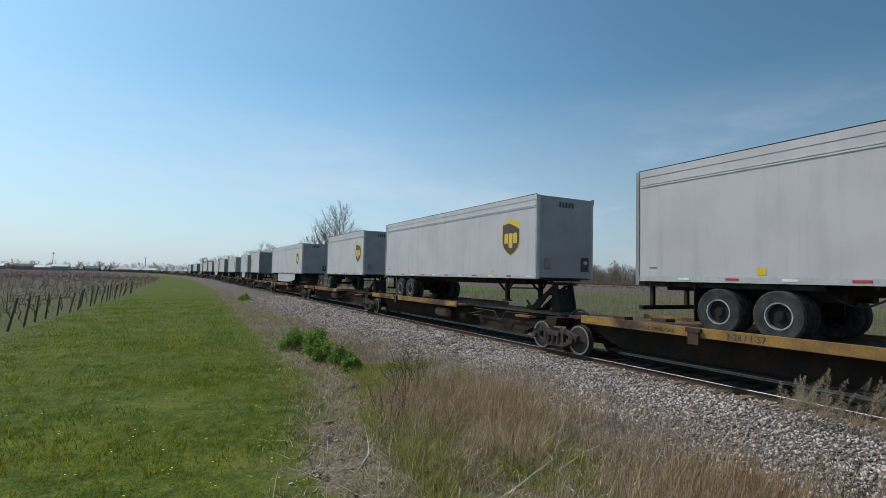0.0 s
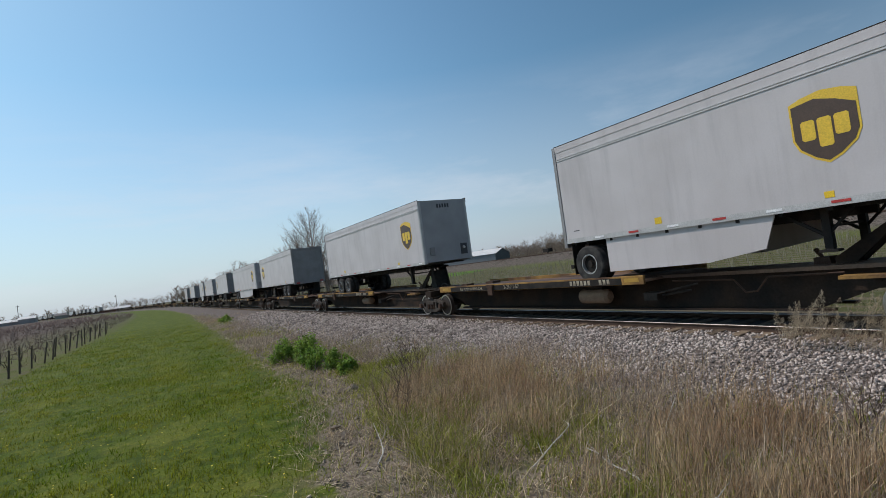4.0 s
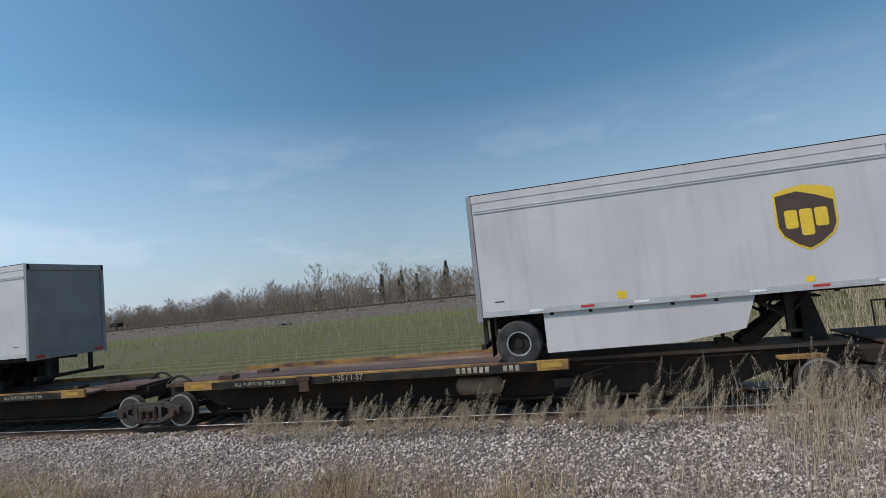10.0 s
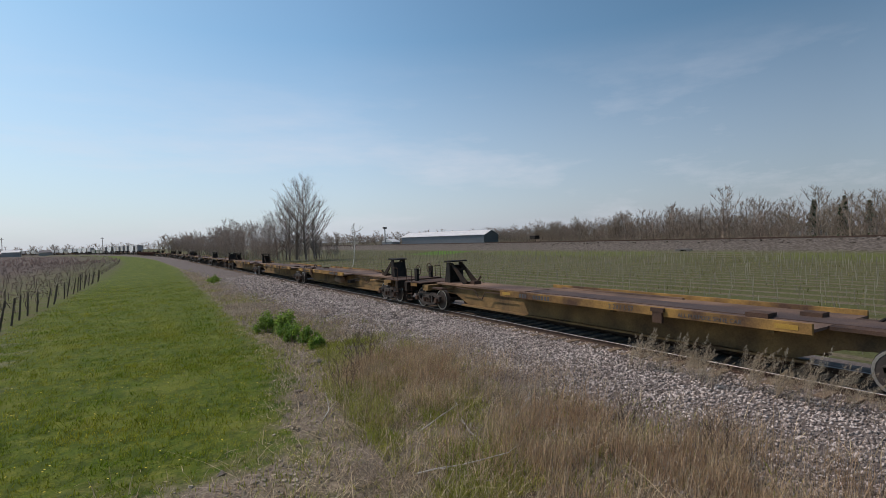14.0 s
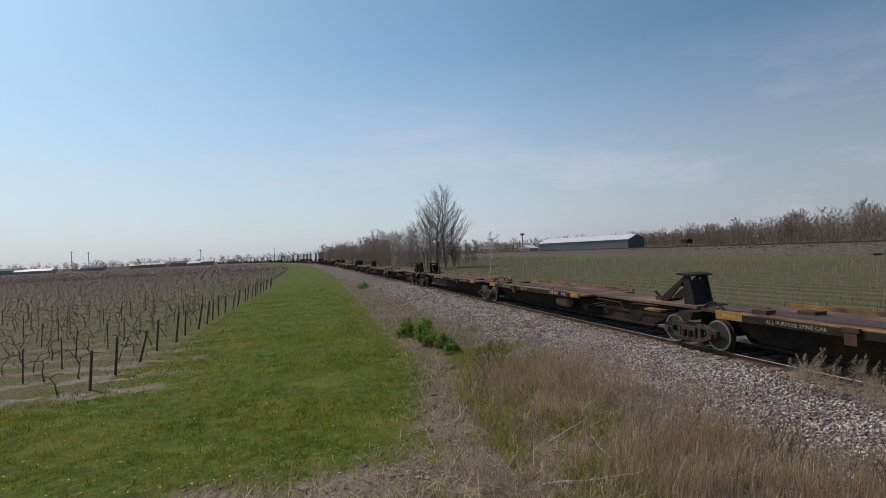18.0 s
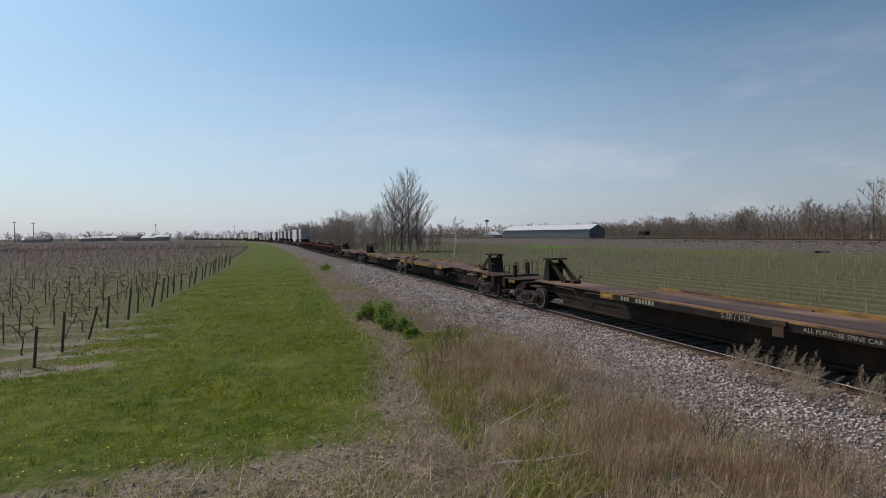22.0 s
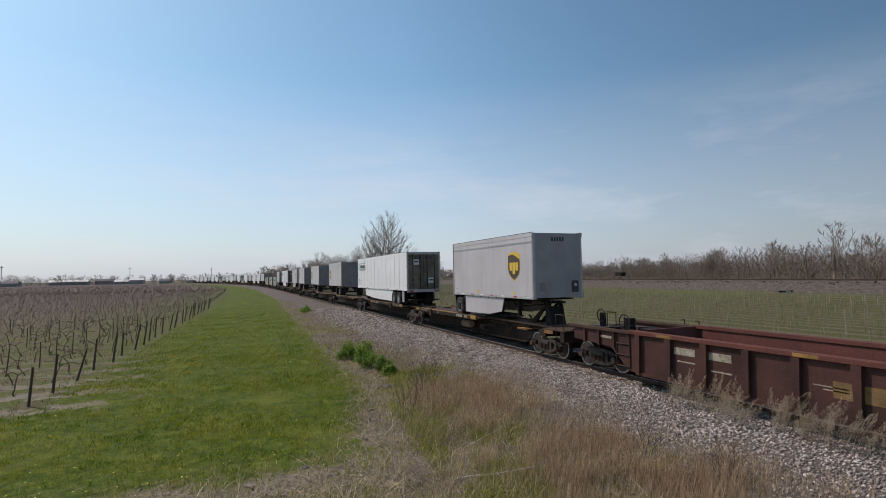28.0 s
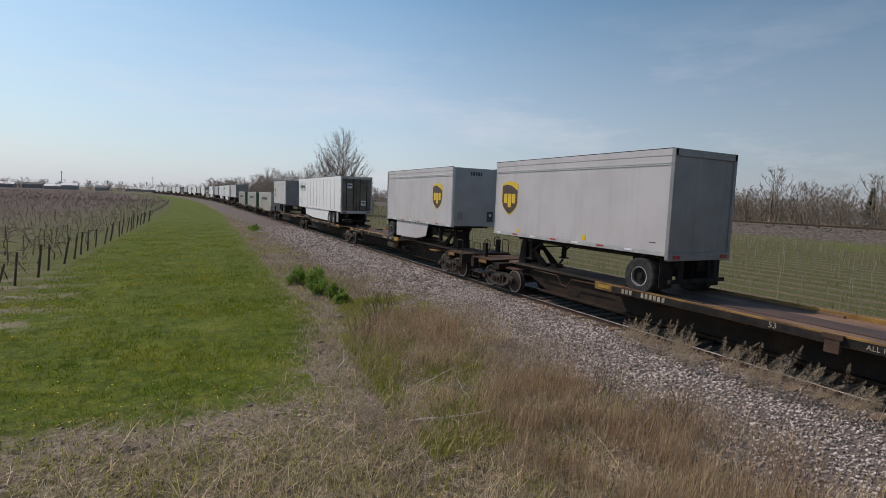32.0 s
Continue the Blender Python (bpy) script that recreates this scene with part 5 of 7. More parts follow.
# trailers and containers: kind, place of the end that comes first, whether its front trails
LOADS = (
    ("long", -1.3, False), ("long", 16.6, False), ("pup", 34.2, False), ("longest", 51.6, False), ("pup", 78.0, True),
    ("pup_skirt", 90.7, False), ("long", 108.0, False), ("long", 131.0, True), ("longest", 147.6, False), ("long_forward", 170.1, True),
    ("long_doors", 189.0, True), ("pup_skirt", 205.9, False), ("long_forward", 228.5, True), ("pup_skirt", 252.1, True),
    ("pup_skirt", 609.9, False), ("white", 627.0, True), ("pup", 651.8, True), ("pup", 669.1, True), ("pup", 686.2, True),
    ("pup_skirt", 698.4, False), ("white", 717.2, True), ("pup", 741.0, True), ("box_beige", 752.5, False), ("box_green", 768.0, False),
    ("box_green", 784.0, False), ("long", 801.0, True), ("white", 818.0, True), ("white", 837.0, True), ("long", 856.0, False),
    ("white_far", 874.0, False), ("box_beige", 893.0, False), ("white_far", 908.0, False), ("long", 927.0, True), ("white_far", 944.0, True), ("white_far", 963.0, False),
    ("long", 982.0, False), ("box_beige", 999.0, False), ("white_far", 1014.0, False), ("white_far", 1033.0, True), ("long", 1052.0, True), ("white_far", 1069.0, True), ("white_far", 1088.0, True), ("white_far", 1107.0, True),
)
LENGTH = {"pup": 8.5, "pup_skirt": 8.5, "long": 13.7, "long_doors": 13.7, "long_forward": 13.7, "longest": 16.15, "white": 16.15, "white_far": 16.15, "box_beige": 12.2, "box_green": 12.2}
for kind, at, turned in LOADS:
    place(kind, at + (LENGTH[kind] if turned else 0), turned, FLOOR if kind[:3] != "box" else DH - 0.35)


# ---- vineyard on the left ----
VINE_Y, VINE_STEP = 18.1, 2.3


def vine_edge(y):
    """Where the vine rows end beside the mown strip."""
    return -7.4 + 0.05 * min(y, 80) + 0.02 * min(max(y - 80, 0), 70) - max(y - 150, 0) ** 2 / 3200


rng = np.random.default_rng(4)


def vine_mesh(seed, fine=True):
    """A gnarled trunk, two arms bent along the wire and last year's canes."""
    r = random.Random(seed)
    bm = bmesh.new()
    p, d = Vector((0, 0, -0.05)), Vector((r.uniform(-0.35, 0.35), r.uniform(-0.15, 0.15), 1))
    rad = r.uniform(0.028, 0.042)
    for k in range(5 if fine else 3):
        q = p + d.normalized() * r.uniform(0.15, 0.23) * (1 if fine else 1.6)
        add_rod(bm, p, q, rad, rad * 0.88, 5 if fine else 3, False)
        p, rad, d = q, rad * 0.88, d + Vector((r.uniform(-0.65, 0.65), r.uniform(-0.25, 0.25), 0.1))
    for s in (-1, 1):
        q = p + Vector((s * r.uniform(0.35, 0.8), r.uniform(-0.08, 0.08), r.uniform(-0.12, 0.22)))
        m = p.lerp(q, 0.5) + Vector((0, 0, r.uniform(0.02, 0.14)))
        add_rod(bm, p, m, 0.018, 0.014, 4 if fine else 3, False)
        add_rod(bm, m, q, 0.014, 0.008, 4 if fine else 3, False)
        for k in range(3 if fine else 1):
            b = q.lerp(m, r.uniform(0, 0.9))
            e = b + Vector((s * r.uniform(-0.3, 0.5), r.uniform(-0.1, 0.1), r.uniform(-0.3, 0.45)))
            add_rod(bm, b, e, 0.008, 0.004, 3, False)
    return mesh_of("grapevine", bm, VINE)


def build_vineyard():
    metas = [vine_mesh(k) for k in range(8)]
    bm = bmesh.new()
    add_rod(bm, (0, 0, -0.1), (0.2, 0.05, 1.42), 0.05, 0.042, 8)
    end_post = mesh_of("end_post", bm, POST)
    bm = bmesh.new()
    add_rod(bm, (0, 0, -0.1), (0.05, 0.0, 1.2), 0.027, 0.023, 6)
    line_post = mesh_of("line_post", bm, POST)
    r = random.Random(9)
    far_v, far_f = [], []
    tubes = {}
    for k, me in enumerate([vine_mesh(60 + k, False) for k in range(8)]):
        co = np.empty(len(me.vertices) * 3)
        me.vertices.foreach_get("co", co)
        tubes[k] = (co.reshape(-1, 3), [tuple(p.vertices) for p in me.polygons])
    nv = [0]

    def put_far(k, x, y):
        co, fs = tubes[k]
        a = r.uniform(-0.3, 0.3) + (math.pi if r.random() < 0.5 else 0)
        c, s, z = math.cos(a) * 0.85, math.sin(a) * 0.85, r.uniform(0.72, 0.95)
        far_v.append(np.stack([x + c * co[:, 0] - s * co[:, 1], y + s * co[:, 0] + c * co[:, 1], co[:, 2] * z], 1))
        far_f.extend(tuple(i + nv[0] for i in f) for f in fs)
        nv[0] += len(co)

    count = 0
    for k in range(70):
        y = VINE_Y + k * VINE_STEP + r.uniform(-0.1, 0.1)
        x0 = vine_edge(y) + r.uniform(-0.15, 0.15)
        reach = min(150, 22 + k * 3.2)
        if k < 26:
            ob = new("vineyard_post", end_post)
            ob.matrix_basis = pose(x0, y, 0, 0, r.uniform(-5, 7), r.uniform(-15, 15)) @ Matrix.Scale(r.uniform(0.88, 1.06), 4)
            tagged(ob, "leaning weathered wooden vineyard end post", "post", "vineyard end posts")
        x = x0 - 1.0
        j = 0
        while x > x0 - reach:
            if k < 14 and x > -24 and count < 290:
                ob = new("grapevine", metas[r.randrange(8)])
                ob.matrix_basis = pose(x + r.uniform(-0.2, 0.2), y + r.uniform(-0.1, 0.1), 0, 0, 0, r.choice((0, 180)) + r.uniform(-15, 15)) @ Matrix.Scale(r.uniform(0.76, 0.98), 4)
                tagged(ob, "bare twisted brown grapevine on a trellis", "grapevine", "grapevines")
                count += 1
                if j % 3 == 2:
                    po = new("vineyard_post", line_post)
                    po.matrix_basis = pose(x + 0.9, y, 0, 0, r.uniform(-3, 3), 0)
                    tagged(po, "thin wooden vineyard line post", "post", "vineyard line posts")
            else:
                put_far(r.randrange(8), x, y)
            x -= r.uniform(1.1, 1.6) if k < 30 else r.uniform(1.8, 2.8)
            j += 1
    for k in range(5200):  # beyond, single bent canes
        y = VINE_Y + (70 + r.random() ** 1.6 * 120) * VINE_STEP
        x = vine_edge(y) - r.random() ** 0.8 * (y * 0.95)
        h = r.uniform(0.5, 0.9)
        q = [(0, 0, 0), (0.12, 0.05, 0), (0.4, 0.2, h), (-0.3, 0.0, h * 0.9)]
        far_v.append(np.array([(x + a * 0.5, y + b, c) for a, b, c in q]))
        far_f.append(tuple(i + nv[0] for i in range(4)))
        nv[0] += 4
    v = np.concatenate(far_v)
    ob = raw("far_grapevines", v.tolist(), far_f, FARVINE_LIT)
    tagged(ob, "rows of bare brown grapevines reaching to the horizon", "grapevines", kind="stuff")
    bm = bmesh.new()
    for k in range(20):
        y = VINE_Y + k * VINE_STEP
        for z in (0.8, 1.2):
            add_rod(bm, (vine_edge(y) + 0.1, y, z), (vine_edge(y) - 60, y, z), 0.004, 0.004, 3, False)
    tagged(new("trellis_wires", mesh_of("trellis_wires", bm, WIRE)), "thin steel trellis wires along the vine rows", "wire", kind="stuff")


build_vineyard()


# ---- bare trees ----
def tree_mesh(seed, height, spread, name="tree", levels=4, trunk=0.16, thin=0.012, counts=(7, 5, 4, 4), low=0.25, material=None):
    """A bare tree: a leader that tapers to the top, limbs from low down, and fine upward twigs."""
    r = random.Random(seed)
    bm = bmesh.new()

    def grow(p, d, length, rad, depth):
        steps = 4 if depth == 0 else 2 if depth < levels else 1
        line, q, e = [p], p, d
        for k in range(steps):
            q = q + e * length / steps
            line.append(q)
            e = (e + Vector((r.uniform(-1, 1), r.uniform(-1, 1), r.uniform(0.0, 0.8))) * (0.1 if depth == 0 else 0.22)).normalized()
        size = lambda f: max(rad * (1 - 0.85 * f), thin)
        for k in range(steps):
            add_rod(bm, line[k], line[k + 1], size(k / steps), size((k + 1) / steps), 5 if depth == 0 else 3, False)
        if depth >= levels:
            return
        n = counts[min(depth, len(counts) - 1)]
        for k in range(n):
            f = (low if depth == 0 else 0.2) + (1 - (low if depth == 0 else 0.2)) * (k + r.random()) / n
            f = min(f, 0.98)
            i = min(int(f * steps), steps - 1)
            at = line[i].lerp(line[i + 1], f * steps - i)
            a = r.uniform(0, math.tau)
            e = (d * (0.75 if depth else 0.9) + Vector((math.cos(a), math.sin(a), 0.15)) * spread * r.uniform(0.6, 1.3)).normalized()
            grow(at, e, length * (1.05 - 0.75 * f) * r.uniform(0.45, 0.7), max(thin, size(f) * 0.55), depth + 1)

    grow(Vector((0, 0, -0.2)), Vector((r.uniform(-0.06, 0.06), r.uniform(-0.06, 0.06), 1)).normalized(), height, trunk, 0)
    return mesh_of(name, bm, material or BARK)


def bare_tree(seed, height, radius, limbs, subs, twigs, twig_len, twig_w, trunk=0.16, low=0.15, rise=1.0, material=None):
    """A bare tree with a rounded crown: limbs that rise to an egg-shaped outline, side branches and many fine twigs."""
    r = random.Random(seed)
    bm = bmesh.new()
    line, p, d = [Vector((0, 0, -0.2))], Vector((0, 0, -0.2)), Vector((r.uniform(-0.08, 0.08), r.uniform(-0.08, 0.08), 1))
    for k in range(6):
        p = p + d.normalized() * height * 0.97 / 6
        d = d + Vector((r.uniform(-0.1, 0.1), r.uniform(-0.1, 0.1), 0.1))
        line.append(p)
    size = lambda f: trunk * (1 - 0.9 * f)
    for k in range(6):
        add_rod(bm, line[k], line[k + 1], size(k / 6), size((k + 1) / 6), 5, False)
    wood = []
    for k in range(limbs):
        f = low + (0.97 - low) * (k + r.random()) / limbs
        i = min(int(f * 6), 5)
        at = line[i].lerp(line[i + 1], f * 6 - i)
        g = (f - low) / (1 - low)
        env = radius * (0.45 + 0.75 * math.sin(math.pi * min(1, 0.25 + 0.7 * g))) * r.uniform(0.55, 1.05) * (1 - 0.55 * g)
        a = 2.4 * k + r.uniform(-0.5, 0.5)
        end = at + Vector((math.cos(a) * env, math.sin(a) * env, env * rise * r.uniform(0.8, 1.5)))
        end.z = min(end.z, height * r.uniform(0.93, 1.03))
        mid = at.lerp(end, 0.5) + Vector((math.cos(a), math.sin(a), -0.6)) * env * 0.1
        q = max(size(f) * 0.5, twig_w * 1.2)
        add_rod(bm, at, mid, q, q * 0.7, 3, False)
        add_rod(bm, mid, end, q * 0.7, twig_w, 3, False)
        wood += [(at, mid, 0.4), (mid, end, 1.0), (mid, end, 1.0)]
        for j in range(subs):
            b = at.lerp(mid, r.uniform(0.4, 1)) if j % 3 == 0 else mid.lerp(end, r.random())
            e = ((end - at).normalized() * 0.7 + Vector((r.uniform(-1, 1), r.uniform(-1, 1), r.uniform(-0.1, 0.9)))).normalized()
            t = b + e * env * r.uniform(0.25, 0.5)
            add_rod(bm, b, t, q * 0.4, twig_w * 0.8, 3, False)
            wood += [(b, t, 1.0), (b, t, 1.0)]
    for k in range(twigs):
        a, b, near = r.choice(wood)
        if r.random() > near:
            continue
        f = r.random()
        c = a.lerp(b, f)
        e = ((b - a).normalized() * 0.8 + Vector((r.uniform(-1, 1), r.uniform(-1, 1), r.uniform(-0.35, 1.0)))).normalized() * twig_len * r.uniform(0.4, 1.3)
        w = Vector((r.uniform(-1, 1), r.uniform(-1, 1), r.uniform(-1, 1))) * twig_w
        bm.faces.new([bm.verts.new(c - w), bm.verts.new(c + w), bm.verts.new(c + e)])
    return mesh_of("tree", bm, material or BARK)


def join_copies(name, meshes, spots, material, r):
    """Many scaled, turned copies of a few patterns in one mesh."""
    pats = []
    for me in meshes:
        co = np.empty(len(me.vertices) * 3)
        me.vertices.foreach_get("co", co)
        lo = np.empty(len(me.loops), np.int32)
        me.loops.foreach_get("vertex_index", lo)
        tot = np.empty(len(me.polygons), np.int32)
        me.polygons.foreach_get("loop_total", tot)
        pats.append((co.reshape(-1, 3), lo, tot))
    vs, ls, ts, n = [], [], [], 0
    for x, y, z, size in spots:
        co, lo, tot = pats[r.randrange(len(pats))]
        a = r.uniform(0, math.tau)
        c, s = math.cos(a) * size, math.sin(a) * size
        vs.append(np.stack([x + c * co[:, 0] - s * co[:, 1], y + s * co[:, 0] + c * co[:, 1], z + co[:, 2] * size * r.uniform(0.85, 1.2)], 1))
        ls.append(lo + n)
        ts.append(tot)
        n += len(co)
    v, lo, tot = np.concatenate(vs), np.concatenate(ls), np.concatenate(ts)
    me = bpy.data.meshes.new(name)
    me.vertices.add(len(v))
    me.vertices.foreach_set("co", v.ravel())
    me.loops.add(len(lo))
    me.loops.foreach_set("vertex_index", lo.astype(np.int32))
    me.polygons.add(len(tot))
    me.polygons.foreach_set("loop_start", np.concatenate([[0], np.cumsum(tot)[:-1]]).astype(np.int32))
    me.polygons.foreach_set("loop_total", tot)
    me.update(calc_edges=True)
    me.materials.append(material)
    return new(name, me)


def build_trees():
    r = random.Random(3)
    tall = [bare_tree(k, 18.0, 6.4, 42, 9, 4600, 1.0, 0.0065, trunk=0.27, low=0.1, rise=1.0) for k in (1, 2, 3)]
    for k, (x, y, size) in enumerate(((37.0, 125, 1.15), (38.8, 124, 0.8), (35.0, 126, 1.0), (33.4, 127, 0.9), (32.3, 126, 0.72), (31.0, 129, 0.66), (40.2, 127, 0.5), (29.6, 131, 0.6))):
        t = tagged(new("tree"), "tall bare grey tree beside the railway", "tree", "bare trees by the track")
        t.matrix_basis = pose(x, y, 0, 0, 0, 70 * k) @ Matrix.Scale(size, 4)
        new("crown", tall[k % 3]).parent = t
    pale = tagged(new("tree"), "slender pale-barked bare young tree", "tree")
    new("crown", tree_mesh(8, 7.0, 0.7, levels=3, trunk=0.07, thin=0.02, counts=(7, 4, 3), low=0.25, material=BIRCH)).parent = pale
    pale.matrix_basis = pose(33.0, 84.0, -0.5, 0, 14, 0)
    shrubs = [bare_tree(k, 9, 2.5, 14, 3, 620, 1.1, 0.019, trunk=0.09, low=0.08, rise=1.7) for k in (5, 6, 7)]
    spots = []
    for k in range(210):
        y = r.uniform(128, 360)
        spots.append((25.5 + (y - 125) * 0.035 + r.uniform(-2, 9) - max(0, y - 160) ** 2 / 3200, y, 0, r.uniform(0.5, 1.15)))
    spots += [(r.uniform(24, 44), r.uniform(118, 135), -0.2, r.uniform(0.3, 0.62)) for k in range(60)]
    tagged(join_copies("trackside_thicket", shrubs, spots, BARK, r), "bare brown thicket beyond the track", "thicket", kind="stuff")
    woods = [bare_tree(k, 10.6, 3.6, 14, 3, 440, 1.2, 0.03, trunk=0.2, low=0.14) for k in (11, 12, 13, 14)]
    low = [bare_tree(k, 4.2, 2.2, 6, 0, 170, 0.9, 0.03, trunk=0.05, low=0.05) for k in (21, 22, 23)]
    spots = []
    for k in range(680):
        y = r.uniform(-120, 300)
        spots.append((117 + r.uniform(0, 48) + max(0, y - 60) * 0.34, y, 0.1, r.uniform(0.62, 0.98)))
    spots = [q for q in spots if q[1] < 205 or q[0] > 214]
    spots += [(140, 79, 0, 1.35), (147, 76, 0, 1.15), (152, 84, 0, 1.15)]
    tagged(join_copies("far_woods", woods, spots, WOODS, r), "long line of bare brown woods", "woods", kind="stuff")
    spots = [(114 + r.uniform(0, 40) + max(0, y - 60) * 0.34, y, 0.0, r.uniform(0.5, 1.1)) for y in (r.uniform(-120, 300) for k in range(850))]
    spots = [q for q in spots if q[1] < 205 or q[0] > 214]
    fine = [bare_tree(k, 4.2, 2.3, 12, 4, 420, 0.7, 0.009, trunk=0.05, low=0.04) for k in (41, 42, 43)]
    brush = [(r.uniform(30, 60), r.uniform(-60, -9), 1.2, r.uniform(0.5, 1.0)) for k in range(90)]
    brush += [(r.uniform(32, 48), -9 - r.random() * 20, 1.4, r.uniform(0.4, 0.8) + 0.4 * r.random()) for k in range(60)]
    tagged(join_copies("brush", fine, brush, WOODS, r), "tan brush beyond the track", "brush", kind="stuff")
    tagged(join_copies("undergrowth", low, spots, WOODS, r), "brown undergrowth at the edge of the woods", "undergrowth", kind="stuff")
    bulk = [bare_tree(k, 9, 3.6, 6, 0, 120, 2.0, 0.09, trunk=0.2, low=0.1) for k in (31, 32, 33)]
    spots = [(150 + r.uniform(25, 75) + max(0, y - 60) * 0.34, y, 0.0, r.uniform(0.7, 1.0)) for y in (r.uniform(-160, 330) for k in range(420))]
    spots = [q for q in spots if q[1] < 205 or q[0] > 214]
    tagged(join_copies("woods_behind", bulk, spots, WOODS, r), "dense bare brown woods behind", "woods", kind="stuff")
    spots = [(r.uniform(-950, 700), r.uniform(640, 800), 0, r.uniform(0.6, 1.25)) for k in range(1300)]
    spots += [(r.uniform(110, 520), r.uniform(370, 470), 0, r.uniform(0.8, 1.25)) for k in range(330)]
    spots += [(44 + r.gauss(0, 8), 615 + r.uniform(-15, 15), 0, r.uniform(1.2, 1.8)) for k in range(30)]
    tagged(join_copies("horizon_trees", bulk, spots, WOODS, r), "low line of trees on the horizon", "trees", kind="stuff")


build_trees()


# ---- barn, far buildings, second line ----
def build_barn():
    b = tagged(new("barn"), "long grey steel barn with white roof", "barn")
    bx, by = 185.0, 252.0
    w, L, h, p = 19.0, 64.0, 5.6, 2.9
    part("wall", boxes((0, w, 0.02, L, -0.5, h)), BARNWALL, b, "blue grey steel walls")
    part("end_wall", boxes((0, w, -0.02, 0.02, -0.5, h)), GABLE, b, "dark green grey end wall")
    for s in (-1, 1):
        bm = bmesh.new()
        x0, x1 = (-0.5, w / 2) if s < 0 else (w + 0.5, w / 2)
        v = [bm.verts.new(q) for q in ((x0, -0.6, h - 0.1), (x1, -0.6, h + p), (x1, L + 0.6, h + p), (x0, L + 0.6, h - 0.1), (x0, -0.6, h + 0.05), (x1, -0.6, h + p + 0.15), (x1, L + 0.6, h + p + 0.15), (x0, L + 0.6, h + 0.05))]
        for q in ((3, 2, 1, 0), (4, 5, 6, 7), (0, 1, 5, 4), (1, 2, 6, 5), (2, 3, 7, 6), (3, 0, 4, 7)):
            bm.faces.new([v[i] for i in q])
        part("roof", bm, BARNROOF, b, "white metal roof")
    for yy in (-0.02, L + 0.02):
        bm = bmesh.new()
        vs = [bm.verts.new(q) for q in ((0, yy, h), (w, yy, h), (w / 2, yy, h + p))]
        bm.faces.new(vs)
        part("gable", bm, GABLE, b, "dark green grey gable")
    b.matrix_basis = pose(bx, by, 0, 0, 0, 25)
    s = tagged(new("shed"), "small white shed beside the barn", "shed")
    part("wall", boxes((0, 8, 0, 9, -0.5, 3)), FARWALL, s)
    bm = bmesh.new()
    add_prism(bm, [(-0.4, 2.9), (4.5, 5.0), (9.4, 2.9)], -0.3, 8.3)
    part("roof", bm, BARNROOF, s)
    s.matrix_basis = pose(146, 300, 0, 0, 0, 25)


build_barn()
t2 = tagged(new("second_track"), "second railway line on a low gravel bank", "railway track", kind="structure")
for o in (-0.75, 0.75):
    ob = raw("rail", [(97 + o - 0.04, -600, BANK_TOP), (97 + o + 0.04, -600, BANK_TOP), (97 + o + 0.04, 900, BANK_TOP), (97 + o - 0.04, 900, BANK_TOP), (97 + o - 0.04, -600, BANK_TOP + 0.25), (97 + o + 0.04, -600, BANK_TOP + 0.25), (97 + o + 0.04, 900, BANK_TOP + 0.25), (97 + o - 0.04, 900, BANK_TOP + 0.25)], [(3, 2, 1, 0), (4, 5, 6, 7), (0, 1, 5, 4), (1, 2, 6, 5), (2, 3, 7, 6), (3, 0, 4, 7)], RAILM)
    ob.parent = t2



# ---- stones, ties, grasses and weeds ----
gen = np.random.default_rng(21)


def lawn_edge(y):
    return np.interp(y, [8.8, 10.5, 13, 15, 105, 400], [1.9, 2.4, 3.1, 3.85, 7.2, 7.2]) - np.maximum(np.asarray(y) - 150, 0) ** 2 / 3200


def flat_z(x, y):
    return np.interp(x, [TRACK_X + p[0] for p in BALLAST], [max(p[1], 0.0) for p in BALLAST]) * (x > 5.7)


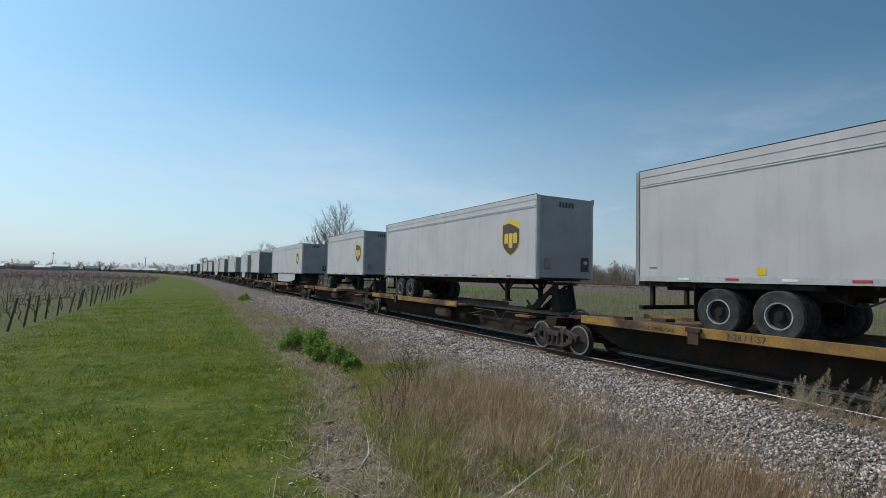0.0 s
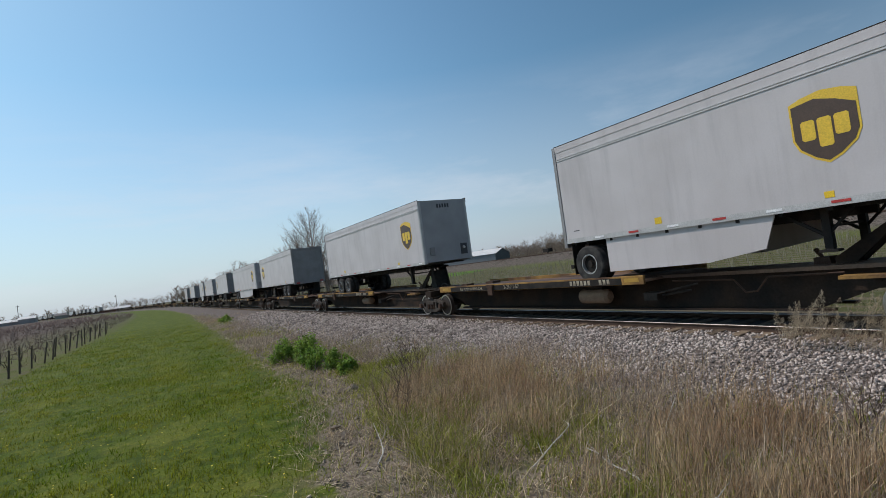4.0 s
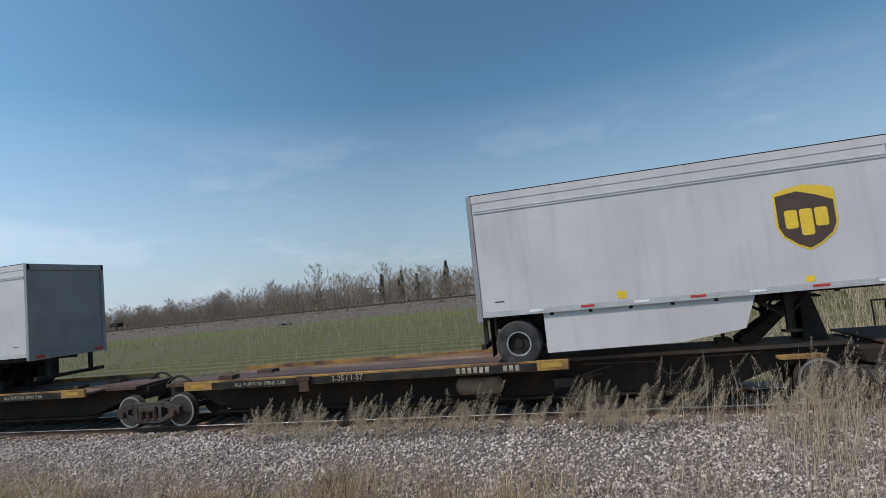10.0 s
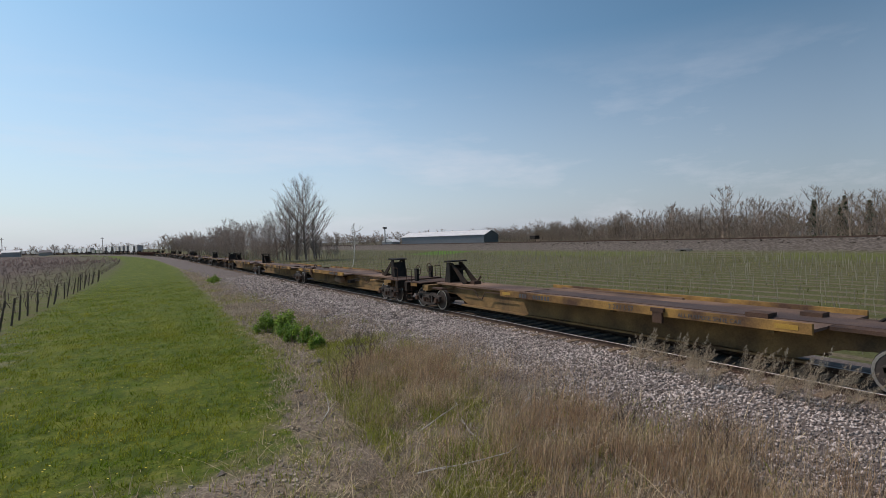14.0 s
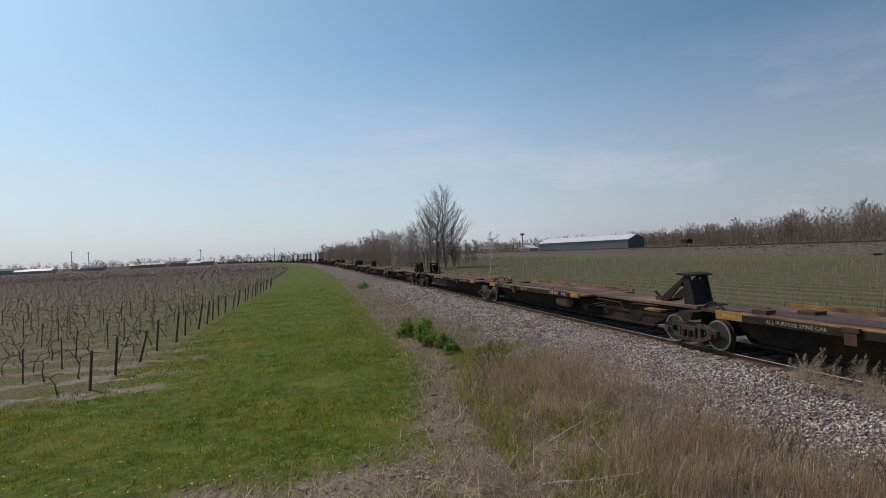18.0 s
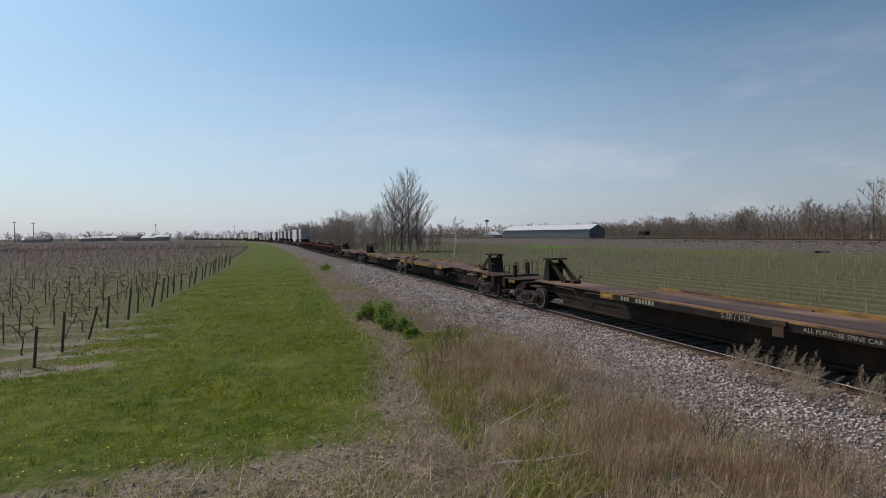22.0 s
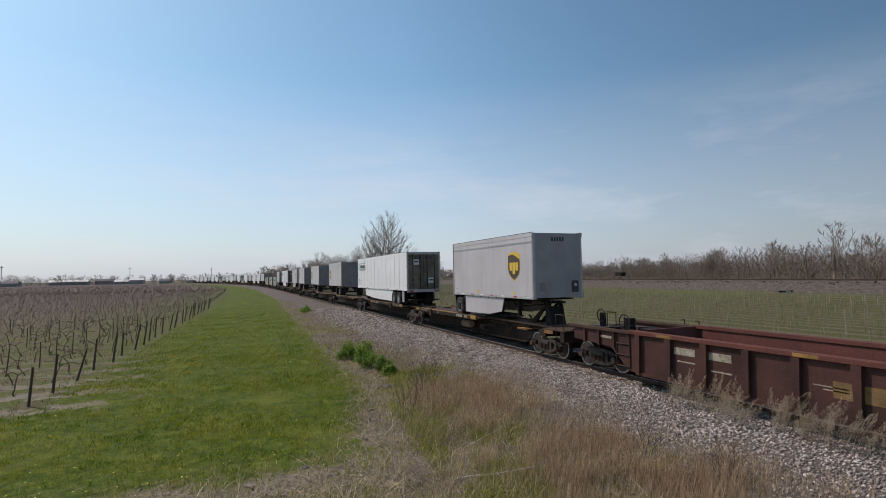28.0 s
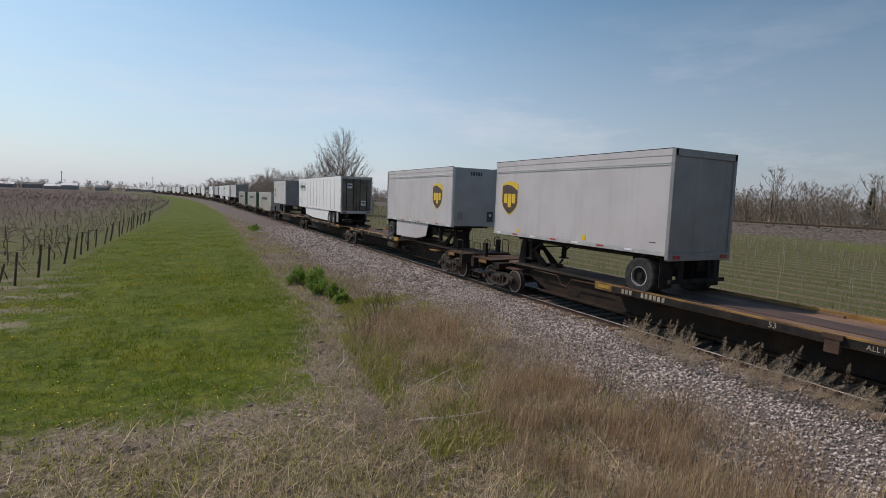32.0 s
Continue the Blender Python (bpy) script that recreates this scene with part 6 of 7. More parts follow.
def build_stones():
    """Loose crushed stone over the ballast bed, nearest part as real stones."""
    base = np.array([(1, 0, 0), (-1, 0, 0), (0, 1, 0), (0, -1, 0), (0, 0, 1), (0, 0, -1)], float)
    tri = np.array([(0, 2, 4), (2, 1, 4), (1, 3, 4), (3, 0, 4), (2, 0, 5), (1, 2, 5), (3, 1, 5), (0, 3, 5)])
    spots = []
    for y0, y1, n, big in ((-8, 6, 24000, 1.0), (6, 18, 22000, 1.05), (18, 34, 12000, 1.5), (34, 60, 6000, 2.2)):
        x = gen.uniform(6.2, 11.85, n)
        y = gen.uniform(y0, y1, n)
        keep = gen.random(n) < np.interp(x, [6.2, 7.3, 8.2, 11.2, 11.3, 11.85], [0.06, 0.4, 1, 1, 0.6, 0.45])
        spots.append(np.stack([x, y, np.full(n, big)], 1)[keep])
    s = np.concatenate(spots)
    n = len(s)
    size = gen.uniform(0.018, 0.042, n) * s[:, 2]
    pts = base[None] * size[:, None, None] * gen.uniform(0.6, 1.35, (n, 6, 1)) + gen.normal(0, 0.25, (n, 6, 3)) * size[:, None, None]
    a = gen.uniform(0, math.tau, n)
    c, d = np.cos(a)[:, None], np.sin(a)[:, None]
    x = pts[:, :, 0] * c - pts[:, :, 1] * d + s[:, 0, None]
    y = pts[:, :, 0] * d + pts[:, :, 1] * c + s[:, 1, None]
    z = pts[:, :, 2] * 0.8 + (np.interp(s[:, 0], [TRACK_X + p[0] for p in BALLAST], [max(p[1], 0.0) for p in BALLAST]) + size * 0.3)[:, None]
    v = np.stack([x, y, z], 2)
    me = bpy.data.meshes.new("ballast_stones")
    f = (tri[None] + 6 * np.arange(n)[:, None, None]).reshape(-1, 3)
    me.vertices.add(6 * n)
    me.vertices.foreach_set("co", v.ravel())
    me.loops.add(f.size)
    me.loops.foreach_set("vertex_index", f.ravel().astype(np.int32))
    me.polygons.add(len(f))
    me.polygons.foreach_set("loop_start", np.arange(len(f), dtype=np.int32) * 3)
    me.polygons.foreach_set("loop_total", np.full(len(f), 3, dtype=np.int32))
    me.update(calc_edges=True)
    me.materials.append(STONE)
    tagged(new("ballast_stones", me), "loose grey and pinkish crushed ballast stones", "stones", kind="stuff")


build_stones()


def build_ties():
    bm = boxes((-1.3, 1.3, -0.115, 0.115, -0.17, 0.0))
    tie = mesh_of("tie", bm, TIE, bevel=0.012)
    r = random.Random(8)
    for k in range(290):
        y = -22 + k * 0.53
        ob = new("tie", tie)
        ob.parent = track
        ob.matrix_basis = pose(TRACK_X + r.uniform(-0.06, 0.06), y, 0.428 + r.uniform(-0.014, 0.014), 0, 0, r.uniform(-2.0, 2.0))


build_ties()


def stalks(n, xs, ys, h0, h1, width, lean=0.35, seg=2, patch=0.5, patch_scale=0.5, seed=1, where=None, wind=(0.12, -0.05), crowd=None):
    """Thin bent blades: n tries within the box, thinned by patches. Returns corner rows of triangles."""
    g = np.random.default_rng(seed)
    x, y = g.uniform(*xs, n), g.uniform(*ys, n)
    keep = np.ones(n, bool)
    if where is not None:
        keep &= where(x, y, g)
    if patch:
        nv = np.array([noise.noise(Vector((a * patch_scale, b * patch_scale, seed * 7.1))) for a, b in zip(x, y)])
        keep &= g.random(n) < np.clip(0.55 + nv * patch * 2.2, 0.03, 1)
    x, y = x[keep], y[keep]
    n = len(x)
    z = flat_z(x, y)
    h = g.uniform(h0, h1, n) * np.clip(g.normal(1, 0.2, n), 0.5, 1.6)
    a, b = g.uniform(0, math.tau, n), g.uniform(0, math.tau, n)
    l = np.abs(g.normal(0, lean, n)) * h
    tip = np.stack([np.cos(a) * l + wind[0] * h, np.sin(a) * l + wind[1] * h, h], 1)
    mid = tip * np.array([0.42, 0.42, 0.56])
    w = np.stack([np.cos(b), np.sin(b), np.zeros(n)], 1) * width * g.uniform(0.6, 1.5, n)[:, None]
    base = np.stack([x, y, z - 0.02], 1)
    p0, p1, q0, q1, t = base - w, base + w, base + mid - w * 0.75, base + mid + w * 0.75, base + tip
    return np.stack([p0, p1, q1, p0, q1, q0, q0, q1, t], 1).reshape(-1, 3), np.concatenate([t, base + mid], 1)


def plumes_on(tips, n, size, seed, spread=0.05, down=0.5):
    """Small feathery flakes about the upper part of each stalk."""
    g = np.random.default_rng(seed)
    m = len(tips)
    t, q = np.repeat(tips[:, :3], n, 0), np.repeat(tips[:, 3:], n, 0)
    f = g.random(m * n) * down
    wide = spread * (0.25 + 2.2 * f / max(down, 0.01))
    c = t + (q - t) * f[:, None] * 2.0 + np.stack([g.normal(0, 1, m * n) * wide, g.normal(0, 1, m * n) * wide, g.normal(0, 1, m * n) * wide * 0.5], 1)
    u, v = g.normal(0, 1, (m * n, 3)), g.normal(0, 1, (m * n, 3))
    u /= np.linalg.norm(u, axis=1)[:, None]
    v /= np.linalg.norm(v, axis=1)[:, None]
    s = size * g.uniform(0.5, 1.4, m * n)[:, None]
    return np.stack([c - u * s * 0.12, c + u * s * 0.12, c + v * s * 0.45 + np.array([0, -0.25, 1.0]) * s], 1).reshape(-1, 3)


def build_grass():
    lawn, _ = stalks(190000, (-11.5, 4.6), (8.2, 27), 0.03, 0.085, 0.006, 0.7, patch=0.9, patch_scale=2.6, seed=2, where=lambda x, y, g: (x < lawn_edge(y) + g.normal(0, 0.35, len(x))) & ((x > -7.0 + 0.05 * y + g.normal(0, 0.7, len(x))) | (y < 16.8 + g.normal(0, 0.5, len(x)))) & (y > 8.8 + g.normal(0, 0.3, len(x)) + 0.15 * np.maximum(0, x)) & (g.random(len(x)) < np.interp(y, [6, 14, 27], [1, 0.8, 0.45])))
    strip, _ = stalks(46000, (-6.5, 7.5), (24, 75), 0.04, 0.1, 0.012, 0.6, patch=0.4, patch_scale=0.8, seed=3, where=lambda x, y, g: (x < lawn_edge(y) + g.normal(0, 0.35, len(x))) & (x > -7.0 + 0.05 * y + g.normal(0, 0.4, len(x))) & (g.random(len(x)) < np.interp(y, [24, 27, 40, 75], [0.3, 1, 0.8, 0.2])))
    inside = lambda x, y, g: (x < lawn_edge(y) - 0.15 + g.normal(0, 0.2, len(x))) & ((x > -6.9 + 0.05 * y) | (y < 16.8)) & (y > 9.0 + 0.15 * np.maximum(0, x))
    tufts, _ = stalks(120000, (-11.5, 6.0), (9.2, 62), 0.06, 0.15, 0.0085, 0.6, patch=2.2, patch_scale=2.6, seed=6, where=lambda x, y, g: inside(x, y, g) & (g.random(len(x)) < np.interp(y, [9, 26, 62], [1, 0.8, 0.15])))
    lawn = np.concatenate([lawn, strip, tufts])
    tagged(tri_cloud("lawn_grass", lawn, BLADE), "bright green mown grass", "grass", kind="stuff")
    g = np.random.default_rng(5)
    n = 420
    x, y = g.uniform(-6, 3, n), g.uniform(9, 26, n)
    ok = x < lawn_edge(y) - 0.3
    x, y = x[ok], y[ok]
    n = len(x)
    a = g.uniform(0, math.tau, (n, 1)) + np.arange(6) * math.tau / 6
    r = g.uniform(0.012, 0.02, (n, 1))
    hex_ = np.stack([x[:, None] + np.cos(a) * r, y[:, None] + np.sin(a) * r, np.full((n, 6), 0.1)], 2)
    tagged(tri_cloud("dandelions", hex_, DANDELION, 6), "small yellow dandelion heads in the grass", "flowers", kind="stuff")

    weedy = lambda x, y, g: (x > lawn_edge(y) - 0.2 + g.normal(0, 0.35, len(x))) | (y < 8.7 + g.normal(0, 0.5, len(x)))
    bare = lambda x, y: np.where(y > 9.0, np.interp(x - lawn_edge(y), [-0.3, 0.1, 0.9, 1.6], [1, 0.3, 0.45, 1.0]), np.interp(y, [7.2, 8.0, 9.0], [1, 0.5, 0.45]))
    toe = lambda x, y, g: weedy(x, y, g) & (g.random(len(x)) < np.interp(x - 0.02 * y, [-8, 0, 2, 7.2, 8.6, 9.6], [0.5, 0.6, 1, 1, 0.3, 0.02]) * bare(x, y))
    strawy = lambda x, y, g: weedy(x, y, g) & (g.random(len(x)) < np.interp(x - 0.02 * y, [-8, 0, 2, 7.2, 8.6, 9.6], [0.5, 0.6, 1, 1, 0.3, 0.02]) * (0.7 + 0.3 * bare(x, y)))
    tall_zone = lambda x, y, g: toe(x, y, g) & (g.random(len(x)) < np.interp(x - lawn_edge(y), [-2, 0.8, 2.4, 3.2], [0.05, 0.1, 0.75, 1.0]) + 0.6 * (y < 6.8))
    dry, tips = stalks(60000, (-7, 10.0), (-4.5, 15), 0.12, 0.46, 0.0042, 0.8, patch=1.2, patch_scale=1.1, seed=11, where=tall_zone, wind=(0.0, -0.1))
    tangle, _ = stalks(52000, (2.5, 9.8), (-4, 16), 0.06, 0.3, 0.0045, 2.0, patch=0.8, patch_scale=1.4, seed=24, where=toe)
    tagged(tri_cloud("tangled_stems", tangle, MAUVE), "tangled broken brown weed stems", "weeds", kind="stuff")
    bent, _ = stalks(24000, (-5, 9.6), (-3, 14), 0.1, 0.4, 0.006, 1.5, patch=1.4, patch_scale=1.2, seed=25, where=toe)
    tagged(tri_cloud("bent_grass", bent, STRAW), "pale bent grass blades lying over the weeds", "grass", kind="stuff")
    tagged(tri_cloud("dry_grass", dry, STRAW), "tangled pale dry grass beside the ballast", "grass", kind="stuff")
    mat_, _ = stalks(120000, (-7, 9.5), (0.5, 24), 0.03, 0.12, 0.007, 2.2, patch=0.5, patch_scale=1.3, seed=12, where=strawy)
    tagged(tri_cloud("dead_litter", mat_, STRAW), "flattened dead grass litter", "litter", kind="stuff")
    red, rt = stalks(46000, (3.4, 9.4), (0.5, 14.5), 0.2, 0.74, 0.004, 0.34, patch=2.2, patch_scale=1.0, seed=13, where=lambda x, y, g: tall_zone(x, y, g) & (g.random(len(x)) < np.interp(x + 0.1 * y, [4.6, 5.8, 8.4, 9.8], [0.05, 1.0, 1.0, 0.2])))
    tagged(tri_cloud("reddish_weeds", red, REDSTRAW), "upright reddish brown dead weed stalks", "weeds", kind="stuff")
    mauve, _ = stalks(34000, (4.8, 10.2), (-2, 26), 0.15, 0.6, 0.0034, 0.4, patch=0.9, patch_scale=0.7, seed=17, where=lambda x, y, g: g.random(len(x)) < np.interp(x - 0.012 * y, [4.6, 5.6, 7.6, 8.6, 9.6], [0.0, 0.8, 1.0, 0.5, 0.03]))
    tagged(tri_cloud("ballast_edge_weeds", mauve, MAUVE), "grey brown dead weeds along the ballast edge", "weeds", kind="stuff")
    gw, _ = stalks(80000, (3.4, 8.2), (5.5, 18), 0.05, 0.26, 0.009, 0.95, patch=2.0, patch_scale=0.8, seed=18, where=lambda x, y, g: toe(x, y, g) & (g.random(len(x)) < np.interp(x - lawn_edge(y), [0.7, 1.3, 3.0, 5.0], [0.1, 1, 0.8, 0.15])))
    tagged(tri_cloud("yellow_green_weeds", gw, WEEDG), "yellow green spring weeds beyond the bare soil strip", "weeds", kind="stuff")
    green, _ = stalks(46000, (-5, 9.0), (0.5, 24), 0.05, 0.24, 0.008, 0.9, patch=1.6, patch_scale=1.1, seed=14, where=toe)
    tagged(tri_cloud("green_weeds", green, WEEDG), "fresh green weeds among dry grass", "weeds", kind="stuff")
    fresh, _ = stalks(15000, (-6, 8.0), (1.5, 9.5), 0.06, 0.2, 0.006, 0.9, patch=1.0, patch_scale=1.0, seed=16, where=weedy)
    tagged(tri_cloud("fresh_grass", fresh, WEEDG), "patches of fresh green grass in the litter", "grass", kind="stuff")
    verge = lambda x, y, g: (x > lawn_edge(y) + g.normal(0, 0.2, len(x))) & (g.random(len(x)) < np.interp(x, [3, 7.0, 7.9, 9.0], [1, 0.9, 0.3, 0.03])) & (g.random(len(x)) < np.interp(y, [16, 24, 90], [0.2, 1, 0.35]))
    brown, _ = stalks(36000, (4.0, 9.0), (15, 95), 0.06, 0.32, 0.011, 0.9, patch=0.8, patch_scale=0.35, seed=22, where=verge)
    tagged(tri_cloud("verge_weeds", brown, MAUVE), "low brown dead weeds on the verge below the ballast", "weeds", kind="stuff")
    olive, _ = stalks(22000, (4.0, 8.4), (15, 95), 0.05, 0.22, 0.012, 0.9, patch=1.6, patch_scale=0.3, seed=23, where=verge)
    tagged(tri_cloud("verge_grass", olive, WEEDG), "olive green grass tufts on the verge below the ballast", "grass", kind="stuff")
    thin, _ = stalks(3800, (5.5, 10.4), (8, 70), 0.15, 0.55, 0.005, 0.35, patch=0.9, seed=15, where=lambda x, y, g: (g.random(len(x)) < np.interp(x - 0.02 * y, [4, 6.5, 9], [1, 0.9, 0.03])))
    tagged(tri_cloud("ballast_weeds", thin, REDSTRAW), "thin dry weeds growing from the ballast edge", "weeds", kind="stuff")
    # feathery clumps close to the rail
    g = np.random.default_rng(31)
    clumps = [(10.75 + g.normal(0, 0.15), y) for y in (8.2, 7.4, 6.9, 6.5, 5.6, 4.9, 4.1, 3.3, 2.6, 1.7, 0.6, 0.1, -0.5, -1.1, -1.9, -3.2, -3.8, -4.4, -5.2, -6.4, -7.5)]
    for k, (cx, cy) in enumerate(clumps):
        nn = int(g.integers(10, 34))
        b, t = stalks(nn, (cx - 0.25, cx + 0.25), (cy - 0.2 - 0.3 * g.random(), cy + 0.2 + 0.3 * g.random()), 0.35, 0.9 if cy > -1 else 1.3, 0.004, 0.3, patch=0, seed=100 + k, wind=(0.06, -0.36))
        ob = tri_cloud("feather_grass", np.concatenate([b, plumes_on(t, 300, 0.024, 200 + k, 0.026, 0.5)]), PLUME)
        tagged(ob, "pale feathery dry grass clump beside the rail", "grass clump", "feather grass clumps")
    tall, tt = stalks(5200, (4.5, 10.8), (-9.5, -1.2), 0.7, 1.35, 0.005, 0.18, patch=0.5, seed=41, wind=(0.05, -0.12), where=lambda x, y, g: g.random(len(x)) < np.interp(y + 0.25 * (9 - x), [-9, -3.2, -1.6], [1, 0.9, 0.0]))
    tagged(tri_cloud("tall_dry_grass", np.concatenate([tall, plumes_on(tt[::2], 16, 0.04, 43, 0.012, 0.25)]), PLUME), "tall pale dry grass with seed heads", "grass", kind="stuff")
    beyond, bt = stalks(34000, (16.5, 40), (-34, 3.5), 0.6, 1.5, 0.011, 0.3, patch=0.7, patch_scale=0.25, seed=44, where=lambda x, y, g: g.random(len(x)) < np.interp(y + 0.4 * (x - 16), [-8, -1, 5], [1, 0.75, 0.0]))
    lift = mound(bt[:, 3], bt[:, 4]) - 0.4
    beyond[:, 2] += np.repeat(lift, 9)
    bt[:, [2, 5]] += lift[:, None]
    tagged(tri_cloud("far_dry_grass", np.concatenate([beyond, plumes_on(bt[::2], 6, 0.08, 45, 0.04, 0.4)]), PLUME), "tall tan dry grass beyond the track", "grass", kind="stuff")


def build_field_grass():
    near = lambda x, y, g: g.random(len(x)) < np.interp(np.hypot(x - 5, y), [15, 40, 120], [1.0, 0.7, 0.25])
    b, _ = stalks(60000, (17.5, 80), (-40, 130), 0.12, 0.4, 0.014, 0.5, patch=0.8, patch_scale=0.15, seed=51, where=near)
    b[:, 2] -= 0.5
    tagged(tri_cloud("field_grass", b, FIELDGRASS), "thin olive grass in the young vineyard", "grass", kind="stuff")
    b[:, 2] += np.repeat(mound(b[::9, 0], b[::9, 1]), 9)
    d, _ = stalks(26000, (-40, -6.0), (17, 60), 0.06, 0.22, 0.01, 0.7, patch=0.7, patch_scale=0.4, seed=52, where=lambda x, y, g: g.random(len(x)) < np.interp(y, [17, 60], [1, 0.35]))
    tagged(tri_cloud("vineyard_grass", d, FIELDGRASS), "sparse dry grass between the vine rows", "grass", kind="stuff")


build_grass()
build_field_grass()


def leafy(name, centre, size, n, leaf, seed, label, turn=0):
    """A low shrub: stems and many small leaves with an uneven outline."""
    g = np.random.default_rng(seed)
    lobes = g.normal(0, 0.42, (14, 3)) * np.array([1, 1, 0.45]) + np.array([0, 0, 0.45])
    c = lobes[g.integers(0, 14, n)] + g.normal(0, 0.17, (n, 3))
    c = c * np.array(size)
    c[:, 2] = np.abs(c[:, 2]) + 0.03
    u = g.normal(0, 1, (n, 3))
    u /= np.linalg.norm(u, axis=1)[:, None]
    v = np.cross(u, g.normal(0, 1, (n, 3)))
    v /= np.linalg.norm(v, axis=1)[:, None]
    s = leaf * g.uniform(0.5, 1.3, n)[:, None]
    quad = np.stack([c - u * s, c + v * s * 0.5, c + u * s, c - v * s * 0.5], 1)
    sh = tagged(new(name), label, "shrub")
    sh.matrix_basis = pose(*centre, 0, 0, turn)
    lv = tri_cloud("leaves", quad, BUSHLEAF, 4)
    lv.parent = sh
    bm = bmesh.new()
    for p in lobes:
        add_rod(bm, (p[0] * 0.2, p[1] * 0.2, -0.05), (p[0] * size[0], p[1] * size[1], max(0.1, p[2] * size[2])), 0.012, 0.005, 4, False)
    part("stems", bm, BARK, sh)


for x_, y_, size_, n_, seed_ in ((4.75, 22.6, (0.42, 0.5, 0.75), 2300, 61), (5.15, 21.2, (0.5, 0.55, 0.9), 2900, 63), (5.0, 19.8, (0.36, 0.4, 0.62), 1700, 64), (5.45, 18.9, (0.42, 0.4, 0.55), 1900, 65), (5.35, 17.7, (0.34, 0.3, 0.42), 1200, 66)):
    leafy("green_shrub", (x_, y_, 0.0), size_, n_, 0.05, seed_, "low bright green leafy shrub at the ballast edge", 23)
leafy("green_shrub", (7.2, 58.0, 0.0), (0.7, 1.0, 0.55), 1300, 0.085, 62, "small yellow-green shrub at the ballast edge")


def twig_bush(x, y, h, n, seed, label):
    r = random.Random(seed)
    bm = bmesh.new()
    for k in range(n):
        a, l = r.uniform(0, math.tau), r.uniform(0.1, 0.55) * h
        p, q = Vector((r.uniform(-0.15, 0.15), r.uniform(-0.15, 0.15), -0.03)), Vector((math.cos(a) * l, math.sin(a) * l, h * r.uniform(0.6, 1.1)))
        m = p.lerp(q, 0.55) + Vector((r.uniform(-0.08, 0.08), r.uniform(-0.08, 0.08), 0.05))
        add_rod(bm, p, m, 0.008, 0.006, 4, False)
        add_rod(bm, m, q, 0.006, 0.003, 3, False)
        for j in range(4):
            s = m.lerp(q, r.uniform(0, 0.9))
            add_rod(bm, s, s + Vector((r.uniform(-0.22, 0.22), r.uniform(-0.22, 0.22), r.uniform(0.1, 0.3))), 0.004, 0.002, 3, False)
    ob = new("dead_shrub", mesh_of("dead_shrub", bm, VINE))
    ob.location = (x, y, 0.0)
    tagged(ob, label, "shrub", "dead shrubs")


twig_bush(5.3, 13.6, 1.15, 16, 71, "bare twiggy dead shrub beside the ballast")
twig_bush(6.1, 14.6, 1.0, 12, 72, "bare twiggy dead shrub beside the ballast")
twig_bush(4.3, 12.2, 0.8, 10, 73, "small bare twiggy dead shrub")
twig_bush(7.6, 6.1, 0.8, 12, 74, "small bare twiggy dead shrub")
twig_bush(8.1, 4.6, 0.8, 12, 75, "small bare twiggy dead shrub")


# ---- flat stones and branches in the litter ----
def build_litter():
    r = random.Random(55)
    kinds = []
    for k in range(4):
        bm = bmesh.new()
        n = 7
        ring = [(math.cos(i * math.tau / n) * r.uniform(0.7, 1.2), math.sin(i * math.tau / n) * r.uniform(0.5, 0.9)) for i in range(n)]
        top = [bm.verts.new((x * 0.85, y * 0.85, 0.32 + r.uniform(-0.1, 0.1))) for x, y in ring]
        low = [bm.verts.new((x, y, -0.2)) for x, y in ring]
        bm.faces.new(top)
        for i in range(n):
            bm.faces.new((low[i], low[(i + 1) % n], top[(i + 1) % n], top[i]))
        kinds.append(mesh_of("flat_stone", bm, CHIP))
    spots = [(2.0 + r.gauss(0, 0.35), 8.2 + r.gauss(0, 0.35)) for k in range(34)] + [(0.8 + r.gauss(0, 0.5), 7.9 + r.gauss(0, 0.2)) for k in range(8)]
    spots += [(-1.6 + r.gauss(0, 1.6), 8.5 + r.gauss(0, 0.35)) for k in range(6)] + [(lawn_edge(y) + 0.5 + r.gauss(0, 0.35), y) for y in (r.uniform(9, 17) for k in range(22))]
    spots += [(r.uniform(-9, -5), 18.2 + r.gauss(0, 0.6)) for k in range(24)]
    for x, y in spots:
        ob = new("flat_stone", kinds[r.randrange(4)])
        ob.matrix_basis = pose(x, y, ground_z(x, y) + 0.004, r.uniform(-14, 14), r.uniform(-14, 14), r.uniform(0, 360)) @ Matrix.Scale(r.uniform(0.025, 0.065), 4)
        tagged(ob, "pale flat broken stone lying in the litter", "stone", "flat stones in the litter")
    for x, y, a, l in ((4.6, 8.6, 30, 1.3), (5.2, 7.4, 75, 1.1), (3.6, 7.0, -35, 1.5), (6.4, 8.0, 12, 0.9), (3.2, 10.4, 60, 0.8)):
        bm = bmesh.new()
        p = Vector((0, 0, 0.03))
        for k in range(4):
            q = p + Vector((l / 4, r.uniform(-0.07, 0.07), r.uniform(-0.01, 0.09)))
            add_rod(bm, p, q, 0.014 - 0.002 * k, 0.012 - 0.002 * k, 5, False)
            add_rod(bm, q, q + Vector((r.uniform(0.1, 0.3), r.uniform(-0.2, 0.2), r.uniform(0.02, 0.15))), 0.006, 0.003, 4, False)
            p = q
        ob = new("fallen_branch", mesh_of("fallen_branch", bm, BIRCH))
        ob.matrix_basis = pose(x, y, 0.0, 0, 0, a)
        tagged(ob, "pale dead branch lying among dry weeds", "branch", "fallen branches")


build_litter()


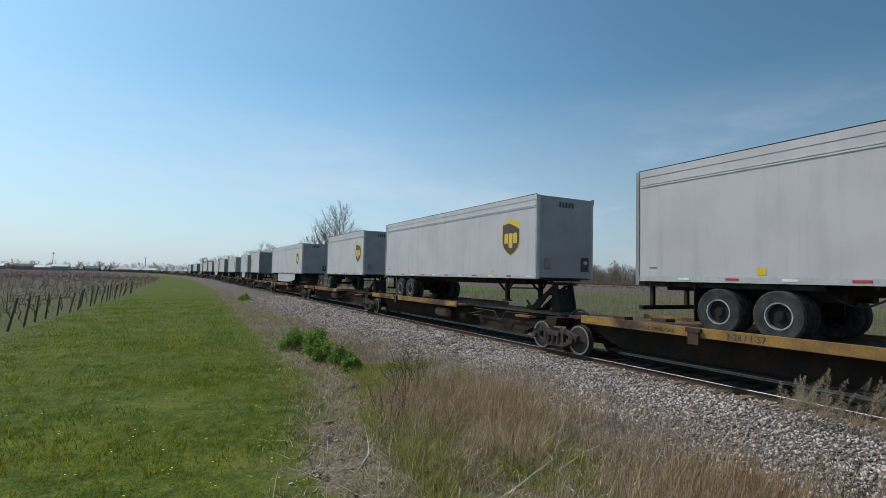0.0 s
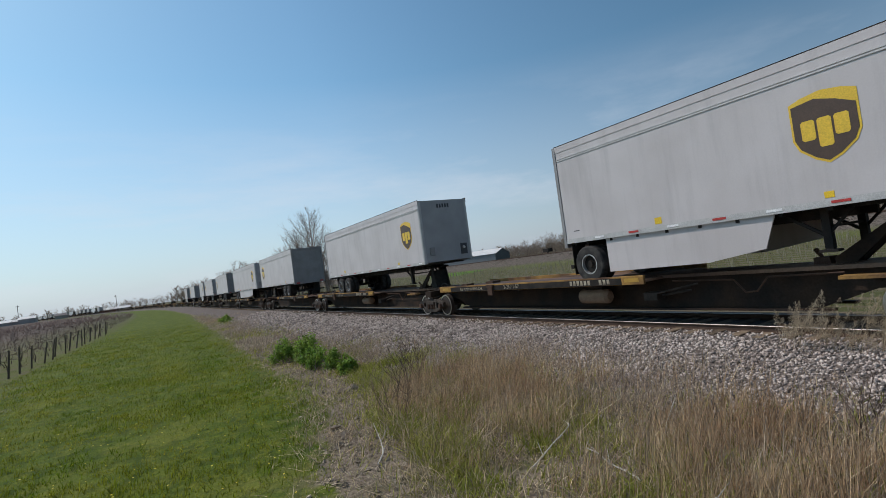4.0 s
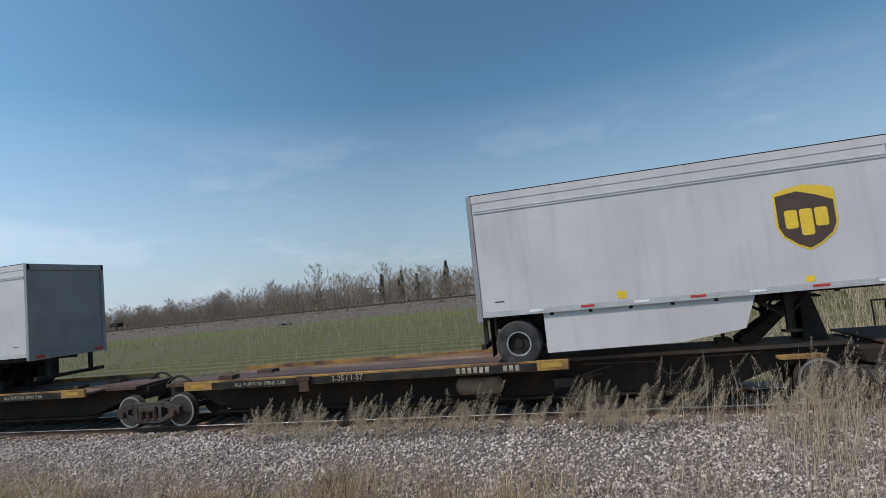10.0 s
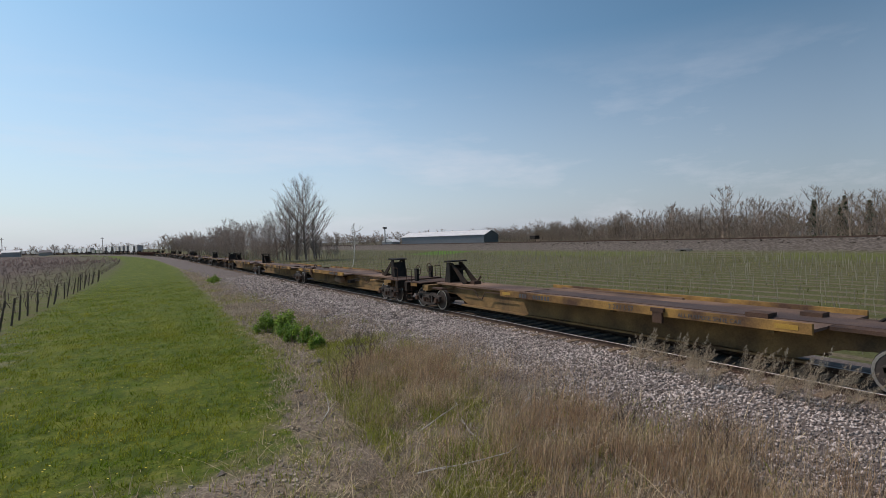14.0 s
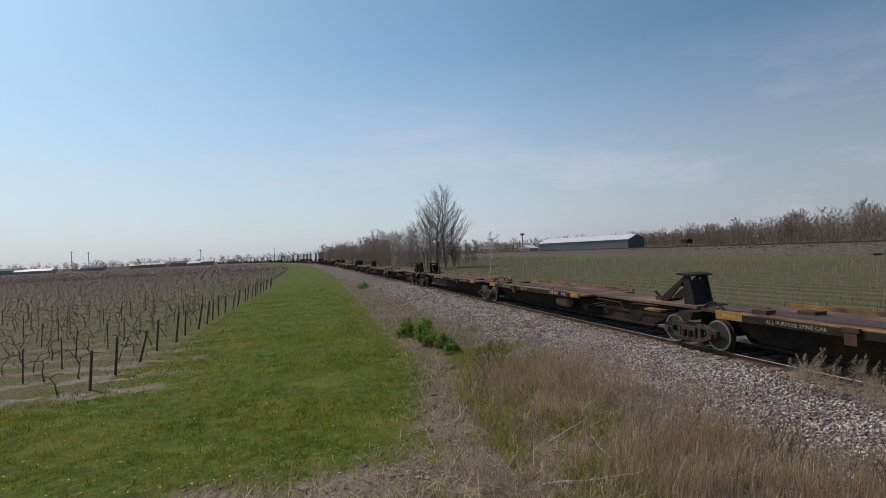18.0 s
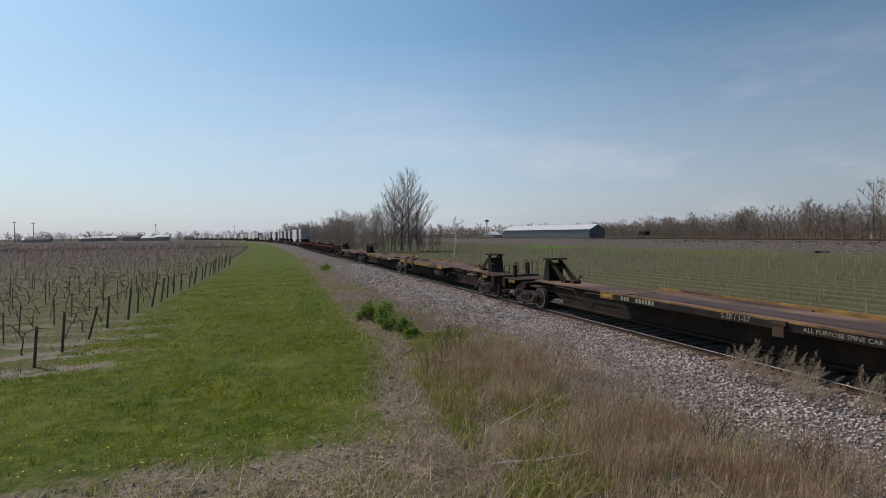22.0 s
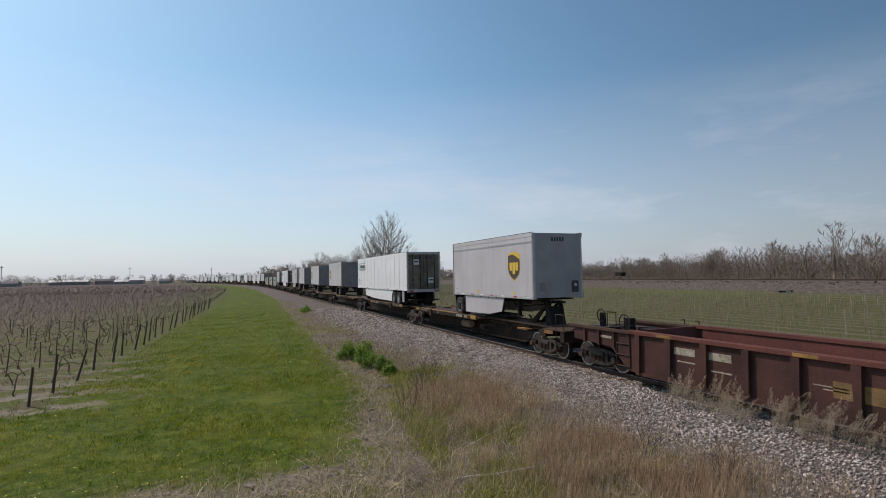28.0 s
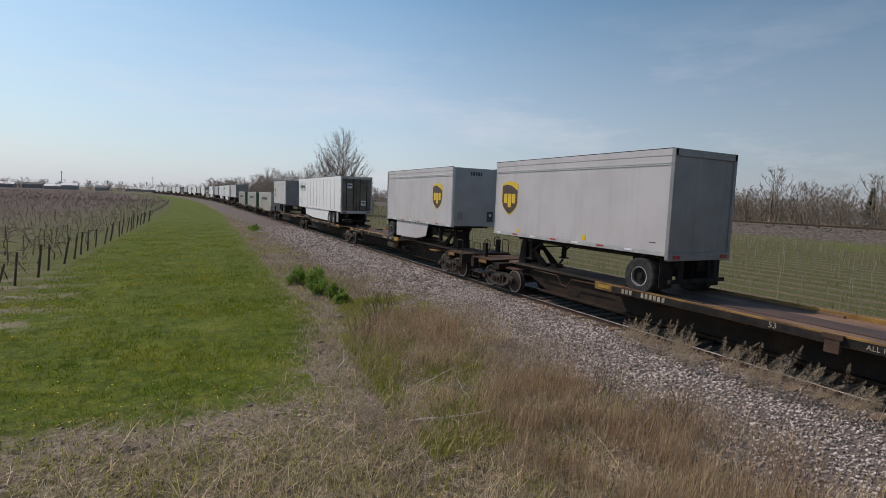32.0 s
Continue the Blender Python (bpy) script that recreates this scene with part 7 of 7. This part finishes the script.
def build_clods():
    """Broken clods, chips and pebbles on the bare strip between lawn and weeds."""
    g = np.random.default_rng(77)
    n = 1500
    y = np.concatenate([g.uniform(9.2, 30, n - 260), np.clip(8.3 + g.normal(0, 0.4, 260), 7.2, 9.2)])
    x = np.concatenate([lawn_edge(y[:n - 260]) + np.abs(g.normal(0.55, 0.45, n - 260)), g.uniform(-6.5, 2.6, 260)])
    size = g.gamma(2.0, 0.009, n) + 0.008
    base = np.array([(1, 0, 0), (-1, 0, 0), (0, 1, 0), (0, -1, 0), (0, 0, 1), (0, 0, -0.4)], float)
    tri = np.array([(0, 2, 4), (2, 1, 4), (1, 3, 4), (3, 0, 4), (2, 0, 5), (1, 2, 5), (3, 1, 5), (0, 3, 5)])
    pts = base[None] * size[:, None, None] * g.uniform(0.6, 1.4, (n, 6, 1)) * np.array([1.2, 1.0, 0.7]) + g.normal(0, 0.2, (n, 6, 3)) * size[:, None, None]
    v = pts + np.stack([x, y, np.array([ground_z(a, b) for a, b in zip(x, y)]) + size * 0.25], 1)[:, None]
    tagged(tri_cloud("soil_clods", v[:, tri].reshape(-1, 3), CLOD), "dry brown clods and chips on a bare soil strip", "soil", kind="stuff")


build_clods()


# ---- young vineyard beyond the track ----
def build_young_vineyard():
    r = np.random.default_rng(81)
    v = []
    for k in range(25):
        x = 19.5 + 2.6 * k
        ys = np.arange(-90, 300, 1.4) + r.uniform(-0.3, 0.3)
        n = len(ys)
        h = r.uniform(0.45, 1.25, n)
        w = 0.016 + 0.0003 * (x - 19)
        lx, ly = r.normal(0, 0.05, n), r.normal(0, 0.05, n)
        o = np.zeros(n)
        for dx, dy in ((w, 0), (-w * 0.5, w), (-w * 0.5, -w)):
            ex, ey = (-w * 0.5, w) if dx > 0 else ((-w * 0.5, -w) if dy > 0 else (w, 0))
            a = np.stack([x + dx + o, ys + dy, o - 0.6], 1)
            b = np.stack([x + ex + o, ys + ey, o - 0.6], 1)
            c = np.stack([x + ex + lx, ys + ey + ly, h - 0.55], 1)
            d = np.stack([x + dx + lx, ys + dy + ly, h - 0.55], 1)
            v.append(np.stack([a, b, c, d], 1).reshape(-1, 3))
    tagged(tri_cloud("vineyard_stakes", np.concatenate(v), STAKE, 4), "rows of thin grey stakes in a young vineyard", "stakes", kind="stuff")
    bm = bmesh.new()
    for k in range(12):
        x = 19.5 + 2.6 * k
        for z in (-0.1, 0.25):
            add_rod(bm, (x, -90, z), (x, 90, z), 0.0035, 0.0035, 3, False)
    tagged(new("vineyard_wires", mesh_of("vineyard_wires", bm, WIRE)), "thin trellis wires in the young vineyard", "wire", kind="stuff")


build_young_vineyard()


# ---- rocks on the far bank, culvert, far buildings, poles, sign, evergreens ----
def build_far():
    g = np.random.default_rng(91)
    n = 9000
    y = g.uniform(-120, 330, n)
    t = g.random(n)
    x = 84.5 + 8.0 * t
    z = -0.55 + (BANK_TOP + 0.5) * t
    s = g.uniform(0.12, 0.42, n)
    c = np.stack([x, y, z], 1)
    corners = []
    for k in range(4):
        a = g.uniform(0, math.tau, n)
        corners.append(c + np.stack([np.cos(a) * s * 0.5, np.sin(a) * s, g.uniform(-0.2, 1.0, n) * s * 0.8], 1))
    a, b, d, e = corners
    tagged(tri_cloud("bank_rocks", np.stack([a, b, d, b, d, e, a, d, e], 1), BANK), "rough grey brown rocks and brush on the bank", "rocks", kind="stuff")
    cv = tagged(new("culvert"), "small dark concrete culvert in the bank", "culvert")
    part("head_wall", boxes((84.4, 85.2, 53.6, 54.3, -0.7, 0.55), (84.4, 85.2, 55.5, 56.4, -0.7, 0.5), (84.4, 85.2, 54.3, 55.5, 0.4, 0.6)), CONCRETE, cv)
    # solid black block stands in for the shade inside the culvert mouth
    part("opening_shade_block", boxes((84.7, 85.1, 54.3, 55.5, -0.7, 0.4)), BLACK, cv)
    bx = tagged(new("signal_box"), "small dark equipment box by the far railway", "cabinet")
    part("cabinet", boxes((151.0, 153.5, 168, 171.5, 2.4, 3.9)), BLACK, bx)
    part("leg", boxes((151.3, 151.5, 168.3, 168.5, -0.5, 2.4), (153.0, 153.2, 171.0, 171.2, -0.5, 2.4)), BLACK, bx)
    r = random.Random(93)
    for k in range(18):
        d, w, h = r.uniform(600, 700), r.uniform(12, 34), r.uniform(2.5, 4.5)
        xx = -430 + k * 23 + r.uniform(-8, 8)
        b = tagged(new("far_building"), "low pale building on the horizon", "building", "buildings on the horizon")
        part("wall", boxes((0, w, 0, 12, -0.3, h)), FARWALL, b)
        bm = bmesh.new()
        vs = [(-0.5, h), (6, h + 2.2), (12.5, h)]
        add_prism(bm, vs, -0.5, w + 0.5)
        part("roof", bm, BARNROOF if k % 3 else DARKROOF, b)
        b.location = (xx, d, 0)
    for x, y, h in ((-114, 694, 20), (-26, 682, 18), (-190, 560, 19), (-204, 560, 20), (-400, 640, 18), (60, 640, 17)):
        p = tagged(new("utility_pole"), "tall thin utility pole on the horizon", "pole", "utility poles")
        bm = bmesh.new()
        add_rod(bm, (0, 0, -0.5), (0, 0, h), 0.35, 0.25, 6)
        part("shaft", bm, POLEM, p)
        part("crossarm", boxes((-1.6, 1.6, -0.15, 0.15, h - 1.6, h - 1.2)), POLEM, p)
        p.location = (x, y, 0)
    lp = tagged(new("floodlight_pole"), "tall pole with a box on top near the barn", "pole")
    bm = bmesh.new()
    add_rod(bm, (0, 0, -0.5), (0, 0, 10.5), 0.4, 0.3, 8)
    part("shaft", bm, FARWALL, lp)
    part("head", boxes((-1.0, 1.0, -0.6, 0.6, 10.2, 11.2)), POLEM, lp)
    lp.location = (117.4, 250, 0)
    s = tagged(new("tall_sign"), "tall roadside sign with yellow arches on a red board", "sign")
    bm = bmesh.new()
    add_rod(bm, (0, 0, 0), (0, 0, 28), 0.45, 0.35, 8)
    part("mast", bm, POLEM, s)
    part("board", boxes((-0.4, 0.4, -3.2, 3.2, 26.0, 27.8)), SIGNRED, s, "red sign board")
    bm = bmesh.new()
    for o in (-1.5, 1.5):
        for k in range(8):
            a0, a1 = math.pi * k / 8, math.pi * (k + 1) / 8
            add_beam(bm, (0, o - 1.3 * math.cos(a0), 28.0 + 4.2 * math.sin(a0)), (0, o - 1.3 * math.cos(a1), 28.0 + 4.2 * math.sin(a1)), 0.5, 0.5)
    part("arches", bm, MARK, s, "two yellow arches")
    s.location = (260, 45.6, 0)
    for k, (x, y, h) in enumerate(((170, 45, 13), (176, 58, 10), (182, 66, 12), (168, 62, 9), (186, 50, 10), (172, 70, 11))):
        t = tagged(new("evergreen_tree"), "dark green pointed evergreen tree", "tree", "evergreen trees")
        m = 900
        zz = g.random(m) ** 0.8
        rad = (1 - zz) * h * 0.2 * g.uniform(0.5, 1.1, m)
        a = g.uniform(0, math.tau, m)
        c = np.stack([np.cos(a) * rad, np.sin(a) * rad, zz * h + 0.8], 1)
        o = np.stack([np.cos(a), np.sin(a), -0.4 * np.ones(m)], 1) * 0.6
        w = np.stack([-np.sin(a), np.cos(a), np.zeros(m)], 1) * 0.35
        cr = tri_cloud("crown", np.stack([c - w, c + w, c + o], 1), EVERGREEN)
        cr.parent = t
        bm = bmesh.new()
        add_rod(bm, (0, 0, -0.5), (0, 0, h), 0.2, 0.03, 6)
        part("trunk", bm, BARK, t)
        t.location = (x, y, 0)
    for k in range(14):
        b = tagged(new("far_building"), "low pale building beyond the second railway", "building", "buildings beyond the railway")
        w, h = r.uniform(8, 22), r.uniform(3, 5)
        part("wall", boxes((0, 10, 0, w, -0.3, h)), FARWALL, b)
        part("roof", boxes((-0.5, 10.5, -0.5, w + 0.5, h, h + 0.5)), DARKROOF if k % 2 else BARNROOF, b)
        b.location = (r.uniform(230, 330), -70 + k * 13, 0)


build_far()


# ---- motion ----
def motions():
    for ob, at, turned, level in MOVERS:
        far = at - 0.0 > BEND_Y
        times = [0.0, 32.0] if not far else [k * 2.0 for k in range(17)]
        rows = []
        for t in times:
            x, y, a = on_track(at - SPEED * t)
            rows.append((t, pose(x, y, RAIL_Z + level, 0, 0, math.degrees(a) + (180 if turned else 0))))
        walk(ob, rows)


motions()
